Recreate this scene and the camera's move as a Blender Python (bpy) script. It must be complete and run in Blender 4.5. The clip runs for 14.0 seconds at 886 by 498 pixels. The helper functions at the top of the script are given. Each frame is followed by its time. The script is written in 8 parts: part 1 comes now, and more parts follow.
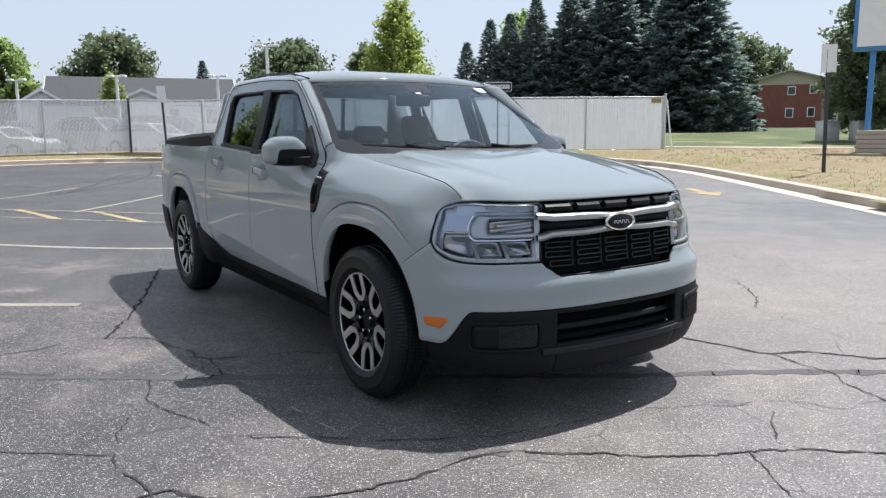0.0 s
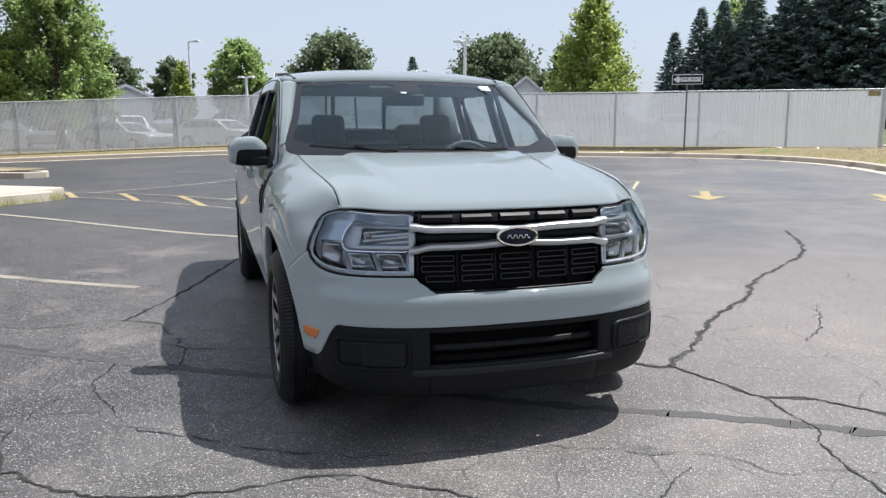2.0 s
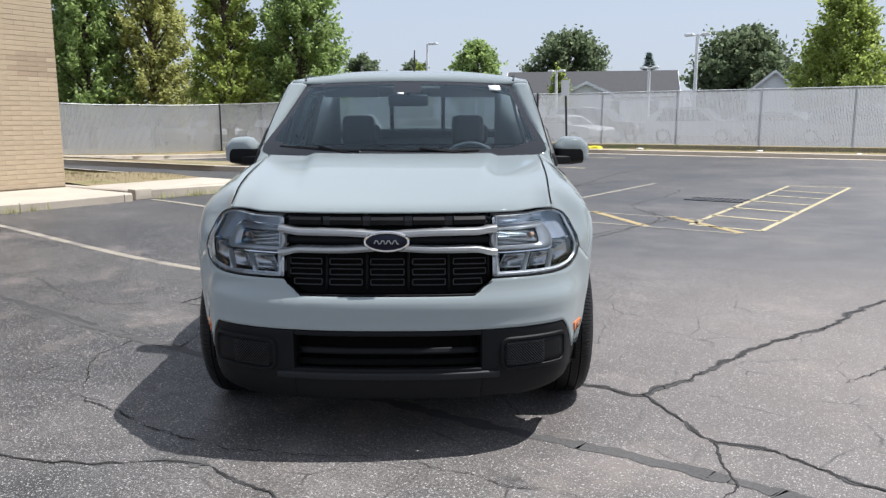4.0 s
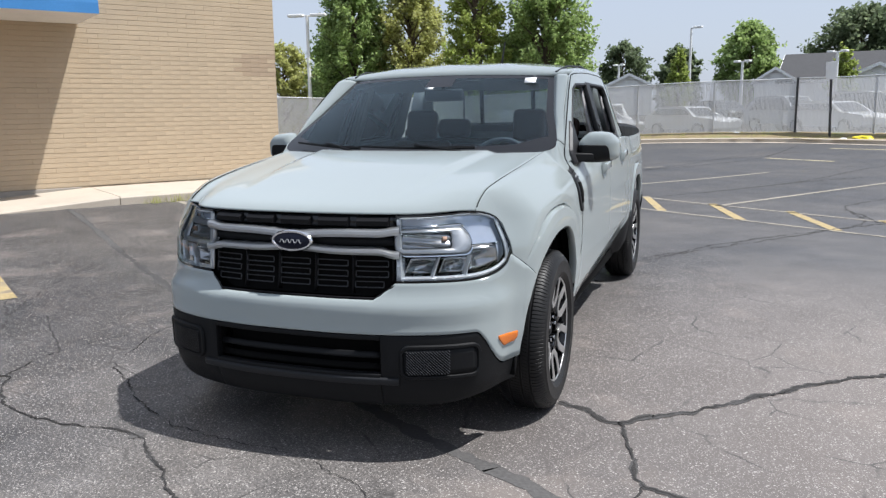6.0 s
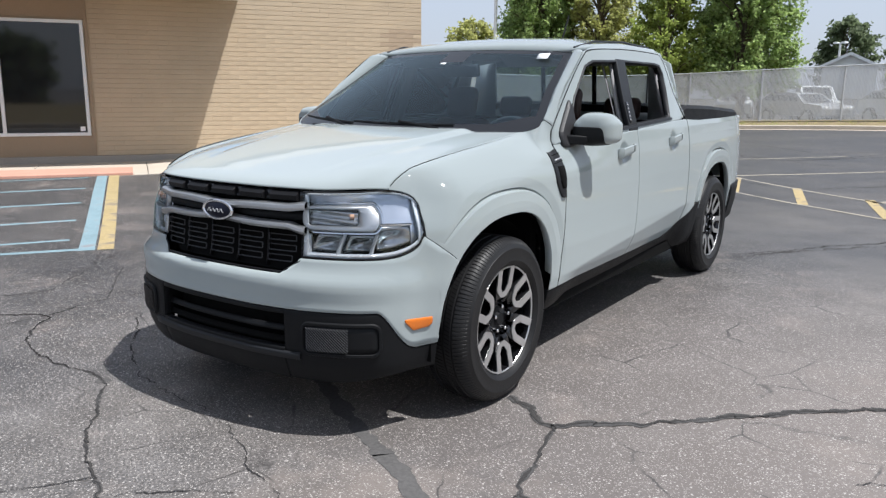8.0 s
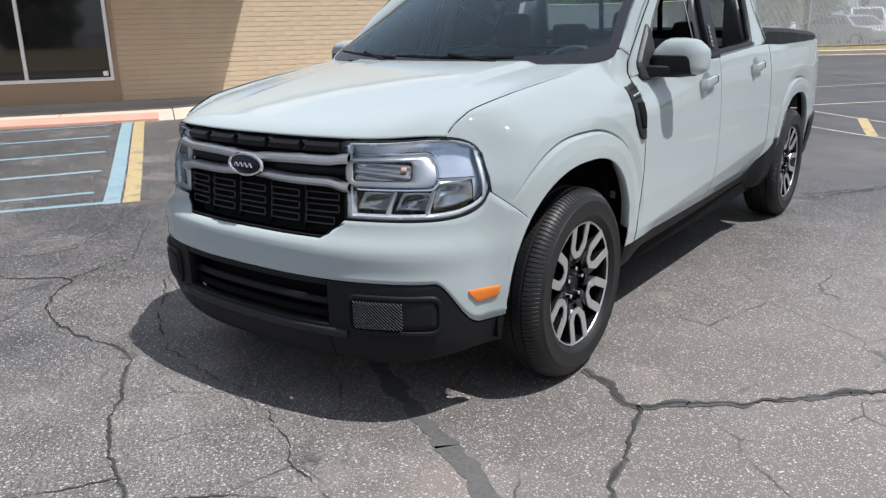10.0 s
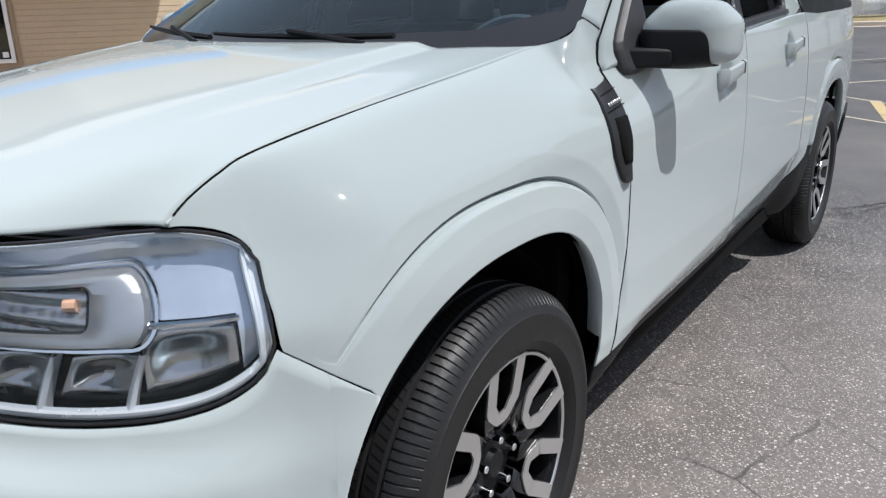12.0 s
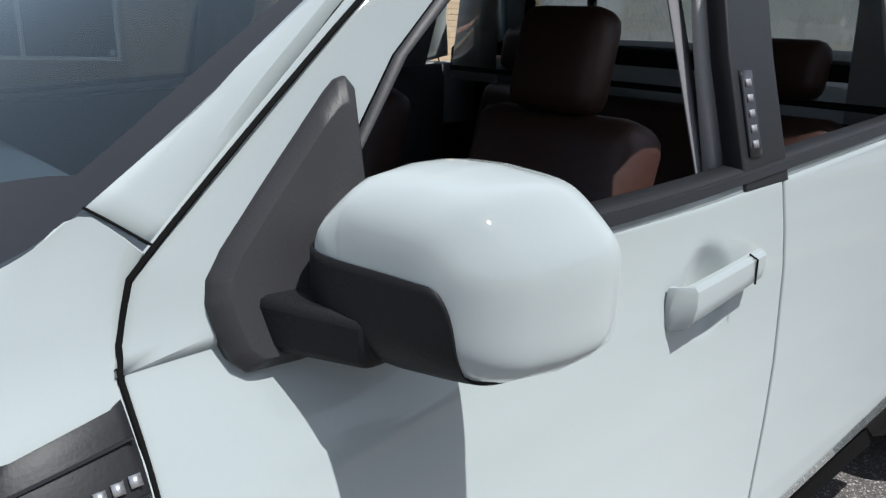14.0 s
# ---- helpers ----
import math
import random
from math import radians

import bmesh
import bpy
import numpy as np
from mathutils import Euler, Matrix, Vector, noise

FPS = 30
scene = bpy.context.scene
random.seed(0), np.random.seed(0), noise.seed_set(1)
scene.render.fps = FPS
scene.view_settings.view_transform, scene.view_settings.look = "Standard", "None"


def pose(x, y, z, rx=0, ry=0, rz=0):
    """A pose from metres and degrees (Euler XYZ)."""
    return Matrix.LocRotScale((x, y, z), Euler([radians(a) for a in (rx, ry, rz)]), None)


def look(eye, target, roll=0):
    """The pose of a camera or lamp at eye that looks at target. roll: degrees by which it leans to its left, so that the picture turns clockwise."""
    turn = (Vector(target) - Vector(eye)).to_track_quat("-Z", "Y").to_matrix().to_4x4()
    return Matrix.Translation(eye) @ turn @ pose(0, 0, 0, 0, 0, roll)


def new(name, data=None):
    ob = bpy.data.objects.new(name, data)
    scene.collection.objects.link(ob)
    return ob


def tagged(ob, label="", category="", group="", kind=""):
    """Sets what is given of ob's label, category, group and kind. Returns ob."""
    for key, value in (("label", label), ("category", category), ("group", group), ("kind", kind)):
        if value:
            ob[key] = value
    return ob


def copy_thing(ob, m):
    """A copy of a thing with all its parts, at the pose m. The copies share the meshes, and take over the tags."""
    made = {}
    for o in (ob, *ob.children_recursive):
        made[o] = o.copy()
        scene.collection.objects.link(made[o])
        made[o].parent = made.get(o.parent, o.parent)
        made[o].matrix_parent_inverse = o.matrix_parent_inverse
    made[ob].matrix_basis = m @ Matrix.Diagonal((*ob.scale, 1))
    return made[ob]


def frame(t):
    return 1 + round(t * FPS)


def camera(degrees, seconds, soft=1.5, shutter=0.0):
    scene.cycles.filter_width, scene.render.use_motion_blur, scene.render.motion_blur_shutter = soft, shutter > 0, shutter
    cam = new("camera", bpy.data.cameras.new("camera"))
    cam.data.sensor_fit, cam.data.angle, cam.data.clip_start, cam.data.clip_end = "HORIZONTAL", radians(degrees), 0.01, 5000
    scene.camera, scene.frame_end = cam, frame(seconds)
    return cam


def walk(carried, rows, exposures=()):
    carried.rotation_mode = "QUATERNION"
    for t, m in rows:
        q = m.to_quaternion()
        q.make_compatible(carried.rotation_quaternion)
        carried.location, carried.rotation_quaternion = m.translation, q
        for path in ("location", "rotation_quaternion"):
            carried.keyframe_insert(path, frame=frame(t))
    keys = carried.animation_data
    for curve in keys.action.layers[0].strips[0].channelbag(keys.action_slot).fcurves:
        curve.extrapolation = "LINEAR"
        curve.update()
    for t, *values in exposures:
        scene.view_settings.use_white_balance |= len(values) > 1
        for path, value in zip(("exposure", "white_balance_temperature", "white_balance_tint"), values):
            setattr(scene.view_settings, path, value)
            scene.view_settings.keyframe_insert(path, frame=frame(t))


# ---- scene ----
cam = camera(59.8, 14.0, soft=1.35)
PATH = [
    (0, (-2.513, -3.197, 1.267), (-1.43, -1.543, 0.96), -0.3),
    (0.5, (-2.206, -3.278, 1.302), (-1.222, -1.565, 0.992), -0.2),
    (1, (-1.876, -3.457, 1.304), (-1.014, -1.68, 0.987), -0.1),
    (1.5, (-1.546, -3.54, 1.291), (-0.817, -1.705, 0.971), -0.1),
    (2, (-1.201, -3.606, 1.306), (-0.607, -1.724, 0.984), 0.0),
    (2.5, (-0.843, -3.739, 1.335), (-0.393, -1.817, 1.009), 0.2),
    (3, (-0.497, -3.741, 1.323), (-0.192, -1.791, 0.999), 0.3),
    (5.5, (1.268, -3.532, 1.317), (0.75, -1.63, 0.978), -0.9),
    (6, (1.569, -3.366, 1.341), (0.891, -1.517, 0.994), -0.8),
    (6.5, (1.914, -3.26, 1.354), (1.088, -1.474, 0.999), -0.2),
    (7, (2.105, -3.052, 1.334), (1.149, -1.334, 0.966), 0.2),
    (7.5, (2.298, -2.894, 1.334), (1.241, -1.24, 0.95), 0.5),
    (8, (2.477, -2.793, 1.333), (1.365, -1.18, 0.931), 0.4),
    (8.5, (2.493, -2.791, 1.326), (1.356, -1.202, 0.899), -0.1),
    (11, (1.796, -1.916, 1.284), (0.644, -0.399, 0.673), -1.7),
    (11.5, (1.697, -1.517, 1.267), (0.569, 0.017, 0.656), -2.0),
    (12, (1.551, -1.129, 1.248), (0.441, 0.417, 0.632), -1.6),
    (12.5, (1.501, -0.774, 1.231), (0.402, 0.791, 0.644), -1.4),
    (13, (1.518, -0.39, 1.243), (0.327, 1.124, 0.704), -2.2),
    (13.5, (1.421, -0.04, 1.263), (0.15, 1.412, 0.737), -1.5),
    (14, (1.362, 0.343, 1.352), (-0.049, 1.629, 0.755), 1.3),
]
walk(cam, [(t, look(eye, target, roll)) for t, eye, target, roll in PATH],
     exposures=[(0, 0.57), (1.5, 0.54), (3, 0.47), (5.5, 0.43), (8.5, 0.44), (11, 0.47), (12, 0.43), (14, 0.40)])

# ---- light ----
SUN_WAY = Vector((0.47, 0.08, 1.0)).normalized()      # towards the sun
world = bpy.data.worlds.new("sky")
scene.world = world
world.use_nodes = True
wn = world.node_tree
sky = wn.nodes.new("ShaderNodeTexSky")
sky.sky_type = "NISHITA"
sky.sun_disc = False
sky.sun_elevation = math.asin(SUN_WAY.z)
sky.sun_rotation = math.atan2(SUN_WAY.x, SUN_WAY.y)
sky.air_density, sky.dust_density, sky.ozone_density = 1.0, 2.2, 1.6
haze = wn.nodes.new("ShaderNodeMix")          # thin summer haze over the whole sky
haze.data_type = "RGBA"
haze.inputs["Factor"].default_value = 0.74
haze.inputs["B"].default_value = (5.0, 5.4, 6.2, 1)
wn.links.new(sky.outputs[0], haze.inputs["A"])
wn.links.new(haze.outputs["Result"], wn.nodes["Background"].inputs[0])
wn.nodes["Background"].inputs[1].default_value = 0.099
sun = new("sun", bpy.data.lights.new("sun", "SUN"))
sun.data.energy, sun.data.angle, sun.data.color = 5.0, radians(0.55), (1.0, 0.965, 0.92)
sun.matrix_world = look(SUN_WAY * 50, (0, 0, 0))
scene.view_settings.use_white_balance = True
scene.view_settings.white_balance_temperature = 6210

# ---- tools ----
LOT = pose(0, 0, 0, 0, 0, -33.7)      # the car park's own axes: x across, y away along the facade


def lot(a, b, z=0.0):
    return LOT @ Vector((a, b, z))


def smooth(a, b, x):
    k = min(1.0, max(0.0, (x - a) / (b - a)))
    return k * k * (3 - 2 * k)


def lerp_table(table, x):
    """A smooth curve through (x, value) pairs."""
    if x <= table[0][0]:
        return table[0][1]
    for (x0, v0), (x1, v1) in zip(table, table[1:]):
        if x <= x1:
            return v0 + (v1 - v0) * (x - x0) / (x1 - x0)
    return table[-1][1]


def part(name, bm, material, parent=None, label="", soft=True, thick=0.0, bevel=0.0, m=None):
    """Links a bmesh as one mesh object under a thing or a part."""
    me = bpy.data.meshes.new(name)
    bm.to_mesh(me)
    bm.free()
    for mt in material if isinstance(material, (list, tuple)) else [material]:
        me.materials.append(mt)
    if soft:
        me.polygons.foreach_set("use_smooth", [True] * len(me.polygons))
        me.set_sharp_from_angle(angle=radians(38))
    ob = new(name, me)
    if m is not None:
        ob.matrix_world = m
    if parent is not None:
        ob.parent = parent
    if thick:
        s = ob.modifiers.new("solid", "SOLIDIFY")
        s.thickness, s.offset = thick, -1
    if bevel:
        b = ob.modifiers.new("bevel", "BEVEL")
        b.width, b.segments, b.limit_method, b.angle_limit = bevel, 2, "ANGLE", radians(45)
    if label:
        tagged(ob, label)
    return ob


def thing(name, label, category, group="", kind="", m=None):
    ob = new(name)
    if m is not None:
        ob.matrix_world = m
    return tagged(ob, label, category, group, kind)


def box(bm, x0, x1, y0, y1, z0, z1, m=None, mi=0):
    vs = [bm.verts.new((x, y, z)) for z in (z0, z1) for x, y in ((x0, y0), (x1, y0), (x1, y1), (x0, y1))]
    if m is not None:
        for v in vs:
            v.co = m @ v.co
    for q in ((3, 2, 1, 0), (4, 5, 6, 7), (0, 1, 5, 4), (1, 2, 6, 5), (2, 3, 7, 6), (3, 0, 4, 7)):
        bm.faces.new([vs[i] for i in q]).material_index = mi
    return vs


def rbox(bm, x0, x1, y0, y1, z0, z1, r=0.01, seg=2, m=None):
    """A box with rounded edges."""
    b2 = bmesh.new()
    box(b2, x0, x1, y0, y1, z0, z1)
    bmesh.ops.bevel(b2, geom=b2.edges[:], offset=r, segments=seg, affect="EDGES", profile=0.5)
    if m is not None:
        b2.transform(m)
    add_mesh(bm, b2)


def add_mesh(bm, other):
    vs = {v: bm.verts.new(v.co) for v in other.verts}
    for f in other.faces:
        bm.faces.new([vs[v] for v in f.verts]).material_index = f.material_index
    other.free()


def sheet(bm, rows, closed=False, flip=False, mi=0):
    """Faces between rows of points, all of one length."""
    grid = [[bm.verts.new(p) for p in r] for r in rows]
    n = len(grid[0])
    for a, b in zip(grid, grid[1:]):
        for i in range(n if closed else n - 1):
            j = (i + 1) % n
            q = [a[i], a[j], b[j], b[i]]
            bm.faces.new(q[::-1] if flip else q).material_index = mi
    return grid


def tube(bm, pts, radius, seg=8, cap=True, mi=0):
    """A round bar along points; radius a number or one for each point."""
    pts = [Vector(p) for p in pts]
    rows = []
    for i, p in enumerate(pts):
        d = (pts[min(i + 1, len(pts) - 1)] - pts[max(i - 1, 0)]).normalized()
        side = d.cross(Vector((0, 0, 1)) if abs(d.z) < 0.95 else Vector((1, 0, 0))).normalized()
        up = side.cross(d)
        r = radius[i] if isinstance(radius, (list, tuple)) else radius
        rows.append([p + r * (math.cos(a) * side + math.sin(a) * up) for a in (2 * math.pi * k / seg for k in range(seg))])
    g = sheet(bm, rows, closed=True, mi=mi)
    if cap:
        bm.faces.new(g[0][::-1]).material_index = mi
        bm.faces.new(g[-1]).material_index = mi


def spline(pts, n):
    """n points evenly along a Catmull-Rom curve through pts."""
    P = [np.array(p, float) for p in pts]
    P = [2 * P[0] - P[1]] + P + [2 * P[-1] - P[-2]]
    out = []
    for i in range(1, len(P) - 2):
        a, b, c, d = P[i - 1:i + 3]
        for t in np.linspace(0, 1, 24, endpoint=False):
            out.append(0.5 * (2 * b + (c - a) * t + (2 * a - 5 * b + 4 * c - d) * t ** 2 + (3 * b - a - 3 * c + d) * t ** 3))
    out.append(P[-2])
    out = np.array(out)
    s = np.concatenate([[0], np.cumsum(np.linalg.norm(np.diff(out, axis=0), axis=1))])
    k = np.linspace(0, s[-1], n)
    return [Vector([np.interp(q, s, out[:, j]) for j in range(out.shape[1])]) for q in k]


def ribbon(bm, pts, width, height, z=0.004, jitter=0.0, seed=0, mi=0):
    """A flat strip that follows the ground along points of the plan."""
    rnd = random.Random(seed)
    rows = []
    for i, p in enumerate(pts):
        d = Vector(pts[min(i + 1, len(pts) - 1)]).to_2d() - Vector(pts[max(i - 1, 0)]).to_2d()
        d = d.normalized()
        w = width * (1 + jitter * max(-1.0, min(1.0, 2.0 * noise.noise(Vector((p[0] * 11, p[1] * 11, seed * 0.7)))))) / 2
        a, b = (Vector(p).to_2d() + k * Vector((-d.y, d.x)) for k in (w, -w))
        rows.append([(a.x, a.y, height(a.x, a.y) + z), (b.x, b.y, height(b.x, b.y) + z)])
    sheet(bm, rows, mi=mi)


# ---- materials ----
def nodes_of(name):
    mt = bpy.data.materials.new(name)
    mt.use_nodes = True
    nt = mt.node_tree
    return mt, nt, nt.nodes["Principled BSDF"]


def rgb(c):
    return (c[0], c[1], c[2], 1.0)


def surface(name, colour, rough=0.6, metal=0.0, vary=0.15, scale=8.0, fine=80.0, bump=0.1, coat=0.0, second=None, spots=0.5, rough_vary=0.1, dist=0.01, object_random=0.0, island_random=0.0, trans=0.0, spec=0.5):
    """A plain surface with variation at two scales, fine relief and, where asked, stains of a second colour."""
    mt, nt, b = nodes_of(name)
    N, L = nt.nodes, nt.links
    co = N.new("ShaderNodeTexCoord")
    big = N.new("ShaderNodeTexNoise")
    big.inputs["Scale"].default_value, big.inputs["Detail"].default_value = scale, 5
    small = N.new("ShaderNodeTexNoise")
    small.inputs["Scale"].default_value, small.inputs["Detail"].default_value = fine, 3
    L.new(co.outputs["Object"], big.inputs["Vector"])
    L.new(co.outputs["Object"], small.inputs["Vector"])
    mix = N.new("ShaderNodeMix")
    mix.data_type = "RGBA"
    mix.inputs["A"].default_value = rgb([c * (1 - vary) for c in colour])
    mix.inputs["B"].default_value = rgb([min(1, c * (1 + vary)) for c in colour])
    add = N.new("ShaderNodeMath")
    add.operation = "ADD"
    L.new(big.outputs[0], add.inputs[0])
    L.new(small.outputs[0], add.inputs[1])
    half = N.new("ShaderNodeMapRange")
    half.inputs["From Min"].default_value, half.inputs["From Max"].default_value = 0.65, 1.35
    L.new(add.outputs[0], half.inputs["Value"])
    L.new(half.outputs[0], mix.inputs["Factor"])
    out = mix.outputs["Result"]
    if second is not None:
        ramp = N.new("ShaderNodeMapRange")
        ramp.inputs["From Min"].default_value, ramp.inputs["From Max"].default_value = spots, spots + 0.12
        L.new(big.outputs[0], ramp.inputs["Value"])
        m2 = N.new("ShaderNodeMix")
        m2.data_type = "RGBA"
        m2.inputs["B"].default_value = rgb(second)
        L.new(out, m2.inputs["A"])
        L.new(ramp.outputs[0], m2.inputs["Factor"])
        out = m2.outputs["Result"]
    if object_random or island_random:
        info = N.new("ShaderNodeObjectInfo" if object_random else "ShaderNodeNewGeometry")
        mr = N.new("ShaderNodeMapRange")
        k = object_random or island_random
        mr.inputs["To Min"].default_value, mr.inputs["To Max"].default_value = 1 - k, 1 + k
        L.new(info.outputs["Random" if object_random else "Random Per Island"], mr.inputs["Value"])
        hsv = N.new("ShaderNodeHueSaturation")
        L.new(mr.outputs[0], hsv.inputs["Value"])
        L.new(out, hsv.inputs["Color"])
        out = hsv.outputs[0]
    L.new(out, b.inputs["Base Color"])
    rr = N.new("ShaderNodeMapRange")
    rr.inputs["To Min"].default_value, rr.inputs["To Max"].default_value = max(0.02, rough - rough_vary), min(1, rough + rough_vary)
    L.new(big.outputs[0], rr.inputs["Value"])
    L.new(rr.outputs[0], b.inputs["Roughness"])
    b.inputs["Metallic"].default_value = metal
    b.inputs["Coat Weight"].default_value = coat
    b.inputs["Coat Roughness"].default_value = 0.03
    b.inputs["Specular IOR Level"].default_value = spec
    b.inputs["Transmission Weight"].default_value = trans
    if bump:
        bp = N.new("ShaderNodeBump")
        bp.inputs["Strength"].default_value, bp.inputs["Distance"].default_value = bump, dist
        L.new(small.outputs[0], bp.inputs["Height"])
        L.new(bp.outputs[0], b.inputs["Normal"])
    return mt


def glass(name, tint, ior=1.5):
    """A thin pane: tinted see-through with Fresnel gloss."""
    mt, nt, b = nodes_of(name)
    N, L = nt.nodes, nt.links
    N.remove(b)
    tr = N.new("ShaderNodeBsdfTransparent")
    tr.inputs[0].default_value = rgb(tint)
    gl = N.new("ShaderNodeBsdfGlossy")
    gl.inputs["Roughness"].default_value = 0.01
    gl.inputs["Color"].default_value = (0.80, 0.95, 1.0, 1)
    fr = N.new("ShaderNodeFresnel")
    fr.inputs["IOR"].default_value = ior
    mx = N.new("ShaderNodeMixShader")
    L.new(fr.outputs[0], mx.inputs[0])
    L.new(tr.outputs[0], mx.inputs[1])
    L.new(gl.outputs[0], mx.inputs[2])
    L.new(mx.outputs[0], N["Material Output"].inputs["Surface"])
    return mt


def asphalt_material():
    """Old parking-lot asphalt: pale stone chips in dark binder, worn and darker areas, a dark resealed part further off."""
    mt, nt, b = nodes_of("asphalt")
    N, L = nt.nodes, nt.links
    co = N.new("ShaderNodeTexCoord")
    chip = N.new("ShaderNodeTexVoronoi")
    chip.inputs["Scale"].default_value = 150
    chip2 = N.new("ShaderNodeTexVoronoi")
    chip2.inputs["Scale"].default_value = 78
    grain = N.new("ShaderNodeTexNoise")
    grain.inputs["Scale"].default_value, grain.inputs["Detail"].default_value = 85, 5
    area = N.new("ShaderNodeTexNoise")
    area.inputs["Scale"].default_value, area.inputs["Detail"].default_value = 0.45, 6
    mid = N.new("ShaderNodeTexNoise")
    mid.inputs["Scale"].default_value, mid.inputs["Detail"].default_value = 2.6, 6
    for n in (chip, chip2, grain, area, mid):
        L.new(co.outputs["Object"], n.inputs["Vector"])
    base = N.new("ShaderNodeMix")
    base.data_type = "RGBA"
    base.inputs["A"].default_value, base.inputs["B"].default_value = (0.040, 0.040, 0.043, 1), (0.104, 0.096, 0.090, 1)
    r1 = N.new("ShaderNodeMapRange")
    r1.inputs["From Min"].default_value, r1.inputs["From Max"].default_value = 0.36, 0.66
    L.new(area.outputs[0], r1.inputs["Value"])
    L.new(r1.outputs[0], base.inputs["Factor"])
    worn = N.new("ShaderNodeMix")
    worn.data_type, worn.blend_type = "RGBA", "MULTIPLY"
    worn.inputs["Factor"].default_value = 1.0
    r2 = N.new("ShaderNodeMapRange")
    r2.inputs["From Min"].default_value, r2.inputs["From Max"].default_value = 0.3, 0.7
    r2.inputs["To Min"].default_value, r2.inputs["To Max"].default_value = 0.62, 1.32
    L.new(mid.outputs[0], r2.inputs["Value"])
    L.new(base.outputs["Result"], worn.inputs["A"])
    L.new(r2.outputs[0], worn.inputs["B"])
    gr = N.new("ShaderNodeMix")
    gr.data_type, gr.blend_type = "RGBA", "MULTIPLY"
    gr.inputs["Factor"].default_value = 1.0
    r3 = N.new("ShaderNodeMapRange")
    r3.inputs["From Min"].default_value, r3.inputs["From Max"].default_value = 0.3, 0.7
    r3.inputs["To Min"].default_value, r3.inputs["To Max"].default_value = 0.42, 1.58
    L.new(grain.outputs[0], r3.inputs["Value"])
    L.new(worn.outputs["Result"], gr.inputs["A"])
    L.new(r3.outputs[0], gr.inputs["B"])
    out = gr.outputs["Result"]
    # the resealed part of the lot, darker and smoother, begins beyond a wavy edge
    sep0 = N.new("ShaderNodeSeparateXYZ")
    L.new(co.outputs["Object"], sep0.inputs[0])
    wav = N.new("ShaderNodeMath")
    wav.operation = "MULTIPLY_ADD"
    wav.inputs[1].default_value = 2.2
    L.new(area.outputs[0], wav.inputs[0])
    L.new(sep0.outputs["Y"], wav.inputs[2])
    old = N.new("ShaderNodeMapRange")
    old.inputs["From Min"].default_value, old.inputs["From Max"].default_value = 4.2, 5.6
    old.inputs["To Min"].default_value, old.inputs["To Max"].default_value = 1.0, 0.12
    L.new(wav.outputs[0], old.inputs["Value"])
    seal = N.new("ShaderNodeMix")
    seal.data_type = "RGBA"
    tone = N.new("ShaderNodeMix")
    tone.data_type = "RGBA"
    tone.inputs["A"].default_value, tone.inputs["B"].default_value = (0.068, 0.068, 0.071, 1), (0.108, 0.101, 0.094, 1)
    L.new(r1.outputs[0], tone.inputs["Factor"])
    patchy = N.new("ShaderNodeMix")
    patchy.data_type, patchy.blend_type = "RGBA", "MULTIPLY"
    patchy.inputs["Factor"].default_value = 0.5
    L.new(tone.outputs["Result"], patchy.inputs["A"])
    L.new(r2.outputs[0], patchy.inputs["B"])
    L.new(patchy.outputs["Result"], seal.inputs["A"])
    L.new(old.outputs[0], seal.inputs["Factor"])
    L.new(out, seal.inputs["B"])
    out = seal.outputs["Result"]
    # a broad tone, darker beside the shop and lighter across the drive
    wav2 = N.new("ShaderNodeMath")
    wav2.operation = "MULTIPLY_ADD"
    wav2.inputs[1].default_value = 3.5
    L.new(area.outputs[0], wav2.inputs[0])
    L.new(sep0.outputs["X"], wav2.inputs[2])
    coat = N.new("ShaderNodeMapRange")
    coat.inputs["From Min"].default_value, coat.inputs["From Max"].default_value = -2.0, 4.2
    coat.inputs["To Min"].default_value, coat.inputs["To Max"].default_value = 0.58, 1.32
    L.new(wav2.outputs[0], coat.inputs["Value"])
    toned = N.new("ShaderNodeMix")
    toned.data_type, toned.blend_type = "RGBA", "MULTIPLY"
    toned.inputs["Factor"].default_value = 1.0
    L.new(out, toned.inputs["A"])
    L.new(coat.outputs[0], toned.inputs["B"])
    out = toned.outputs["Result"]
    # a paler tan stretch of the drive with a wavy edge
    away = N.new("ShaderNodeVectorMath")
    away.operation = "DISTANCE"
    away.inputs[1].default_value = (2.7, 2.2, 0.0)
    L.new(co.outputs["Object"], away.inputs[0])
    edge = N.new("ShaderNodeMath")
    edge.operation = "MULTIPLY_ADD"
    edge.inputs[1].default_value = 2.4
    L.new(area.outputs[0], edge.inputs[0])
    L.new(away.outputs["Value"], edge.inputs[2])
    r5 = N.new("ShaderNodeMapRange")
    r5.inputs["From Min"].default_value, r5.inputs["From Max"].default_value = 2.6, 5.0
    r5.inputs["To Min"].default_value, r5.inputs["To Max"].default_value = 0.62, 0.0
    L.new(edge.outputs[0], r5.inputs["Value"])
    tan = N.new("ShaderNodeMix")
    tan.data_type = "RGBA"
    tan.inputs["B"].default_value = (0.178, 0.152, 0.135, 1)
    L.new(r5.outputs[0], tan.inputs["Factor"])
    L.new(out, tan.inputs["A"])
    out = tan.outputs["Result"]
    # pale rubbed patches where the binder has worn away, with ragged edges
    bare = N.new("ShaderNodeTexNoise")
    bare.inputs["Scale"].default_value, bare.inputs["Detail"].default_value, bare.inputs["Roughness"].default_value = 1.1, 9, 0.68
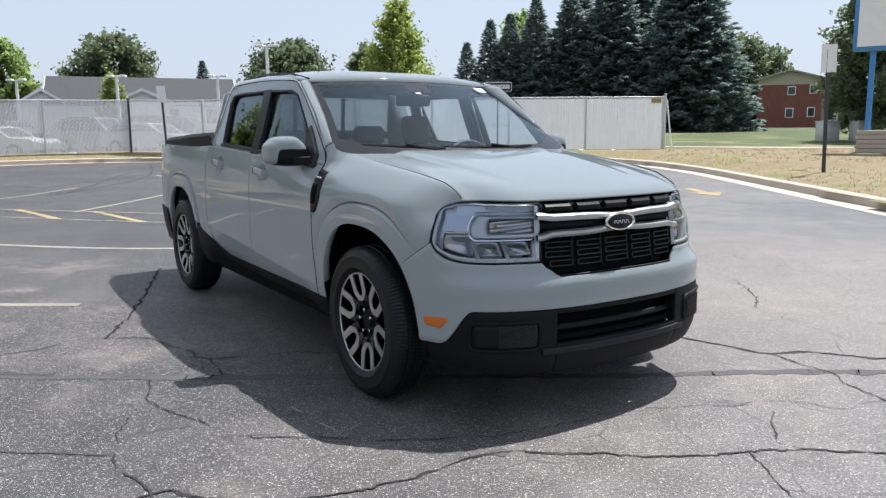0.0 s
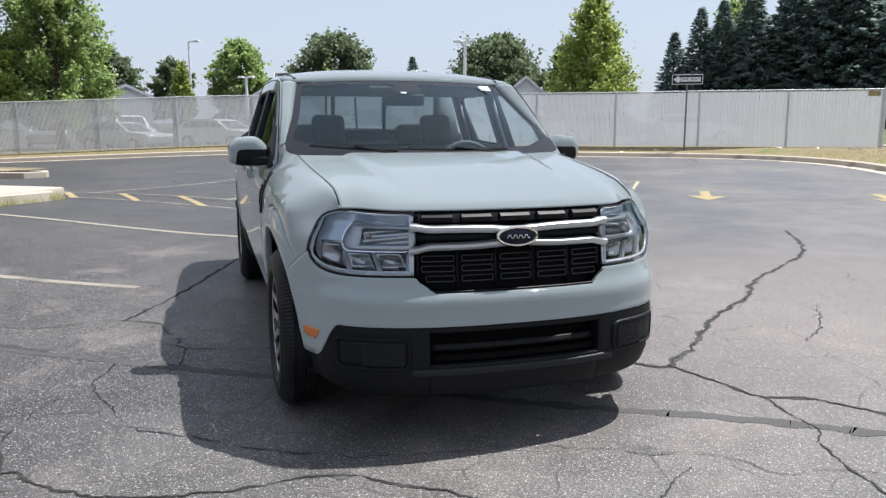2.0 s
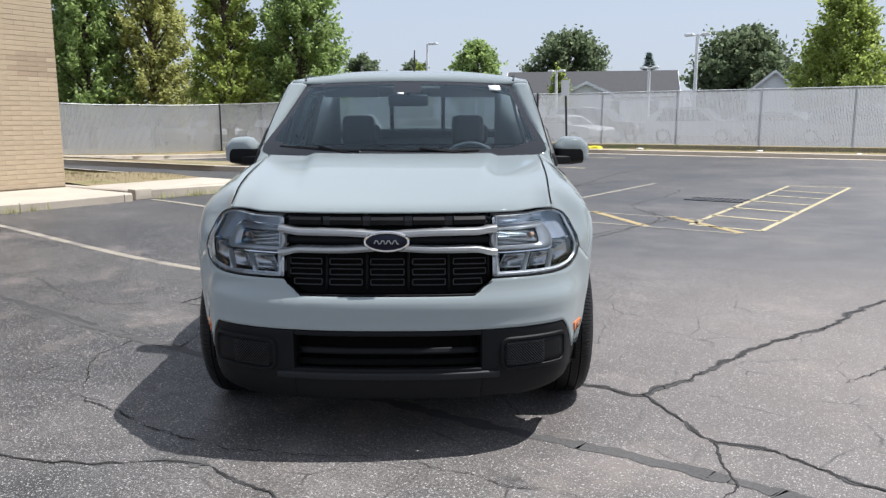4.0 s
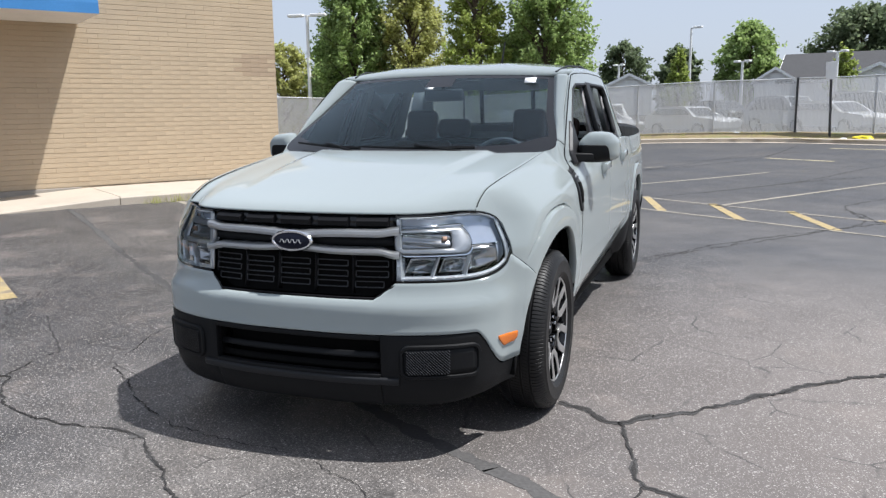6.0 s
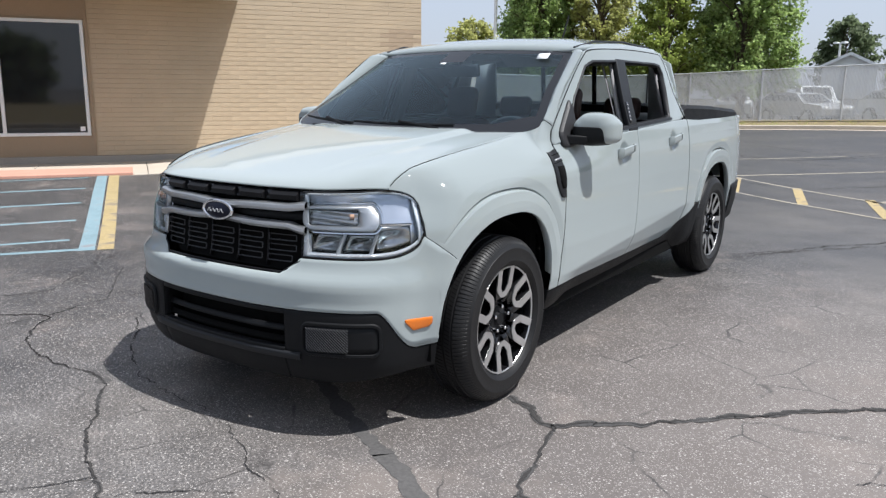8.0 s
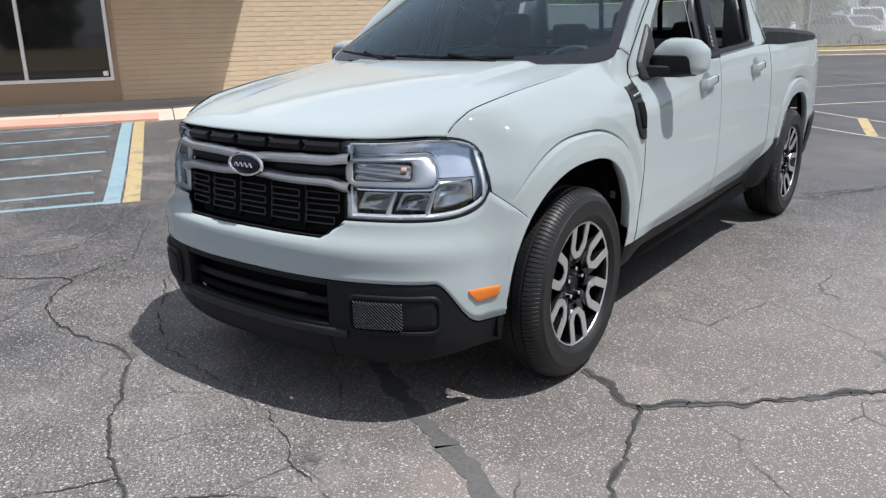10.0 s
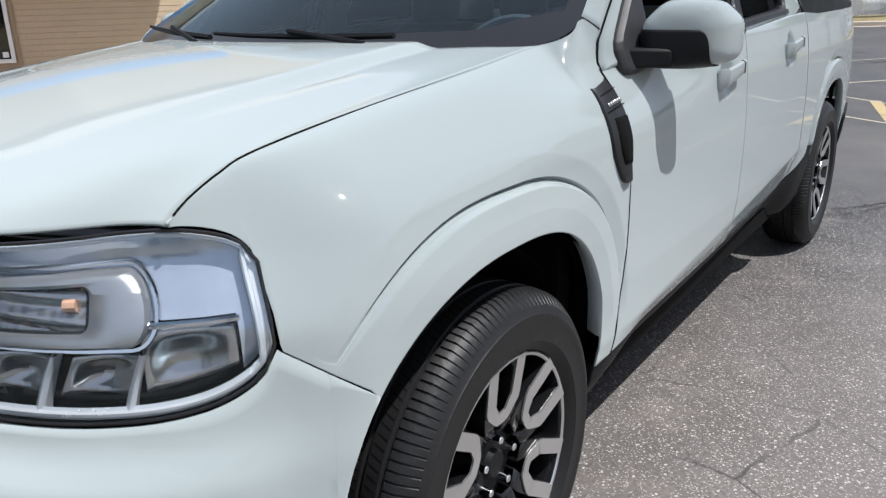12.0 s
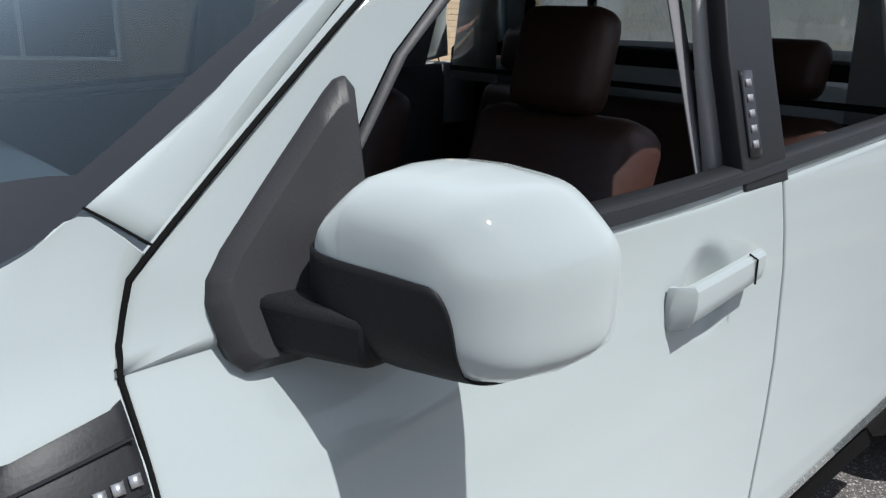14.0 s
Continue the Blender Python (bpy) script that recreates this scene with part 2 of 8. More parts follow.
    L.new(co.outputs["Object"], bare.inputs["Vector"])
    r4 = N.new("ShaderNodeMapRange")
    r4.inputs["From Min"].default_value, r4.inputs["From Max"].default_value = 0.53, 0.66
    r4.inputs["To Max"].default_value = 0.55
    L.new(bare.outputs[0], r4.inputs["Value"])
    scuff = N.new("ShaderNodeMath")
    scuff.operation = "MULTIPLY"
    L.new(r4.outputs[0], scuff.inputs[0])
    L.new(old.outputs[0], scuff.inputs[1])
    pale = N.new("ShaderNodeMix")
    pale.data_type = "RGBA"
    pale.inputs["B"].default_value = (0.205, 0.175, 0.155, 1)
    L.new(scuff.outputs[0], pale.inputs["Factor"])
    L.new(out, pale.inputs["A"])
    out = pale.outputs["Result"]
    for tex, lo, col, amount, share in ((chip, 0.30, (0.37, 0.345, 0.32, 1), 0.80, 0.52), (chip2, 0.26, (0.46, 0.435, 0.41, 1), 0.75, 0.82)):
        rr = N.new("ShaderNodeMapRange")
        rr.inputs["From Min"].default_value, rr.inputs["From Max"].default_value = lo, lo + 0.1
        rr.inputs["To Min"].default_value, rr.inputs["To Max"].default_value = amount, 0
        L.new(tex.outputs["Distance"], rr.inputs["Value"])
        pick = N.new("ShaderNodeMath")          # only some of the chips are pale
        pick.operation = "GREATER_THAN"
        pick.inputs[1].default_value = share
        sep = N.new("ShaderNodeSeparateColor")
        L.new(tex.outputs["Color"], sep.inputs[0])
        L.new(sep.outputs[0], pick.inputs[0])
        mul = N.new("ShaderNodeMath")
        mul.operation = "MULTIPLY"
        L.new(rr.outputs[0], mul.inputs[0])
        L.new(pick.outputs[0], mul.inputs[1])
        mul2 = N.new("ShaderNodeMath")
        mul2.operation = "MULTIPLY"
        L.new(mul.outputs[0], mul2.inputs[0])
        L.new(old.outputs[0], mul2.inputs[1])
        mx = N.new("ShaderNodeMix")
        mx.data_type = "RGBA"
        mx.inputs["B"].default_value = col
        L.new(mul2.outputs[0], mx.inputs["Factor"])
        L.new(out, mx.inputs["A"])
        out = mx.outputs["Result"]
    # a web of hair cracks in the old surface
    bent = N.new("ShaderNodeMix")
    bent.data_type = "RGBA"
    bent.inputs["Factor"].default_value = 0.10
    wob = N.new("ShaderNodeTexNoise")
    wob.inputs["Scale"].default_value, wob.inputs["Detail"].default_value = 4.0, 6
    L.new(co.outputs["Object"], wob.inputs["Vector"])
    L.new(co.outputs["Object"], bent.inputs["A"])
    L.new(wob.outputs["Color"], bent.inputs["B"])
    cells = N.new("ShaderNodeTexVoronoi")
    cells.feature = "DISTANCE_TO_EDGE"
    cells.inputs["Scale"].default_value = 2.3
    L.new(bent.outputs["Result"], cells.inputs["Vector"])
    hair = N.new("ShaderNodeMapRange")
    hair.inputs["From Min"].default_value, hair.inputs["From Max"].default_value = 0.004, 0.013
    hair.inputs["To Min"].default_value, hair.inputs["To Max"].default_value = 0.8, 0.0
    L.new(cells.outputs["Distance"], hair.inputs["Value"])
    where = N.new("ShaderNodeMapRange")
    where.inputs["From Min"].default_value, where.inputs["From Max"].default_value = 0.47, 0.60
    L.new(mid.outputs[0], where.inputs["Value"])
    h1 = N.new("ShaderNodeMath")
    h1.operation = "MULTIPLY"
    L.new(hair.outputs[0], h1.inputs[0])
    L.new(where.outputs[0], h1.inputs[1])
    h2 = N.new("ShaderNodeMath")
    h2.operation = "MULTIPLY"
    L.new(h1.outputs[0], h2.inputs[0])
    L.new(old.outputs[0], h2.inputs[1])
    webbed = N.new("ShaderNodeMix")
    webbed.data_type = "RGBA"
    webbed.inputs["B"].default_value = (0.030, 0.028, 0.027, 1)
    L.new(h2.outputs[0], webbed.inputs["Factor"])
    L.new(out, webbed.inputs["A"])
    out = webbed.outputs["Result"]
    L.new(out, b.inputs["Base Color"])
    b.inputs["Roughness"].default_value = 0.58
    bp = N.new("ShaderNodeBump")
    bp.inputs["Strength"].default_value, bp.inputs["Distance"].default_value = 0.5, 0.006
    L.new(grain.outputs[0], bp.inputs["Height"])
    L.new(bp.outputs[0], b.inputs["Normal"])
    return mt


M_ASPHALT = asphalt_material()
M_TAR = surface("crack_tar", (0.052, 0.050, 0.049), 0.8, vary=0.3, scale=6, fine=50, bump=0.4)
M_TARWIDE = surface("old_crack_seal", (0.072, 0.069, 0.067), 0.85, vary=0.3, scale=5, fine=60, bump=0.4)
M_CRACK = surface("crack_dirt", (0.028, 0.026, 0.025), 0.95, vary=0.4, scale=20, fine=120, bump=0.5)
M_WHITE_LINE = surface("faded_white_line_paint", (0.29, 0.262, 0.212), 0.85, vary=0.25, scale=3, fine=60, bump=0.3, second=(0.19, 0.175, 0.15), spots=0.52)
M_YELLOW_LINE = surface("worn_yellow_line_paint", (0.34, 0.265, 0.13), 0.85, vary=0.25, scale=4, fine=60, bump=0.3, second=(0.22, 0.18, 0.125), spots=0.53)
M_PALE_LINE = surface("faded_yellow_line_paint", (0.40, 0.35, 0.22), 0.85, vary=0.25, scale=4, fine=60, bump=0.3, second=(0.20, 0.18, 0.145), spots=0.55)
M_BLUE_LINE = surface("worn_pale_blue_paint", (0.18, 0.265, 0.295), 0.8, vary=0.2, scale=4, fine=60, bump=0.3, second=(0.2, 0.21, 0.22), spots=0.58)
M_CONCRETE = surface("kerb_concrete", (0.44, 0.385, 0.315), 0.85, vary=0.14, scale=1.5, fine=70, bump=0.3, second=(0.38, 0.32, 0.25), spots=0.62)
M_FOUNDATION = surface("grey_foundation", (0.30, 0.275, 0.24), 0.9, vary=0.15, scale=2, fine=60, bump=0.3)
M_REDPAVE = surface("red_ramp_paving", (0.50, 0.27, 0.20), 0.85, vary=0.15, scale=2, fine=70, bump=0.3)
M_DRY = surface("dry_lawn", (0.22, 0.172, 0.092), 0.95, vary=0.3, scale=0.9, fine=25, bump=0.8, dist=0.03, second=(0.15, 0.155, 0.055), spots=0.55)
M_LAWN = surface("green_lawn", (0.075, 0.098, 0.031), 0.95, vary=0.3, scale=0.4, fine=20, bump=0.8, dist=0.03, second=(0.19, 0.17, 0.08), spots=0.55)
M_BLADE = surface("grass_blades", (0.22, 0.195, 0.09), 0.9, vary=0.3, scale=3, fine=20, bump=0, island_random=0.4)
M_BRICK = surface("tan_brick", (0.465, 0.368, 0.252), 0.85, vary=0.12, scale=1.2, fine=90, bump=0.35, object_random=0.025)
M_BRICK_REST = surface("tan_brick_far", (0.465, 0.368, 0.252), 0.85, vary=0.12, scale=1.2, fine=90, bump=0.35, island_random=0.025)
M_MORTAR = surface("painted_mortar", (0.44, 0.345, 0.235), 0.95, vary=0.15, scale=3, fine=90, bump=0.4)
# wall brown set darker than the brick for the awning's shade
M_STUCCO = surface("wall_darkened_for_shade", (0.300, 0.222, 0.146), 0.85, vary=0.08, scale=1.5, fine=60, bump=0.3)
M_BLUE = surface("blue_awning_metal", (0.055, 0.22, 0.50), 0.45, vary=0.08, scale=3, fine=50, bump=0.05)
M_SOFFIT = surface("white_soffit", (0.68, 0.66, 0.62), 0.7, vary=0.08, scale=2, fine=40, bump=0.1)
M_ALU = surface("pale_aluminium", (0.72, 0.72, 0.70), 0.4, metal=0.3, vary=0.08, scale=5, fine=60, bump=0.05)
M_WINGLASS = surface("dark_shop_glass", (0.012, 0.013, 0.014), 0.04, vary=0.2, scale=1, fine=5, bump=0.0, rough_vary=0.01, spec=0.7)
M_SLAT = surface("white_privacy_slats", (0.72, 0.72, 0.72), 0.6, vary=0.08, scale=2, fine=30, bump=0.1, island_random=0.06)

def translucent(mt, colour, share):
    """Lets some light through a thin plastic sheet."""
    nt = mt.node_tree
    tl = nt.nodes.new("ShaderNodeBsdfTranslucent")
    tl.inputs[0].default_value = (*colour, 1)
    mx = nt.nodes.new("ShaderNodeMixShader")
    mx.inputs[0].default_value = share
    nt.links.new(nt.nodes["Principled BSDF"].outputs[0], mx.inputs[1])
    nt.links.new(tl.outputs[0], mx.inputs[2])
    nt.links.new(mx.outputs[0], nt.nodes["Material Output"].inputs["Surface"])


translucent(M_SLAT, (0.62, 0.63, 0.65), 0.42)
M_GALV = surface("galvanised_steel", (0.62, 0.63, 0.63), 0.5, metal=0.6, vary=0.15, scale=6, fine=60, bump=0.1)
M_STEEL = surface("weathered_steel", (0.16, 0.16, 0.165), 0.6, metal=0.2, vary=0.15, scale=6, fine=60, bump=0.1)
M_DARKPOST = surface("dark_steel_post", (0.035, 0.035, 0.037), 0.5, vary=0.2, scale=6, fine=40, bump=0.1)
M_LAMPPOST = surface("white_lamp_post", (0.84, 0.84, 0.82), 0.5, vary=0.08, scale=4, fine=40, bump=0.05)
M_SIGNWHITE = surface("white_sign_face", (0.78, 0.78, 0.76), 0.5, vary=0.05, scale=4, fine=40, bump=0.02)
M_SIGNBLACK = surface("black_sign_face", (0.012, 0.012, 0.012), 0.5, vary=0.1, scale=4, fine=40, bump=0.02)
M_BARK = surface("tree_bark", (0.12, 0.09, 0.065), 0.95, vary=0.3, scale=4, fine=30, bump=0.7)
M_ROOF = surface("grey_shingle_roof", (0.06, 0.06, 0.063), 0.9, vary=0.2, scale=2, fine=12, bump=0.3)
M_ROOFGREEN = surface("pale_green_roof", (0.30, 0.34, 0.29), 0.9, vary=0.12, scale=2, fine=12, bump=0.3)
M_SIDING = surface("white_siding", (0.88, 0.89, 0.88), 0.7, vary=0.05, scale=2, fine=20, bump=0.1)
M_BEIGE = surface("beige_siding", (0.46, 0.41, 0.33), 0.8, vary=0.08, scale=2, fine=20, bump=0.1)
M_REDBRICK = surface("red_brick_wall", (0.22, 0.085, 0.065), 0.9, vary=0.2, scale=2, fine=25, bump=0.3)
M_FARGLASS = surface("far_window_glass", (0.05, 0.055, 0.06), 0.1, vary=0.2, scale=1, fine=5, bump=0)


def leaf_material(name, colour, vary=0.4):
    mt, nt, b = nodes_of(name)
    N, L = nt.nodes, nt.links
    g = N.new("ShaderNodeNewGeometry")
    ramp = N.new("ShaderNodeMix")
    ramp.data_type = "RGBA"
    ramp.inputs["A"].default_value = rgb([c * (1 - vary) for c in colour])
    ramp.inputs["B"].default_value = rgb([c * (1 + vary) for c in colour])
    L.new(g.outputs["Random Per Island"], ramp.inputs["Factor"])
    L.new(ramp.outputs["Result"], b.inputs["Base Color"])
    b.inputs["Roughness"].default_value = 0.65
    b.inputs["Specular IOR Level"].default_value = 0.25
    tl = N.new("ShaderNodeBsdfTranslucent")
    L.new(ramp.outputs["Result"], tl.inputs[0])
    mx = N.new("ShaderNodeMixShader")
    mx.inputs[0].default_value = 0.58
    L.new(b.outputs[0], mx.inputs[1])
    L.new(tl.outputs[0], mx.inputs[2])
    L.new(mx.outputs[0], N["Material Output"].inputs["Surface"])
    return mt


M_LEAF_BRIGHT = leaf_material("maple_leaves", (0.36, 0.43, 0.12))
M_LEAF_GREEN = leaf_material("tree_leaves", (0.33, 0.43, 0.16))
M_LEAF_TAN = leaf_material("turning_leaves", (0.46, 0.47, 0.18))
M_LEAF_DARK = leaf_material("far_tree_leaves", (0.18, 0.225, 0.125))
M_SPRUCE = leaf_material("spruce_needles", (0.22, 0.285, 0.255), 0.35)


# ---- ground and kerbs, in the car park's axes ----
def ground_z(a, b):
    z = 0.10 * smooth(14, 25, b) + 0.16 * smooth(-3.6, -8.0, a) * (1 - smooth(4, 12, b))
    z += 0.9 * smooth(27.0, 60, b) * (1 if a > -60 else 1) - 0.25 * smooth(-14, -26, a) * smooth(8, 20, b) * (1 - smooth(26, 40, b))
    return z


def build_ground():
    xs = sorted(set([-3000, -1200, -500, -250, -120, -80, -60] + [x * 1.0 for x in range(-50, 41)] + [60, 80, 120, 250, 500, 1200, 3000]))
    ys = sorted(set([-3000, -1200, -500, -200, -100, -60, -40, -30] + [y * 1.0 for y in range(-24, 61)] + [75, 90, 120, 200, 500, 1200, 3000]))
    bm = bmesh.new()
    sheet(bm, [[(x, y, ground_z(x, y)) for x in xs] for y in ys])
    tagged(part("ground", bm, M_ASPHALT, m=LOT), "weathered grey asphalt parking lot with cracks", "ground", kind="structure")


build_ground()


def plot(name, outline, material, label, height, category="lawn", kerb=0.15, lip=0.15, step=1.0):
    """A raised area with a concrete kerb round it. outline: points of the plan, anticlockwise."""
    bm = bmesh.new()
    pts = [Vector(p) for p in outline]
    n = len(pts)
    rows = [[], [], [], []]
    for i, p in enumerate(pts):
        d = (pts[(i + 1) % n] - pts[i - 1]).normalized()
        inn = Vector((-d.y, d.x))
        g = ground_z(p.x, p.y)
        q = p + inn * lip
        rows[0].append((p.x, p.y, g - 0.1))
        rows[1].append((p.x + inn.x * 0.012, p.y + inn.y * 0.012, g + kerb - 0.02))
        rows[2].append((p.x + inn.x * 0.035, p.y + inn.y * 0.035, g + kerb))
        rows[3].append((q.x, q.y, ground_z(q.x, q.y) + kerb))
    sheet(bm, rows, closed=True)
    k = part("kerb", bm, M_CONCRETE, m=LOT)
    tagged(k, "pale concrete kerb round the " + category, "kerb", kind="structure")
    return k


def lawn_sheet(name, x0, x1, y0, y1, inside, height, material, label, step=0.5):
    """A piece of ground cover where inside(a, b) holds."""
    bm = bmesh.new()
    nx, ny = max(2, int((x1 - x0) / step)), max(2, int((y1 - y0) / step))
    vs = {}

    def v(i, j):
        if (i, j) not in vs:
            x, y = x0 + (x1 - x0) * i / nx, y0 + (y1 - y0) * j / ny
            vs[i, j] = bm.verts.new((x, y, height(x, y)))
        return vs[i, j]
    for i in range(nx):
        for j in range(ny):
            cx, cy = x0 + (x1 - x0) * (i + 0.5) / nx, y0 + (y1 - y0) * (j + 0.5) / ny
            if inside(cx, cy):
                bm.faces.new((v(i, j), v(i + 1, j), v(i + 1, j + 1), v(i, j + 1)))
    return tagged(part(name, bm, material, m=LOT), label, "lawn", kind="structure")


# the long kerb: up the right-hand side, round the corner, along the fence and down to the left
KERB_LINE = spline([(6.1, -30), (6.15, -10), (6.3, 5), (6.55, 11), (6.75, 15.5), (6.6, 18.5), (5.9, 21.5), (4.3, 23.9), (1.8, 25.0), (-2, 25.2), (-8, 25.2), (-12.4, 25.2), (-15.5, 23.7), (-20, 21.4), (-23.8, 19.4), (-25.2, 17.5), (-26.5, 13), (-28, 6)], 150)
FENCE_LINE = [(8.05, 26.5), (-12.85, 26.5), (-25.3, 20.2), (-29.5, 8.0)]


def kerb_inside(a, b):
    """How far inside the kerb (on the asphalt) a point lies; negative on the verge."""
    best, sign = 1e9, 1
    p = Vector((a, b))
    for u, w in zip(KERB_LINE, KERB_LINE[1:]):
        e = w - u
        t = min(1, max(0, (p - u).dot(e) / e.length_squared))
        d = (p - u - e * t).length
        if d < best:
            best = d
            sign = 1 if e.x * (p.y - u.y) - e.y * (p.x - u.x) > 0 else -1
    return best * sign


def build_long_kerb():
    bm = bmesh.new()
    prof = [(0.42, 0.006), (0.02, 0.012), (0.0, 0.14), (-0.03, 0.16), (-0.16, 0.165), (-0.2, 0.02)]
    rows = []
    n = len(KERB_LINE)
    for i, p in enumerate(KERB_LINE):
        d = (KERB_LINE[min(i + 1, n - 1)] - KERB_LINE[max(i - 1, 0)]).normalized()
        left = Vector((-d.y, d.x))
        rows.append([(p.x + left.x * o, p.y + left.y * o, ground_z(p.x, p.y) + h) for o, h in prof])
    sheet(bm, rows)
    bmesh.ops.recalc_face_normals(bm, faces=bm.faces)
    tagged(part("kerb", bm, M_CONCRETE, m=LOT), "pale concrete kerb and gutter along the verge", "kerb", kind="structure")


build_long_kerb()


def verge_z(a, b):
    """The verge rises from the kerb's top to the fence."""
    d = -kerb_inside(a, b)
    return ground_z(a, b) + 0.14 + 0.22 * smooth(0.1, 1.6, d) * (1 if b > 16 else 0.4) * (0.4 + 0.6 * smooth(-30, -14, a))


lawn_sheet("verge", -34, 40, 8, 27.6, lambda a, b: kerb_inside(a, b) < -0.1 and not (a > 5 and False), verge_z, M_DRY, "dry yellowed grass verge beside the kerb", 0.4)
lawn_sheet("lawn_near", 6.2, 40, -30, 8, lambda a, b: kerb_inside(a, b) < -0.1, verge_z, M_DRY, "dry yellowed grass beside the drive", 0.8)
lawn_sheet("lawn_far", 3, 130, 27.6, 130, lambda a, b: True, lambda a, b: ground_z(a, b) + 0.30 - 0.1 * smooth(27, 60, b), M_LAWN, "green lawn in front of the apartments", 2.5)

# the planted islands beside the building
apron = bmesh.new()          # broad concrete end of the island
rbox(apron, -9.35, -8.10, 4.06, 6.32, 0.05, 0.318, 0.03, 2)
tagged(part("island_apron", apron, M_CONCRETE, m=LOT), "broad pale concrete end of the planted island", "kerb", kind="structure")
plot("kerb", [(-40, 3.9), (-9.2, 3.9), (-8.3, 4.0), (-8.05, 4.4), (-8.0, 5.9), (-8.25, 6.4), (-9.0, 6.7), (-40, 9.5)], M_DRY, "", 0.15, "island")
lawn_sheet("island_lawn", -40, -8.2, 4.1, 9.4, lambda a, b: b < 6.6 + (-9 - a) * 0.09 - 0.1 and a < -9.3, lambda a, b: ground_z(a, b) + 0.15 + 0.05 * math.sin(a), M_DRY, "dry lawn on the planted island", 0.35)
plot("kerb", [(-40, 10.6), (-14.6, 10.9), (-13.7, 11.2), (-13.5, 11.7), (-13.8, 12.1), (-40, 13.4)], M_DRY, "", 0.15, "island")
lawn_sheet("island_lawn", -40, -14.6, 10.8, 13.0, lambda a, b: True, lambda a, b: ground_z(a, b) + 0.145, M_DRY, "dry lawn on the far planted island", 0.6)


# ---- painted lines ----
def line_paint(name, label, material, strips, group="painted lines"):
    for pts, w in strips:
        bm = bmesh.new()
        a, b = Vector(pts[0]), Vector(pts[-1])
        n = max(2, int((b - a).length / 0.4))
        ribbon(bm, [a.lerp(b, i / n) for i in range(n + 1)], w, ground_z, 0.004, 0.02, int(a.x * 97 + a.y * 31))
        tagged(part(name, bm, material, m=LOT), label, "road marking", group, "structure")


line_paint("stall_line", "faded cream stall line on the asphalt", M_WHITE_LINE,
           [(((-3.05, 1.48), (-7.9, 1.48)), 0.09), (((-3.1, 4.2), (-7.9, 4.2)), 0.09)] +
           [(((x, 7.55), (x, 13.4)), 0.08) for x in (-3.25, -6.0, -8.75)] +
           [(((-8.6, 6.62), (0.1, 6.5)), 0.06), (((-9.6, 7.74), (-0.6, 7.6)), 0.06)])
line_paint("hatch_bar", "worn yellow diagonal bar on the asphalt", M_YELLOW_LINE,
           [(((-9.35 + 1.18 * k, 7.72), (-8.13 + 1.18 * k, 6.56)), 0.12) for k in range(8)])
line_paint("hatch_bar", "faded yellow bar of a hatched box", M_PALE_LINE,
           [(((-0.62, 7.0), (-0.72, 14.2)), 0.07), (((0.28, 6.9), (0.38, 14.4)), 0.07), (((-0.62, 7.0), (0.28, 6.9)), 0.07), (((-0.72, 14.2), (0.38, 14.4)), 0.08)] +
           [(((-0.7, 8.2 + 1.2 * k), (0.3, 8.0 + 1.2 * k)), 0.10) for k in range(5)] +
           [(((-8.56, 17.5), (-6.6, 17.3)), 0.16), (((-9.3, 22.3), (-7.4, 22.45)), 0.16)])
line_paint("accessible_line", "worn yellow and pale blue bay edge paint", M_YELLOW_LINE, [(((-3.36, -1.24), (-7.9, -1.24)), 0.13)])
line_paint("accessible_line", "worn pale blue accessible bay paint", M_BLUE_LINE,
           [(((-3.36, -1.39), (-7.9, -1.39)), 0.13), (((-3.42, -1.32), (-3.42, -7.5)), 0.09)] +
           [(((-3.9 - 0.95 * k, -1.55), (-3.55 - 0.95 * k, -5.8)), 0.07) for k in range(5)])


def arrow(a, b):
    bm = bmesh.new()
    for pts in ([(-0.09, -0.9), (0.09, -0.9), (0.09, 0.25), (-0.09, 0.25)], [(-0.35, 0.25), (0.35, 0.25), (0.02, 1.0), (-0.02, 1.0)]):
        bm.faces.new([bm.verts.new((a + x, b - y, ground_z(a, b) + 0.005)) for x, y in pts][::-1])
    tagged(part("lane_arrow", bm, M_YELLOW_LINE, m=LOT), "worn yellow lane arrow painted on asphalt", "road marking", "lane arrows", "structure")


arrow(1.7, 11.3)
arrow(4.75, 11.5)


# ---- the tan brick building ----
FACE = -9.75


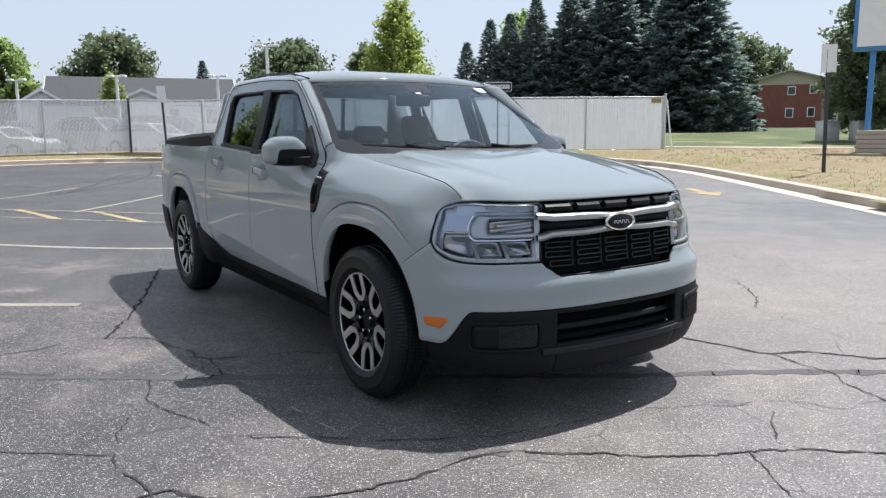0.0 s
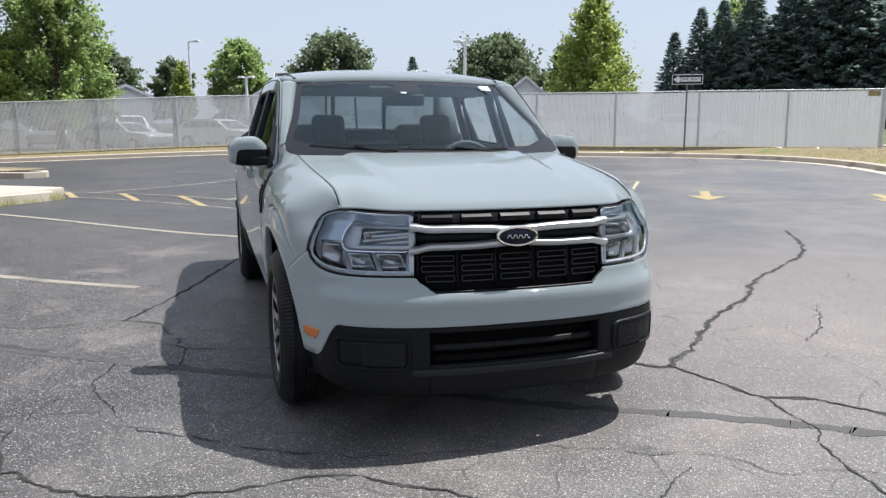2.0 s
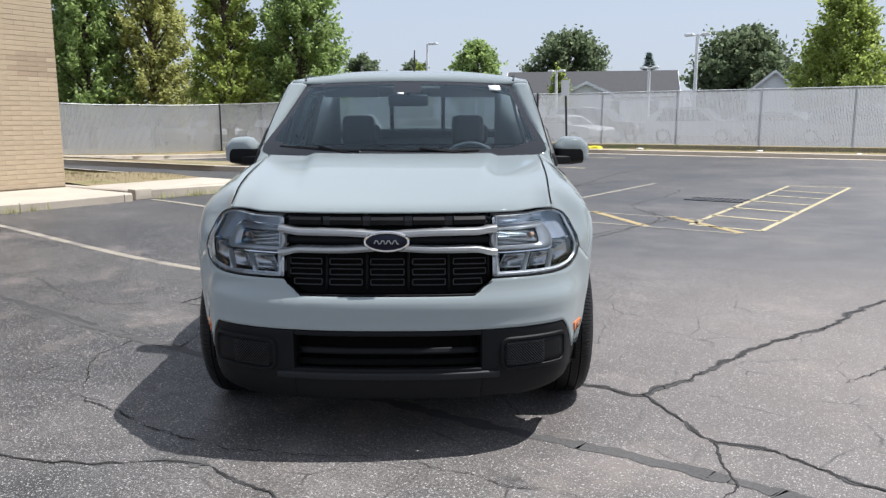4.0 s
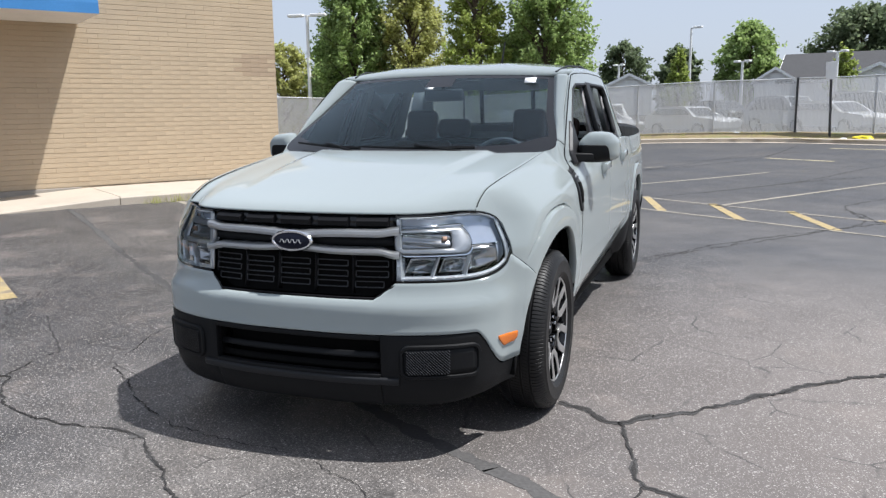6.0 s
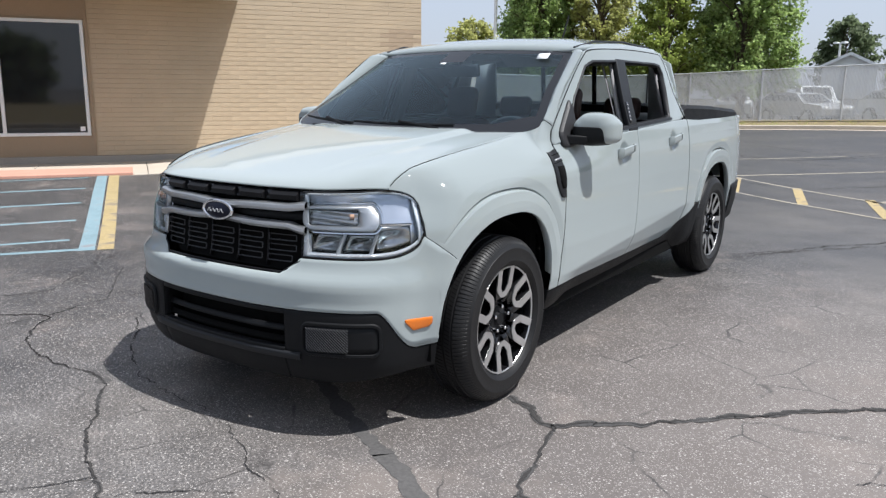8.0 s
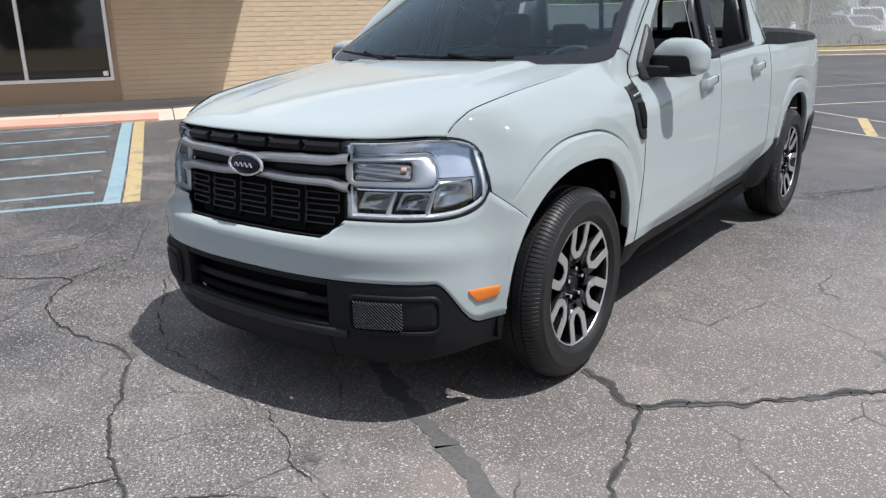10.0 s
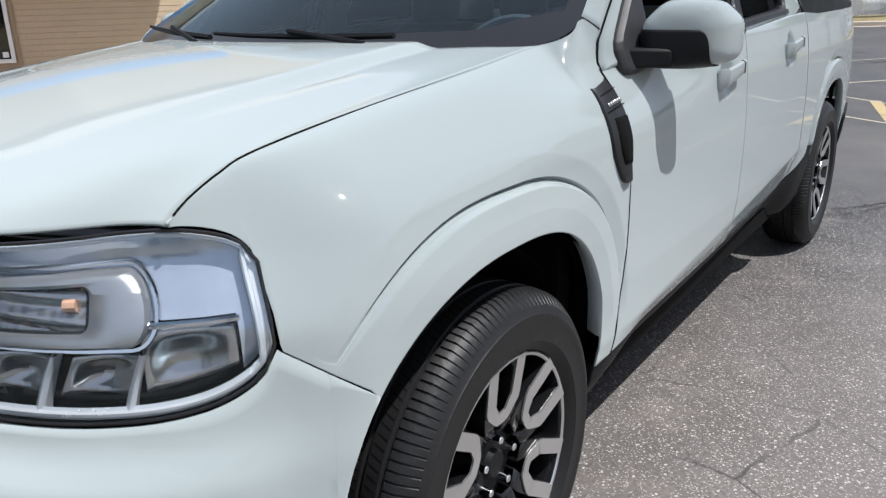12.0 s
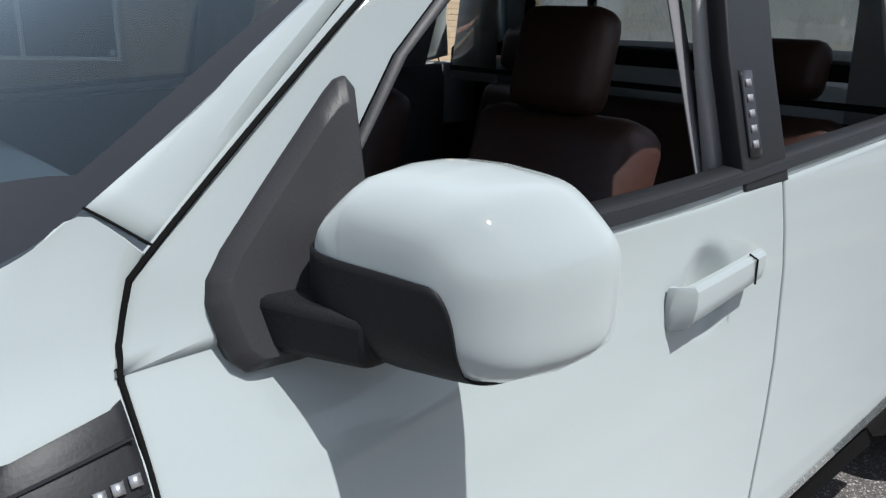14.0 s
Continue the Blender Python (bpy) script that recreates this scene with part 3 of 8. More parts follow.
def build_building():
    bld = thing("shop_building", "tan brick shop building with a blue awning", "building", m=LOT)
    bm = bmesh.new()
    # core of the walls behind the bricks, with the window opening
    y0, y1, top = -16.0, 3.93, 4.6
    win = (-5.15, -1.57, 0.66, 2.30)
    d = 0.25
    for a0, a1, z0, z1 in ((y0, win[0], 0.2, top), (win[1], y1, 0.2, top), (win[0], win[1], 0.2, win[2]), (win[0], win[1], win[3], top)):
        bm = bmesh.new()
        box(bm, FACE - d, FACE - 0.012, a0, a1, z0, z1)
        part("wall", bm, M_MORTAR if a0 == win[1] else M_STUCCO, bld, soft=False)
    for a0, a1, b0, b1 in ((FACE - 12, FACE - d, y1 - d, y1), (FACE - 12, FACE - 11.7, y0 + d, y1 - d), (FACE - 12, FACE - d, y0, y0 + d)):
        bm = bmesh.new()
        box(bm, a0, a1, b0, b1, 0.1, top)
        part("wall", bm, M_STUCCO, bld, soft=False)
    bm = bmesh.new()
    box(bm, FACE - 12.1, FACE + 0.05, y0 - 0.1, y1 + 0.05, top, top + 0.25)
    part("roof", bm, M_SOFFIT, bld, "flat roof with pale coping", soft=False)
    bm = bmesh.new()
    box(bm, FACE - 0.02, FACE + 0.05, y0, 0.6, 0.12, 0.295)
    part("foundation", bm, M_FOUNDATION, bld, "grey concrete foundation strip", soft=False, bevel=0.008)
    # smooth facing panel round the window, its colour darkened for shade
    bm = bmesh.new()
    for a0, a1, z0, z1 in ((-7.5, win[0], 0.296, 3.2), (win[1] + 0.02, win[1] + 0.06, 0.296, 3.2), (win[0], win[1] + 0.02, 0.296, win[2] - 0.05), (win[0], win[1] + 0.02, win[3] + 0.05, 3.2)):
        box(bm, FACE - 0.011, FACE + 0.012, a0, a1, z0, z1)
    part("facing_panel", bm, M_STUCCO, bld, soft=False)
    w = part("window", bmesh.new(), M_ALU, bld)
    bm = bmesh.new()
    for a in (win[0], -3.96, -2.78, win[1] - 0.05):
        box(bm, FACE - 0.06, FACE + 0.03, a, a + 0.05, win[2], win[3])
    for z in (win[2] - 0.05, win[3]):
        box(bm, FACE - 0.06, FACE + 0.035, win[0], win[1], z, z + 0.05)
    part("window_frame", bm, M_ALU, w, "pale aluminium window frame", soft=False, bevel=0.004)
    for a0, a1 in ((win[0] + 0.05, -3.96), (-3.91, -2.78), (-2.73, win[1] - 0.05)):
        bm = bmesh.new()
        box(bm, FACE - 0.03, FACE - 0.02, a0, a1, win[2], win[3])
        part("pane", bm, M_WINGLASS, w, "dark reflecting window pane", soft=False)
    bm = bmesh.new()
    box(bm, FACE - 0.0195, FACE - 0.017, win[1] - 0.15, win[1] - 0.08, win[2] + 0.02, win[2] + 0.09)
    part("sticker", bm, M_SIGNWHITE, w, "small white sticker in the window corner", soft=False)
    # awning
    bm = bmesh.new()
    p, end, zb = 1.38, 0.76, 2.74
    prof = [(FACE + 0.0, zb + 0.0), (FACE + p, zb), (FACE + p, zb + 0.14), (FACE + p - 0.02, zb + 0.32), (FACE, zb + 0.36)]
    for ya, yb in ((y0, end),):
        f0 = [bm.verts.new((x, ya, z)) for x, z in prof]
        f1 = [bm.verts.new((x, yb, z)) for x, z in prof]
        bm.faces.new(f0)
        bm.faces.new(f1[::-1])
        for i in range(len(prof)):
            j = (i + 1) % len(prof)
            f = bm.faces.new((f0[i], f1[i], f1[j], f0[j]))
            f.material_index = 1 if i == 0 else 0
    bmesh.ops.recalc_face_normals(bm, faces=bm.faces)
    part("awning", bm, [M_BLUE, M_SOFFIT], bld, "blue metal awning with a white underside", soft=False)
    return bld


BUILDING = build_building()


def build_pavement():
    bm = bmesh.new()
    # ramped concrete walk along the facade; its slabs are cut by joints
    y = -16.0
    while y < 3.85:
        y1 = min(3.9, y + 1.52)
        for a0, a1 in ((-9.70, -7.93),):
            z0, z1 = (0.285, 0.29) if y > 0.2 else (0.19, 0.19)
            if y < 0.2 < y1 + 0.6:
                z1 = 0.285
            vs = []
            for yy, zz in ((y + 0.006, z0), (y1 - 0.006, z1)):
                vs.append([bm.verts.new(c) for c in ((a0, yy, zz), (a1 - 0.02, yy, zz - 0.01), (a1, yy, zz - 0.03), (a1, yy, 0.0), (a0, yy, 0.0))])
            for i in range(5):
                bm.faces.new((vs[0][i], vs[1][i], vs[1][(i + 1) % 5], vs[0][(i + 1) % 5]))
            bm.faces.new(vs[0][::-1])
            bm.faces.new(vs[1])
        y = y1
    bmesh.ops.recalc_face_normals(bm, faces=bm.faces)
    tagged(part("pavement", bm, M_CONCRETE, m=LOT, soft=False), "pale concrete walk along the shop front", "pavement", kind="structure")
    bm = bmesh.new()
    box(bm, -8.75, -7.915, -8.0, -1.0, 0.1, 0.197)
    tagged(part("pavement_ramp", bm, M_REDPAVE, m=LOT, soft=False, bevel=0.01), "faded red paving at the kerb ramp", "pavement", kind="structure")


build_pavement()


# ---- fence, signs and lamp posts ----
def build_fence():
    rnd = random.Random(4)
    f = thing("fence", "chain-link fence with white privacy slats", "fence", m=LOT)
    for k, (p, q) in enumerate(zip(FENCE_LINE, FENCE_LINE[1:])):
        p, q = Vector(p), Vector(q)
        d = (q - p).normalized()
        n = Vector((-d.y, d.x))
        length = (q - p).length
        zb = [verge_z(*p.lerp(q, t)) + 0.02 for t in np.linspace(0, 1, 12)]

        def base(s):
            return float(np.interp(s / length, np.linspace(0, 1, 12), zb))
        bm = bmesh.new()
        s = 0.04
        while s < length - 0.03:
            b = base(s)
            w = 0.0405 if k == 0 else 0.0345
            a, e = p + d * s, p + d * (s + w)
            lean = rnd.uniform(-0.003, 0.003)
            top = b + 1.96 - rnd.random() * 0.02
            vs = [bm.verts.new((c.x + n.x * o + d.x * l, c.y + n.y * o + d.y * l, z)) for c, o, l, z in
                  ((a, 0.006, 0, b), (e, -0.006, 0, b), (e, -0.006, lean, top), (a, 0.006, lean, top))]
            bm.faces.new(vs)
            s += 0.046
        tagged(part("slats", bm, M_SLAT, f, "white privacy slats", soft=False), kind="stuff")
        # wire lattice
        bm = bmesh.new()
        step = 0.16
        s = -2.0
        while s < length:
            for sgn in (1, -1):
                s0, s1, z0, z1 = (s, s + 1.98, 0, 1.98) if sgn > 0 else (s + 1.98, s, 0, 1.98)
                c0, c1 = min(max(s0, 0), length), min(max(s1, 0), length)
                t0, t1 = (c0 - s0) / (s1 - s0), (c1 - s0) / (s1 - s0)
                if abs(c1 - c0) > 0.05:
                    a, e = p + d * c0 + n * 0.012, p + d * c1 + n * 0.012
                    za, ze = base(c0) + 1.98 * t0, base(c1) + 1.98 * t1
                    bm.faces.new([bm.verts.new(v) for v in ((a.x, a.y, za), (e.x, e.y, ze), (e.x, e.y, ze + 0.007), (a.x, a.y, za + 0.007))])
            s += step
        tagged(part("wire_mesh", bm, M_LAMPPOST, f, "galvanised chain-link wire", soft=False), kind="stuff")
        bm = bmesh.new()
        tube(bm, [(*(p + d * s), base(s) + 1.99) for s in np.linspace(0, length, 12)], 0.022, 8)
        part("top_rail", bm, M_GALV, f)
        for i in range(int(length / 3.0) + 1):
            s = min(i * 3.0, length)
            dark = (k > 0 and i == 0)
            bm = bmesh.new()
            c = p + d * s - n * 0.03
            tube(bm, [(c.x, c.y, base(s) - 0.3), (c.x, c.y, base(s) + 2.03)], 0.06 if dark else 0.03, 10)
            part("post", bm, M_DARKPOST if dark else M_GALV, f, "dark steel corner post" if dark else "")
    # the end post with its leaning brace and yellow tag
    p = Vector(FENCE_LINE[0])
    b = verge_z(*p)
    bm = bmesh.new()
    tube(bm, [(p.x + 0.06, p.y, b - 0.2), (p.x + 0.06, p.y, b + 2.15)], 0.045, 10)
    part("end_post", bm, M_GALV, f)
    bm = bmesh.new()
    tube(bm, [(p.x + 0.35, p.y - 0.1, b - 0.1), (p.x + 0.12, p.y, b + 1.9)], 0.03, 8)
    part("brace", bm, M_LAMPPOST, f, "leaning pale brace")
    bm = bmesh.new()
    box(bm, p.x - 0.5, p.x - 0.12, p.y - 0.05, p.y - 0.035, b + 1.78, b + 1.95)
    part("tag", bm, M_YELLOW_LINE, f, "small yellow tag", soft=False)


build_fence()


def text_part(name, body, size, material, parent, m, label=""):
    cu = bpy.data.curves.new(name, "FONT")
    cu.body, cu.size, cu.align_x, cu.align_y, cu.extrude = body, size, "CENTER", "CENTER", 0.002
    ob = new(name, cu)
    me = bpy.data.meshes.new_from_object(ob.evaluated_get(bpy.context.evaluated_depsgraph_get()))
    bpy.data.objects.remove(ob)
    me.name = name
    me.materials.clear()
    me.materials.append(material)
    o = new(name, me)
    o.parent = parent
    o.matrix_basis = m
    if label:
        tagged(o, label)
    return o


def build_one_way():
    a, b = 1.55, 25.95
    z = verge_z(a, b)
    s = thing("one_way_sign", "black and white one way sign on a steel post", "road sign", m=LOT @ pose(a, b, z))
    bm = bmesh.new()
    box(bm, -0.03, 0.03, -0.015, 0.015, -0.3, 2.62)
    part("post", bm, M_STEEL, s, soft=False, bevel=0.004)
    face = part("sign_panel", bmesh.new(), M_SIGNBLACK, s)
    face.matrix_basis = pose(0, -0.02, 2.5, 90, 0, 2)
    bm = bmesh.new()
    rbox(bm, -0.53, 0.53, -0.175, 0.175, 0.0, 0.006, 0.002, 1)
    part("border", bm, M_SIGNWHITE, face, "white border", soft=False)
    bm = bmesh.new()
    box(bm, -0.51, 0.51, -0.155, 0.155, 0.004, 0.009)
    part("plate", bm, M_SIGNBLACK, face, soft=False)
    bm = bmesh.new()
    for pts in ([(-0.49, 0), (-0.3, -0.135), (-0.3, 0.135)], [(-0.3, -0.075), (0.45, -0.075), (0.45, 0.075), (-0.3, 0.075)]):
        bm.faces.new([bm.verts.new((x, y, 0.012)) for x, y in pts])
    part("arrow_shape", bm, M_SIGNWHITE, face, "white arrow", soft=False)
    text_part("lettering", "ONE WAY", 0.15, M_SIGNBLACK, face, pose(0.08, 0, 0.014), "black lettering")


build_one_way()


def small_sign(a, b, h, lean, base, face_turn, label):
    z = verge_z(a, b) if kerb_inside(a, b) < 0 else ground_z(a, b)
    s = thing("post_sign", label, "sign", "post signs", m=LOT @ pose(a, b, z, 0, lean, 0))
    bm = bmesh.new()
    box(bm, -0.04, 0.04, -0.02, 0.02, -0.3, h - 0.1)
    part("post", bm, M_DARKPOST, s, "black steel post", soft=False, bevel=0.004)
    bm = bmesh.new()
    rbox(bm, -0.16, 0.16, -0.006, 0.006, h - 0.62, h, 0.003, 1, m=pose(0, -0.03, 0, 0, 0, face_turn))
    part("panel", bm, M_SIGNWHITE, s, "blank pale sign back", soft=False)


small_sign(-11.25, 26.0, 2.65, -2.5, 0, 20, "leaning black post with a small pale sign")
small_sign(8.42, 14.06, 2.9, -1.5, 0, -29, "black post with a pale sign panel on dry grass")


def lamp_post(a, b, h, arm=0.8, double=True, turn=0.0):
    z = ground_z(a, b)
    s = thing("lamp_post", "tall white parking lot lamp post", "lamp post", "lamp posts", m=LOT @ pose(a, b, z, 0, 0, turn))
    bm = bmesh.new()
    tube(bm, [(0, 0, -0.3), (0, 0, 0.6), (0, 0, h)], [0.14, 0.12, 0.085], 10)
    part("pole", bm, M_LAMPPOST, s)
    for sgn in ((1, -1) if double else (1,)):
        bm = bmesh.new()
        tube(bm, [(0, 0, h - 0.05), (sgn * 0.25, 0, h - 0.02)], 0.05, 8)
        rbox(bm, *sorted((sgn * 0.22, sgn * (0.22 + arm))), -0.17, 0.17, h - 0.08, h + 0.07, 0.04, 2)
        part("lamp_head", bm, M_LAMPPOST, s)


lamp_post(-36.9, 52.6, 7.0, double=False)
lamp_post(-11.1, 42.8, 5.7, 0.5)
lamp_post(-37.0, 18.3, 7.0, 0.9, turn=40)
lamp_post(-21.8, 46.7, 4.1, 0.4)
lamp_post(-28.5, 47.0, 3.9, 0.4)
lamp_post(-15.5, 47.5, 4.1, 0.4)
lamp_post(-46.5, 55, 4.6, 0.4)


# ---- cracks and sealed joints in the asphalt ----
def crack(points, width, material, label, z=0.006, wobble=0.02, seed=1, core=0.0):
    rnd = random.Random(seed)
    width *= 0.85 if material is M_TARWIDE else 0.54
    length = sum((Vector(b) - Vector(a)).length for a, b in zip(points, points[1:]))
    pts = spline(points, max(6, int(length / 0.016)))
    off = Vector((rnd.uniform(0, 50), rnd.uniform(0, 50), 0))
    out = []
    for p in pts:
        q = Vector((p.x, p.y, 0))
        out.append((p.x + wobble * (noise.noise(q * 7 + off) + 0.6 * noise.noise(q * 29 + off) + 0.35 * noise.noise(q * 90 + off)), p.y + wobble * (noise.noise(q * 7 - off) + 0.6 * noise.noise(q * 29 - off) + 0.35 * noise.noise(q * 90 - off))))
    bm = bmesh.new()
    ribbon(bm, out, width, ground_z, z * 0.6, 0.35 if material is M_TARWIDE else 0.8, seed)
    tagged(part("crack", bm, material, m=LOT), label, "crack", "asphalt cracks", "structure")
    if core:
        bm = bmesh.new()
        ribbon(bm, [(x + 0.2 * width * noise.noise(Vector((x * 3, y * 3, 5))), y) for x, y in out], core, ground_z, z * 0.6 + 0.002, 0.85, seed + 1)
        tagged(part("crack", bm, M_CRACK, m=LOT), "dark open crack in the sealed joint", "crack", "asphalt cracks", "structure")


SEALED, OPEN, FINE = "dark sealed joint across the asphalt", "dark open crack in the asphalt", "fine crack in the worn asphalt"
crack([(-9.2, 0.1), (-6.8, 0.02), (-5.0, -0.05), (-3.7, -0.1), (-2.4, -0.2), (-0.9, -0.21), (0.6, -0.2), (1.3, -0.15), (2.0, -0.15), (4.5, -0.1), (6.0, -0.1)], 0.085, M_TARWIDE, SEALED, 0.003, 0.02, 2)
crack([(-5.0, -0.05), (-3.9, -0.1), (-2.4, -0.16)], 0.07, M_TAR, SEALED, 0.0065, 0.02, 3)
crack([(0.71, 0.52), (0.9, 0.55), (1.05, 0.54), (1.15, 0.85), (1.24, 1.2), (1.33, 1.68), (1.5, 2.14), (1.67, 2.62), (1.74, 3.12), (2.1, 4.04), (2.35, 4.75), (2.45, 5.6), (2.43, 6.5)], 0.06, M_TAR, OPEN, 0.005, 0.03, 4, 0.014)
crack([(1.05, 0.54), (1.3, 0.36), (1.49, 0.19), (1.75, 0.21), (2.06, 0.09), (2.9, 0.05), (4.2, 0.2), (6.0, 0.1)], 0.04, M_TAR, OPEN, 0.005, 0.03, 5, 0.01)
crack([(1.49, 0.19), (1.6, -0.04), (1.68, -0.21), (1.66, -0.33), (1.72, -0.55), (1.9, -1.1), (1.8, -1.8)], 0.014, M_CRACK, FINE, 0.007, 0.02, 6)
crack([(-3.02, 3.0), (-2.83, 2.32), (-2.57, 1.29), (-2.44, 0.56)], 0.035, M_TAR, OPEN, 0.005, 0.03, 7, 0.012)
crack([(-2.44, 0.56), (-2.64, 0.48), (-2.8, 0.26), (-3.3, 0.2), (-4.4, 0.5)], 0.02, M_TAR, OPEN, 0.006, 0.03, 8)
crack([(-2.44, 0.56), (-2.18, 0.54), (-1.84, 0.26), (-1.67, 0.12), (-1.21, 0.23), (-0.6, 0.22)], 0.02, M_TAR, OPEN, 0.006, 0.03, 9)
crack([(-1.67, 0.12), (-1.55, -0.1), (-1.5, -0.2)], 0.014, M_CRACK, FINE, 0.007, 0.02, 10)
crack([(-1.86, -0.27), (-1.71, -0.6), (-1.49, -0.78), (-1.19, -0.98), (-0.92, -1.01), (-0.54, -1.04), (-0.15, -1.0), (0.0, -0.95)], 0.011, M_CRACK, FINE, 0.007, 0.025, 11)
crack([(0.0, -0.95), (0.51, -0.71), (1.0, -0.64), (1.28, -0.59), (1.48, -0.7), (1.72, -0.59), (2.4, -0.7)], 0.0055, M_CRACK, FINE, 0.007, 0.025, 15)
crack([(-2.6, -1.1), (-2.12, -1.15), (-1.88, -1.16), (-1.64, -1.19)], 0.018, M_TAR, FINE, 0.006, 0.01, 12)
crack([(-1.76, -0.78), (-1.68, -1.09), (-1.58, -1.3), (-1.37, -1.51), (-1.2, -1.9)], 0.012, M_CRACK, FINE, 0.007, 0.02, 13)
crack([(-1.9, -1.98), (-1.55, -1.86), (-1.37, -1.51), (-1.15, -1.55), (-0.9, -1.56), (-0.6, -1.48), (-0.52, -1.42), (-0.34, -1.31), (-0.15, -1.16), (0.14, -1.17), (0.55, -1.2), (0.89, -1.15), (1.14, -1.15), (1.8, -1.2), (2.6, -1.1)], 0.022, M_TAR, OPEN, 0.005, 0.025, 14, 0.006)
crack([(0.88, -1.15), (0.86, -1.36), (0.87, -1.6), (0.95, -2.2)], 0.008, M_CRACK, FINE, 0.007, 0.02, 16)
crack([(1.14, -0.72), (1.02, -1.04), (1.1, -1.15)], 0.007, M_CRACK, FINE, 0.007, 0.02, 17)
crack([(2.09, 2.4), (2.05, 1.9), (1.98, 1.6), (1.86, 1.3)], 0.009, M_CRACK, FINE, 0.007, 0.03, 18)
crack([(-3.4, -1.25), (-2.58, -1.35), (-2.3, -1.46), (-2.03, -1.57), (-2.0, -1.93), (-2.3, -2.8)], 0.02, M_TAR, OPEN, 0.006, 0.03, 20)
crack([(-4.66, -0.07), (-4.01, -0.67), (-3.3, -1.07), (-2.8, -1.3)], 0.022, M_TAR, OPEN, 0.006, 0.03, 21)
crack([(-1.3, 3.4), (-1.28, 4.4), (-1.13, 6.19), (-1.18, 7.46), (-2.0, 8.63), (-2.1, 9.75), (-2.05, 10.3), (-1.3, 10.45), (0.6, 10.4)], 0.03, M_TAR, OPEN, 0.006, 0.04, 22)
crack([(-8.2, 11.0), (-8.3, 13.0), (-8.7, 17.4), (-10.9, 23.3)], 0.07, M_TAR, SEALED, 0.005, 0.06, 23)
crack([(-4.5, 8.0), (-4.4, 11.6), (-5.0, 15.3), (-5.1, 17.7)], 0.06, M_TAR, SEALED, 0.005, 0.05, 24)
crack([(-4.4, 11.6), (-2.5, 12.2), (-2.05, 10.3)], 0.03, M_TAR, OPEN, 0.005, 0.05, 25)
crack([(-5.5, 19.2), (-3.2, 20.0), (-1.0, 21.2), (3.9, 21.9), (5.6, 21.8)], 0.06, M_TAR, SEALED, 0.006, 0.06, 26)
crack([(-8.6, 10.5), (-8.3, 12.1), (-9.7, 18.3), (-9.2, 19.8)], 0.05, M_TAR, SEALED, 0.008, 0.06, 27)
crack([(-9.75, 11.42), (-9.09, 11.02), (-8.47, 12.03)], 0.06, M_TAR, SEALED, 0.006, 0.06, 31)
crack([(-12.1, 14.2), (-10.9, 13.82), (-9.74, 13.48)], 0.06, M_TAR, SEALED, 0.006, 0.06, 32)
crack([(-8.6, 7.45), (-7.28, 7.4), (-6.25, 7.36), (-4.86, 7.49)], 0.04, M_TAR, SEALED, 0.008, 0.05, 33)
crack([(-5.4, 6.7), (-4.8, 6.4), (-4.29, 6.2)], 0.035, M_TAR, SEALED, 0.008, 0.04, 34)
crack([(-7.93, 11.05), (-7.4, 11.1), (-7.0, 11.08)], 0.05, M_TAR, SEALED, 0.006, 0.04, 35)
crack([(-1.37, 3.64), (-1.31, 5.37), (-0.96, 7.51)], 0.03, M_TAR, SEALED, 0.007, 0.05, 40)
crack([(-9.53, 13.53), (-9.2, 17.23), (-9.07, 21.11)], 0.06, M_TAR, SEALED, 0.007, 0.05, 41)
crack([(-4.42, 8.79), (-4.33, 12.27), (-4.03, 13.44)], 0.06, M_TAR, SEALED, 0.007, 0.05, 42)
crack([(-1.88, 8.39), (-1.54, 8.07), (-1.03, 7.5)], 0.04, M_TAR, SEALED, 0.007, 0.05, 43)
crack([(1.7, 24.4), (1.9, 22.6), (1.8, 21.9)], 0.07, M_TAR, SEALED, 0.008, 0.05, 28)
crack([(-0.4, 14.8), (1.5, 15.6), (4.2, 15.4), (6.2, 15.9)], 0.05, M_TAR, SEALED, 0.006, 0.05, 30)

def stain(a, b, w, d, seed):
    """A dark worn patch with a ragged edge."""
    rnd = random.Random(seed)
    bm = bmesh.new()
    c = bm.verts.new((a, b, ground_z(a, b) + 0.0025))
    ring = []
    for i in range(26):
        t = 6.2832 * i / 26
        k = 0.75 + 0.5 * noise.noise(Vector((math.cos(t) * 1.4 + seed, math.sin(t) * 1.4, seed)))
        x, y = a + w * k * math.cos(t), b + d * k * math.sin(t)
        ring.append(bm.verts.new((x, y, ground_z(x, y) + 0.0025)))
    for i in range(26):
        bm.faces.new((c, ring[i], ring[(i + 1) % 26]))
    tagged(part("tar_patch", bm, M_TARWIDE, m=LOT), "dark tar patch on the asphalt", "patch", "tar patches", "structure")


for k, (a, b, w, d) in enumerate([(-1.3, -1.62, 0.12, 0.05), (-0.12, -1.16, 0.05, 0.04)]):
    stain(a, b, w, d, k + 3)

# iron grate in the drive
bm = bmesh.new()
for i in range(9):
    box(bm, -1.62 + 0.1 * i, -1.56 + 0.1 * i, 10.2, 10.65, 0.004, 0.012)
box(bm, -1.66, -0.70, 10.15, 10.19, 0.002, 0.014)
box(bm, -1.66, -0.70, 10.66, 10.70, 0.002, 0.014)
tagged(part("drain_grate", bm, M_DARKPOST, m=LOT, soft=False), "rusty dark drain grate in the asphalt", "drain")


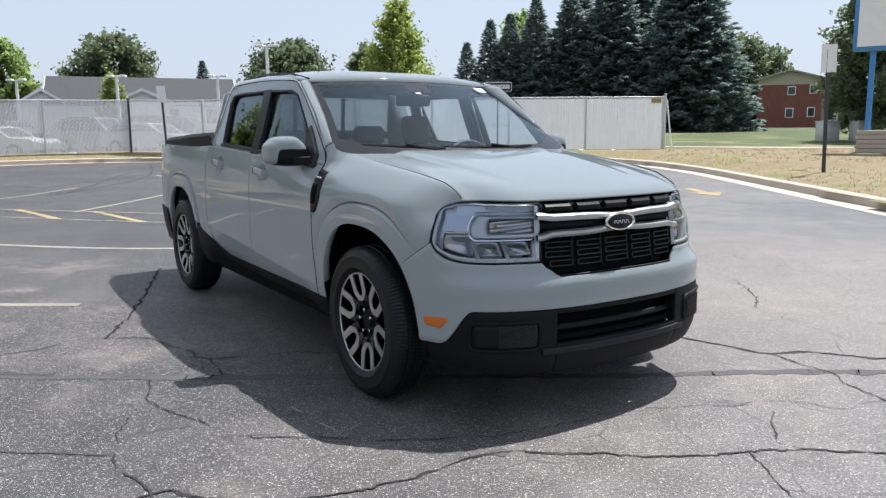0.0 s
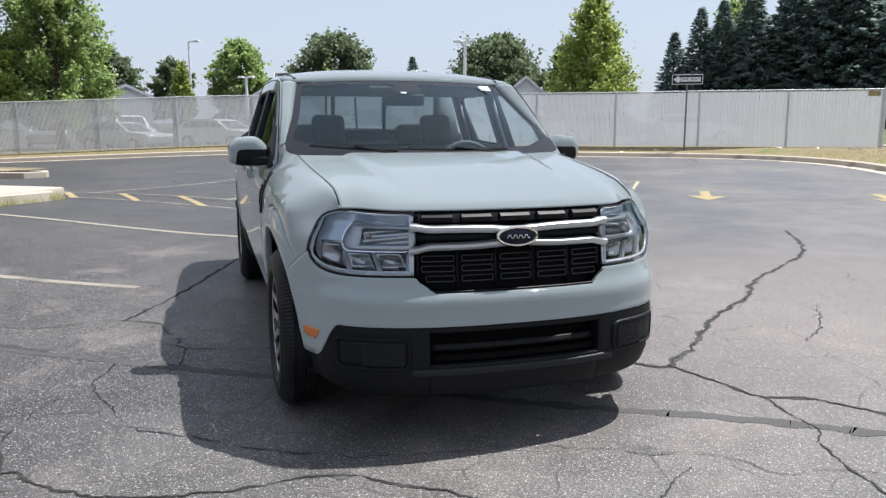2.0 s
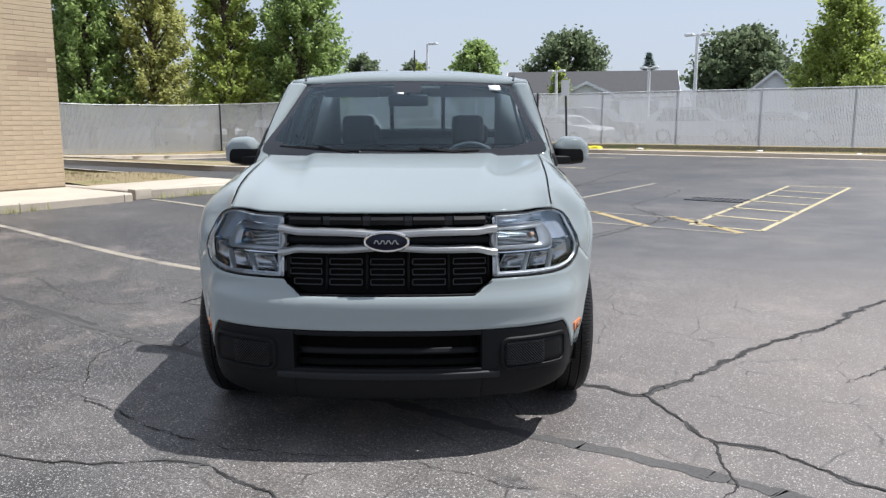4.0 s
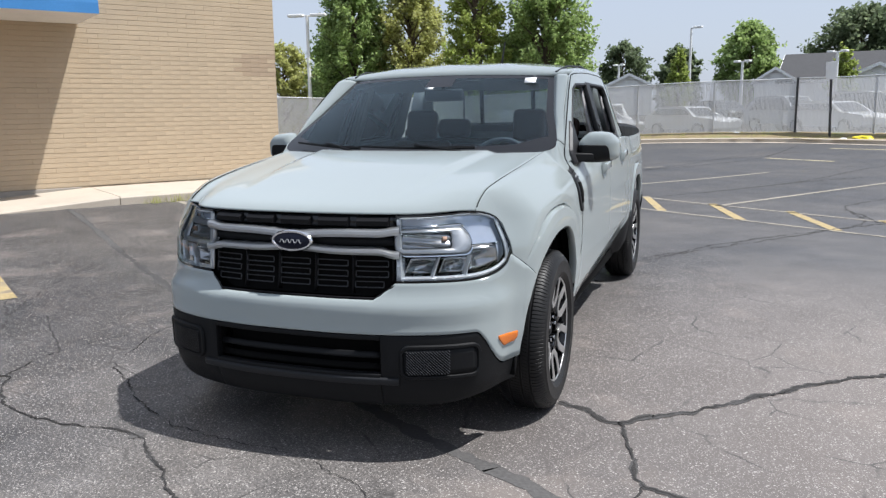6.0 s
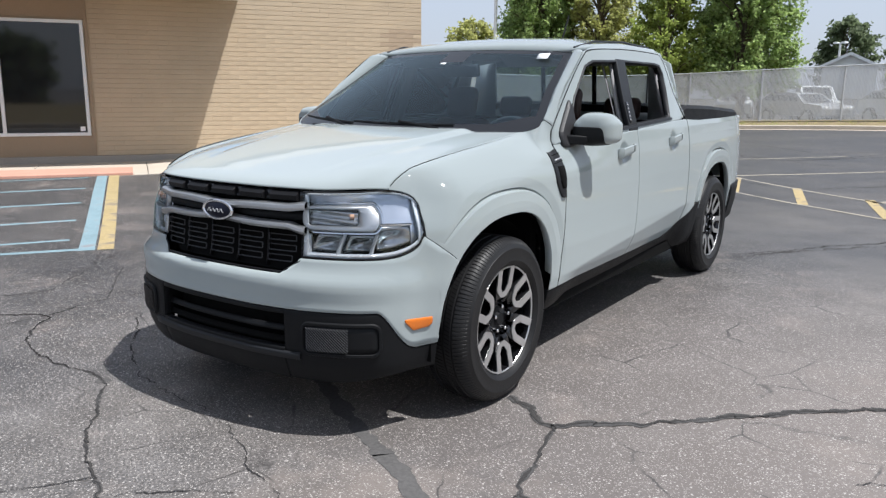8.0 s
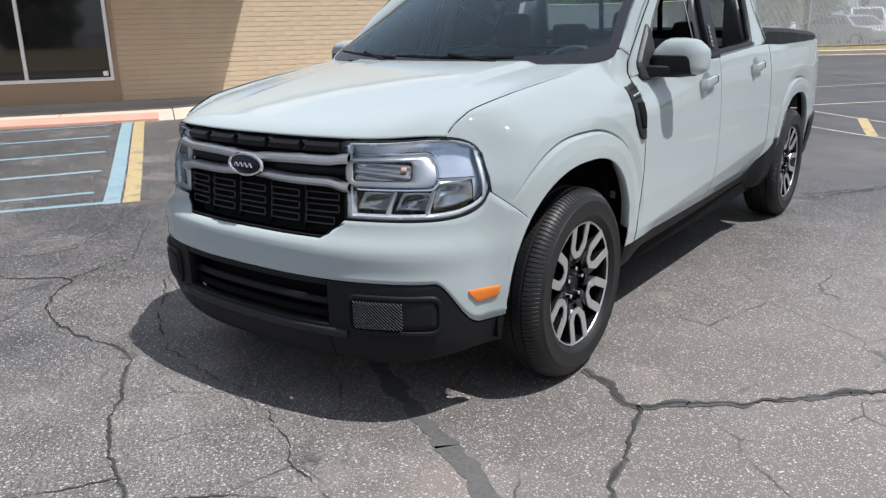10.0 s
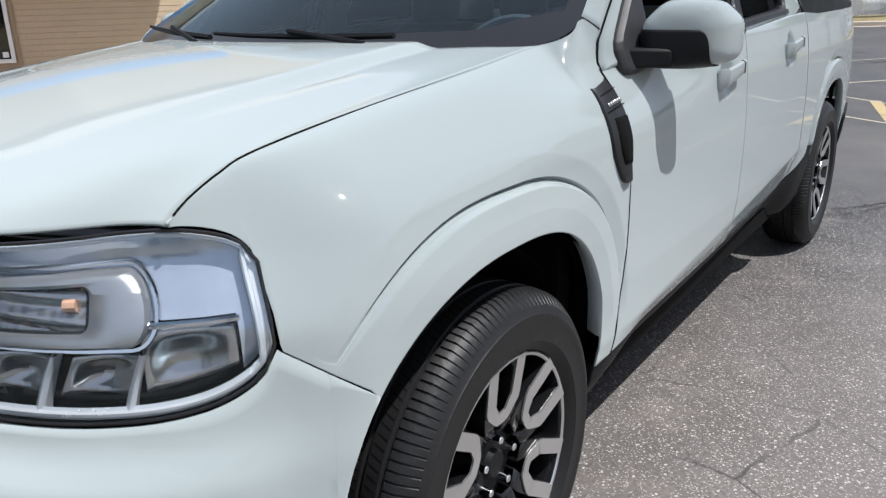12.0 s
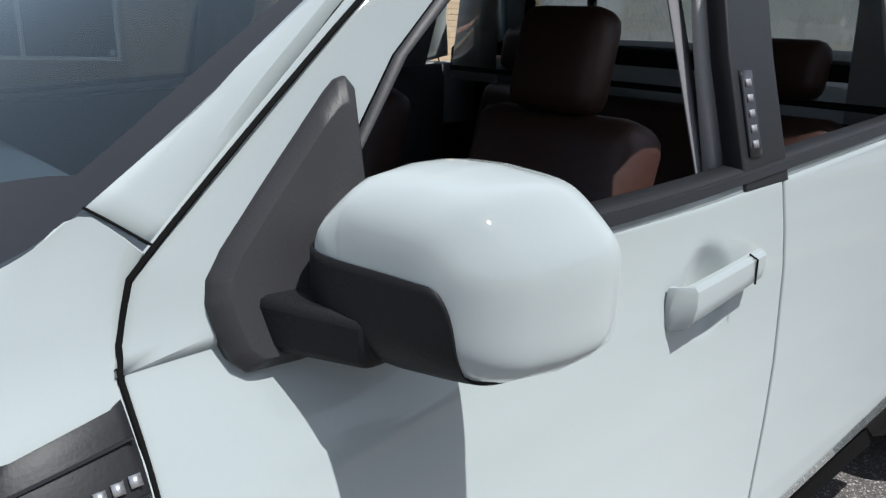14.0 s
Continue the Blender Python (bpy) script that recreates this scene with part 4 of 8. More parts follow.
# ---- grass blades and weeds ----
def tufts(name, label, spots, blades, height, seed, material):
    rnd = random.Random(seed)
    bm = bmesh.new()
    for a, b, z in spots:
        for _ in range(blades):
            x, y = a + rnd.gauss(0, 0.06), b + rnd.gauss(0, 0.06)
            h = height * rnd.uniform(0.4, 1.2)
            t = rnd.uniform(0, 6.28)
            lean = Vector((rnd.uniform(-1, 1), rnd.uniform(-1, 1), 0)) * h * 0.45
            w = Vector((math.cos(t), math.sin(t), 0)) * 0.005
            p = Vector((x, y, z - 0.01))
            bm.faces.new([bm.verts.new(q) for q in (p - w, p + w, p + lean + Vector((0, 0, h)))])
    tagged(part(name, bm, material, m=LOT, soft=False), label, "grass", kind="stuff")


_r = random.Random(5)
spots = []
while len(spots) < 1500:
    a, b = _r.uniform(6.4, 16), _r.uniform(6, 26)
    if kerb_inside(a, b) < -0.2:
        spots.append((a, b, verge_z(a, b)))
tufts("grass", "dry straw-coloured grass blades on the verge", spots, 6, 0.07, 6, M_BLADE)
spots = []
while len(spots) < 900:
    a, b = _r.uniform(-24, -8.9), _r.uniform(4.2, 7.4)
    if b < 6.55 + (-9 - a) * 0.09 - 0.15:
        spots.append((a, b, ground_z(a, b) + 0.15 + 0.05 * math.sin(a)))
tufts("grass", "dry straw-coloured grass blades on the island", spots, 6, 0.06, 7, M_BLADE)
spots = []
while len(spots) < 900:
    a, b = _r.uniform(-24, 8), _r.uniform(17, 26.4)
    if -1.3 < kerb_inside(a, b) < -0.2:
        spots.append((a, b, verge_z(a, b)))
tufts("grass", "rough green and yellow grass under the fence", spots, 7, 0.10, 8, M_LEAF_TAN)
spots = [(-7.9 + _r.gauss(0, 0.03), 1.0 + _r.random() * 1.6, ground_z(-7.9, 1.5)) for _ in range(30)] + [(-8.0 + _r.gauss(0, 0.03), 4.4 + _r.random() * 1.8, 0.16) for _ in range(26)]
tufts("weeds", "small green weeds at the foot of the kerb", spots, 9, 0.13, 9, M_LEAF_TAN)

bm = bmesh.new()
bmesh.ops.create_icosphere(bm, subdivisions=3, radius=0.3)
for v in bm.verts:
    v.co = Vector((v.co.x * 1.3, v.co.y * 0.6, max(-0.02, v.co.z * 0.35))) * (1 + 0.35 * noise.noise(v.co * 5))
tagged(part("plastic_bag", bm, surface("yellow_plastic", (0.75, 0.62, 0.03), 0.4, vary=0.1, scale=6, fine=30, bump=0.2), m=LOT @ pose(-9.9, 25.75, verge_z(-9.9, 25.75))), "crumpled yellow plastic bag on the grass", "bag")


# scraps of paper on the verge
_r = random.Random(31)
for k in range(9):
    a, b = _r.uniform(-15, 6), 25.75 + _r.uniform(-0.2, 0.3)
    bm = bmesh.new()
    bmesh.ops.create_icosphere(bm, subdivisions=2, radius=0.06 + 0.05 * _r.random())
    for v in bm.verts:
        v.co = Vector((v.co.x * 1.5, v.co.y, max(-0.01, v.co.z * 0.4))) * (1 + 0.5 * noise.noise(v.co * 14 + Vector((k, 0, 0))))
    tagged(part("paper_scrap", bm, M_SIGNWHITE, m=LOT @ pose(a, b, verge_z(a, b), 0, 0, 50 * k)), "crumpled white paper scrap on the verge", "litter", "litter")


# ---- houses, parked cars and other things beyond the fence ----
def gable_house(name, a, b, turn, length, depth, eave, rise, wall, roof, label, windows=()):
    """A plain house: gable ends at +-x, eaves along x. windows: (x, z, w, h) on its front."""
    h = thing(name, label, "house", "houses", m=LOT @ pose(a, b, ground_z(a, b), 0, 0, turn))
    l, d = length / 2, depth / 2
    bm = bmesh.new()
    for s in (1, -1):
        vs = [bm.verts.new((s * l, y, z)) for y, z in ((-d, 0), (d, 0), (d, eave), (0, eave + rise), (-d, eave))]
        bm.faces.new(vs if s > 0 else vs[::-1])
        vs = [bm.verts.new((x, s * d, z)) for x, z in ((-l, 0), (l, 0), (l, eave), (-l, eave))]
        bm.faces.new(vs if s < 0 else vs[::-1])
    part("wall", bm, wall, h, soft=False)
    bm = bmesh.new()
    o, t = 0.35, 0.14
    for s in (1, -1):
        k = rise / d
        pts = [(0, eave + rise + 0.06), (s * (d + o), eave - k * o + 0.06)]
        q = [(x, y, z + dz) for dz in (0, t) for x in (-l - o, l + o) for y, z in pts]
        vs = [bm.verts.new(p) for p in q]
        for f in ((0, 1, 3, 2), (4, 5, 7, 6), (0, 1, 5, 4), (2, 3, 7, 6), (0, 2, 6, 4), (1, 3, 7, 5)):
            bm.faces.new([vs[i] for i in f])
    bmesh.ops.recalc_face_normals(bm, faces=bm.faces)
    part("roof", bm, roof, h, soft=False)
    for e in (1, -1):
        for s in (1, -1):
            bm = bmesh.new()
            k = rise / d
            x0, x1 = sorted((e * (l + o - 0.02), e * (l + o + 0.03)))
            q = [(x, y, z) for x in (x0, x1) for y, z in ((0, eave + rise + 0.2), (s * (d + o), eave - k * o + 0.2), (s * (d + o), eave - k * o - 0.05), (0, eave + rise - 0.05))]
            vs = [bm.verts.new(p) for p in q]
            for fc in ((0, 1, 2, 3), (4, 5, 6, 7), (0, 1, 5, 4), (1, 2, 6, 5), (2, 3, 7, 6), (3, 0, 4, 7)):
                bm.faces.new([vs[i] for i in fc])
            bmesh.ops.recalc_face_normals(bm, faces=bm.faces)
            part("rake_board", bm, M_SIDING, h, "white rake board", soft=False)
    for x, z, w, hh, end in windows:
        win = part("window", bmesh.new(), M_SIDING, h)
        bm = bmesh.new()
        m = pose(x, -d, z) if not end else pose(end * l, x, z, 0, 0, 90 * end)
        for q in ((-w / 2 - 0.08, w / 2 + 0.08, -hh / 2 - 0.08, -hh / 2), (-w / 2 - 0.08, w / 2 + 0.08, hh / 2, hh / 2 + 0.08), (-w / 2 - 0.08, -w / 2, -hh / 2, hh / 2), (w / 2, w / 2 + 0.08, -hh / 2, hh / 2)):
            box(bm, q[0], q[1], -0.05, 0.02, q[2], q[3], m)
        part("window_frame", bm, M_SIDING, win, soft=False)
        bm = bmesh.new()
        box(bm, -w / 2, w / 2, -0.015, 0.02, -hh / 2, hh / 2, m)
        part("pane", bm, M_FARGLASS, win, soft=False)
    return h


gable_house("house", -27.8, 66.5, 22, 15.0, 8.0, 2.5, 2.3, M_SIDING, M_ROOF, "long low house with a dark grey roof and white gable", ((-3, 1.5, 1.4, 1.2, 0), (2, 1.5, 1.4, 1.2, 0), (5.5, 1.5, 1.0, 1.2, 0)))
gable_house("house", -26.2, 62.0, 112, 3.0, 4.2, 2.6, 0.95, M_SIDING, M_ROOF, "small gabled porch wing with a grey roof", ())
gable_house("garage", -35.1, 62.3, 120, 6.0, 3.1, 2.6, 1.0, M_SIDING, M_ROOF, "white gabled garage with a grey roof", ())
gable_house("garage", -45.4, 55.2, 130, 7.0, 3.9, 2.5, 0.95, M_SIDING, M_ROOF, "white gabled garage behind parked cars", ((0.0, 1.5, 1.2, 1.4, 0),))
gable_house("house", -56.0, 50.0, 40, 12.0, 7.0, 2.2, 1.9, M_SIDING, M_ROOF, "white house with a grey roof in the distance", ((0, 1.4, 1.2, 1.2, 0),))
gable_house("house", -13.6, 75.0, 107, 8.0, 3.6, 3.1, 1.5, M_SIDING, M_ROOF, "white house with a dark roof behind the fence", ())


def brick_apartments():
    a, b = 31.3, 68.0
    h = thing("apartment_house", "two-storey red brick apartment house with a beige gable", "apartment house", m=LOT @ pose(a, b, ground_z(a, b) + 0.25, 0, 0, -23.5))
    d = 2.3
    bm = bmesh.new()
    box(bm, -3.1, 2.3, 0, 10, 0, 3.9)
    part("wall", bm, M_REDBRICK, h, "red brick wall", soft=False)
    bm = bmesh.new()
    for y in (-0.02, 10.0):
        vs = [bm.verts.new((x, y, z)) for x, z in ((-3.1, 3.9), (2.3, 3.9), (2.3, 4.4), (-0.4, 5.1), (-3.1, 4.4))]
        bm.faces.new(vs if y < 0 else vs[::-1])
    vs = [bm.verts.new(p) for p in ((-3.1, -0.02, 3.9), (-3.1, 10, 3.9), (-3.1, 10, 4.4), (-3.1, -0.02, 4.4))]
    bm.faces.new(vs)
    part("gable", bm, M_BEIGE, h, "beige gable", soft=False)
    bm = bmesh.new()
    for pts in ([(-3.5, 4.28), (-0.4, 5.12), (-0.4, 5.28), (-3.5, 4.42)], [(2.7, 4.28), (-0.4, 5.12), (-0.4, 5.28), (2.7, 4.42)]):
        g = [[bm.verts.new((x, y, z)) for x, z in pts] for y in (-0.5, 10.4)]
        for i in range(4):
            bm.faces.new((g[0][i], g[0][(i + 1) % 4], g[1][(i + 1) % 4], g[1][i]))
        bm.faces.new(g[0])
        bm.faces.new(g[1])
    bmesh.ops.recalc_face_normals(bm, faces=bm.faces)
    part("roof", bm, M_ROOFGREEN, h, "pale green roof", soft=False)
    bm = bmesh.new()
    box(bm, 2.3, 6.5, 1.5, 10, 0, 4.0)
    part("wing", bm, M_BEIGE, h, "beige wing", soft=False)
    bm = bmesh.new()
    box(bm, 2.1, 7.0, 0.6, 10.2, 4.0, 4.35)
    part("wing_roof", bm, M_ROOFGREEN, h, soft=False, bevel=0.05)
    for x, z, w, hh, y in ((-0.25, 3.35, 0.55, 0.65, 0), (1.55, 3.45, 0.5, 0.65, 0), (-0.35, 1.35, 0.55, 0.75, 0), (1.45, 1.4, 0.5, 0.75, 0), (3.2, 3.2, 1.1, 1.0, 1.5), (5.0, 3.2, 0.9, 1.5, 1.5), (3.2, 1.2, 0.9, 1.0, 1.5), (5.0, 1.0, 0.9, 1.6, 1.5)):
        win = part("window", bmesh.new(), M_SIDING, h)
        bm = bmesh.new()
        box(bm, x - w / 2 - 0.07, x + w / 2 + 0.07, y - 0.06, y - 0.01, z - hh / 2 - 0.07, z + hh / 2 + 0.07)
        part("window_frame", bm, M_SIDING, win, soft=False)
        bm = bmesh.new()
        box(bm, x - w / 2, x + w / 2, y - 0.08, y - 0.05, z - hh / 2, z + hh / 2)
        part("pane", bm, M_FARGLASS, win, soft=False)


brick_apartments()


def utility_box(a, b, w, h, turn):
    t = thing("utility_box", "pale grey-green utility cabinet on the lawn", "utility box", "utility boxes", m=LOT @ pose(a, b, ground_z(a, b) + 0.25, 0, 0, turn))
    bm = bmesh.new()
    rbox(bm, -w / 2, w / 2, -0.35, 0.35, 0, h, 0.03, 2)
    part("cabinet", bm, M_GALV, t)
    bm = bmesh.new()
    rbox(bm, -w / 2 - 0.03, w / 2 + 0.03, -0.39, 0.39, h, h + 0.06, 0.02, 2)
    part("lid", bm, M_GALV, t)


utility_box(19.3, 36.5, 0.95, 1.0, 20)
utility_box(20.6, 35.9, 0.6, 1.05, 10)


def pylon_sign():
    a, b = 13.9, 21.6
    t = thing("pylon_sign", "tall roadside sign, blank white panel in a blue frame", "sign", m=LOT @ pose(a, b, ground_z(a, b) + 0.2, 0, 0, -33))
    for i in range(6):
        bm = bmesh.new()
        o = 0.03 * (i % 2)
        rbox(bm, -0.75 + o, 0.75 - o, -0.45, 0.45, 0.15 * i, 0.15 * i + 0.14, 0.015, 1)
        part("stone_course", bm, M_CONCRETE, t, "grey stone course of the base", soft=False)
    for x in (-0.45, 0.45):
        bm = bmesh.new()
        tube(bm, [(x, 0, 0.8), (x, 0, 3.7)], 0.09, 10)
        part("pole", bm, M_BLUE, t, "blue pole")
    bm = bmesh.new()
    rbox(bm, -1.05, 1.05, -0.2, 0.2, 3.45, 6.2, 0.04, 2)
    part("frame", bm, M_BLUE, t, "blue frame")
    bm = bmesh.new()
    box(bm, -0.92, 0.92, -0.22, 0.22, 3.58, 6.07)
    part("face", bm, M_SIGNWHITE, t, "blank white face", soft=False)


pylon_sign()
bm = bmesh.new()
ribbon(bm, [Vector((8.6, 30.6)), Vector((12, 29.6)), Vector((18, 28.4)), Vector((40, 24))], 1.1, lambda a, b: max(verge_z(a, b) if b < 27.6 else 0, ground_z(a, b) + 0.30), 0.03)
tagged(part("footpath", bm, M_CONCRETE, m=LOT), "pale concrete footpath across the lawn", "footpath", kind="structure")


CAR_COLOURS = {"white": (0.75, 0.76, 0.76), "silver": (0.45, 0.46, 0.47), "blue": (0.06, 0.13, 0.30), "black": (0.02, 0.02, 0.022), "grey": (0.18, 0.19, 0.20)}


def parked_car(colour, tall):
    mt = surface(colour + "_car_paint", CAR_COLOURS[colour], 0.35, vary=0.03, scale=3, fine=40, bump=0, coat=1.0)
    c = thing("parked_car", colour + (" sport utility vehicle" if tall else " saloon car") + " parked behind the fence", "car", "parked cars")
    h = 1.72 if tall else 1.45
    side = [(-2.3, 0.45), (-2.35, 0.75), (-2.2, 0.98 if tall else 0.86), (-1.1, 1.05 if tall else 0.95), (-0.35, h - 0.06), (0.3, h), (1.5, h - 0.04), (2.05, h - 0.3 if tall else 1.05), (2.3, 1.0), (2.35, 0.6), (2.2, 0.38), (-2.1, 0.35)]
    bm = bmesh.new()
    rows = []
    for k, w in ((-1, 0.78), (-0.93, 0.86), (-0.8, 0.9), (0.8, 0.9), (0.93, 0.86), (1, 0.78)):
        rows.append([(math.copysign(1, k) * (w - 0.17 * smooth(0.95, h, z)), y, z) for y, z in side])
    g = sheet(bm, rows, closed=True)
    bm.faces.new(g[0][::-1])
    bm.faces.new(g[-1])
    bmesh.ops.recalc_face_normals(bm, faces=bm.faces)
    part("body", bm, mt, c, bevel=0.04)
    for s in (1, -1):
        bm = bmesh.new()
        q = [(s * (0.9 - 0.17 * smooth(0.95, h, z) + 0.004), y, z) for y, z in ((-0.9, 1.05), (-0.25, h - 0.12), (1.45, h - 0.12), (1.8, 1.05))]
        bm.faces.new([bm.verts.new(p) for p in q])
        part("side_window", bm, M_FARGLASS, c, "dark side window", soft=False)
    for y0, z0, y1, z1 in ((-1.08, 1.08 if tall else 0.99, -0.4, h - 0.1), (2.03, h - 0.34 if tall else 1.10, 1.6, h - 0.08)):
        o = -0.012 if y0 < 0 else 0.012
        bm = bmesh.new()
        bm.faces.new([bm.verts.new(p) for p in ((-0.66, y0 + o, z0 + 0.01), (0.66, y0 + o, z0 + 0.01), (0.6, y1 + o, z1 + 0.01), (-0.6, y1 + o, z1 + 0.01))])
        part("windscreen" if y0 < 0 else "rear_window", bm, M_FARGLASS, c, "dark car window", soft=False)
    for x in (-0.82, 0.82):
        for y in (-1.4, 1.4):
            bm = bmesh.new()
            bmesh.ops.create_cone(bm, segments=20, radius1=0.34, radius2=0.34, depth=0.22, cap_ends=True, matrix=pose(x, y, 0.34, 0, 90, 0))
            w = part("wheel", bm, M_DARKPOST, c, "dark wheel")
            bm = bmesh.new()
            bmesh.ops.create_cone(bm, segments=16, radius1=0.22, radius2=0.18, depth=0.24, cap_ends=True, matrix=pose(x, y, 0.34, 0, 90, 0))
            part("hubcap", bm, M_GALV, w)
    for x in (-0.6, 0.6):
        bm = bmesh.new()
        rbox(bm, x - 0.16, x + 0.16, -2.36, -2.2, 0.68, 0.82, 0.03, 1)
        part("headlamp", bm, M_SIGNWHITE, c)
    return c


CARS = {}
_r = random.Random(12)
PLACES = [(-26.2, 31.0, 50, "white", True), (-29.6, 29.0, 45, "white", False), (-32.5, 27.0, 48, "silver", True), (-24.6, 28.6, 82, "silver", False), (-19.8, 29.6, 78, "white", False), (-17.4, 34.0, 72, "silver", True), (-13.9, 31.6, 70, "white", False),
          (-13.6, 35.0, 86, "black", True), (-8.7, 35.3, 90, "white", True), (-5.0, 35.6, 92, "silver", False), (-1.5, 35.8, 88, "grey", True), (2.0, 36.0, 90, "white", False), (-36, 26, 45, "white", True), (-17.0, 41.0, 85, "white", True), (-24.5, 39.0, 62, "black", False)]
for a, b, turn, col, tall in PLACES:
    m = LOT @ pose(a, b, ground_z(a, b) + 0.05, 0, 0, turn)
    if (col, tall) in CARS:
        copy_thing(CARS[col, tall], m)
    else:
        CARS[col, tall] = parked_car(col, tall)
        CARS[col, tall].matrix_basis = m


# ---- trees ----
def leaf_mesh(name, centres, along, across, material, parent):
    """Many small pointed leaves as one mesh: a centre, a length and a width vector each."""
    n = len(centres)
    v = np.stack([centres + along, centres + across, centres - along * 0.8, centres - across], 1).reshape(-1, 3)
    me = bpy.data.meshes.new(name)
    me.vertices.add(4 * n)
    me.vertices.foreach_set("co", v.astype(np.float32).ravel())
    me.loops.add(4 * n)
    me.loops.foreach_set("vertex_index", np.arange(4 * n, dtype=np.int32))
    me.polygons.add(n)
    me.polygons.foreach_set("loop_start", np.arange(0, 4 * n, 4, dtype=np.int32))
    me.update(calc_edges=True)
    me.materials.append(material)
    ob = new(name, me)
    ob.parent = parent
    return ob


def unit(a):
    return a / np.maximum(1e-9, np.linalg.norm(a, axis=1))[:, None]


def broad_tree(a, b, height, width, leaf, seed, label, low=0.22, shape="round", clumps=60, leaves=110, size=0.16, z=None):
    rnd = random.Random(seed)
    rng = np.random.default_rng(seed)
    g = ground_z(a, b) if z is None else z
    t = thing("tree", label, "tree", "leafy trees", m=LOT @ pose(a, b, g, 0, 0, rnd.uniform(0, 360)))
    bm = bmesh.new()
    r0 = height * 0.02
    tube(bm, [(0, 0, -0.3), (0.02, 0, 0.3), (0.05, 0.03, height * 0.3), (0, 0.08, height * 0.6), (0.03, 0, height * 0.9)], [r0 * 1.4, r0, r0 * 0.8, r0 * 0.5, 0.02], 8)
    C, U, W = [], [], []
    for i in range(clumps):
        k = (i + 0.5) / clumps
        h = low + (1 - low) * k
        if shape == "round":
            ring = math.sqrt(max(0.03, 1 - (2 * (k - 0.42) / 1.16) ** 2))
        else:
            ring = (1 - k) ** 0.62 * min(1, 0.55 + 4 * k) + 0.05
        ang = i * 2.399 + rnd.uniform(-0.5, 0.5)
        reach = width / 2 * ring * rnd.uniform(0.62, 0.98)
        up = 0.75 if shape == "egg" else 0.35
        tip = Vector((math.cos(ang) * reach, math.sin(ang) * reach, height * h * (0.95 if shape == "round" else 0.97 + 0.06 * rnd.random())))
        root = Vector((0, 0.03, max(height * 0.1, tip.z - reach * up - 0.3)))
        tube(bm, [tuple(root), tuple(root.lerp(tip, 0.55) + Vector((0, 0, 0.04 * height * ring))), tuple(tip)], [r0 * 0.35, r0 * 0.2, 0.01], 5, cap=False)
        # sprays of leaves along the limb, thicker towards its tip, drooping a little
        m = int(leaves * (0.55 + 0.75 * ring))
        f = 0.35 + 0.68 * rng.random(m) ** 0.7
        spray = rng.integers(0, 7, m)
        sd = np.random.default_rng(seed * 131 + i).normal(0, 1, (7, 3)) * width * (0.046 if shape == "round" else 0.042)
        if shape == "egg":          # sprays reach upwards
            sd[:, 2] = np.abs(sd[:, 2]) * 1.9
        c = np.array(root)[None] + (np.array(tip) - np.array(root))[None] * f[:, None]
        c += sd[spray] * (f * rng.uniform(0.3, 1.25, m))[:, None] + rng.normal(0, 1, (m, 3)) * width * (0.020 if shape == "round" else 0.014)
        c[:, 2] += 0.03 * height * np.sin(f * 3.1) - 0.1 * rng.random(m) ** 2 * width * 0.3
        u = unit(rng.normal(0, 1, (m, 3)) + np.array((math.cos(ang), math.sin(ang), -0.4))[None])
        w = unit(np.cross(u, rng.normal(0, 1, (m, 3)) + np.array((0, 0, 0.8))))
        s = size * rng.uniform(0.55, 1.3, m)[:, None]
        C.append(c)
        U.append(u * s)
        W.append(w * s * 0.6)
    part("trunk", bm, M_BARK, t)
    leaf_mesh("crown", np.concatenate(C), np.concatenate(U), np.concatenate(W), leaf, t)
    return t


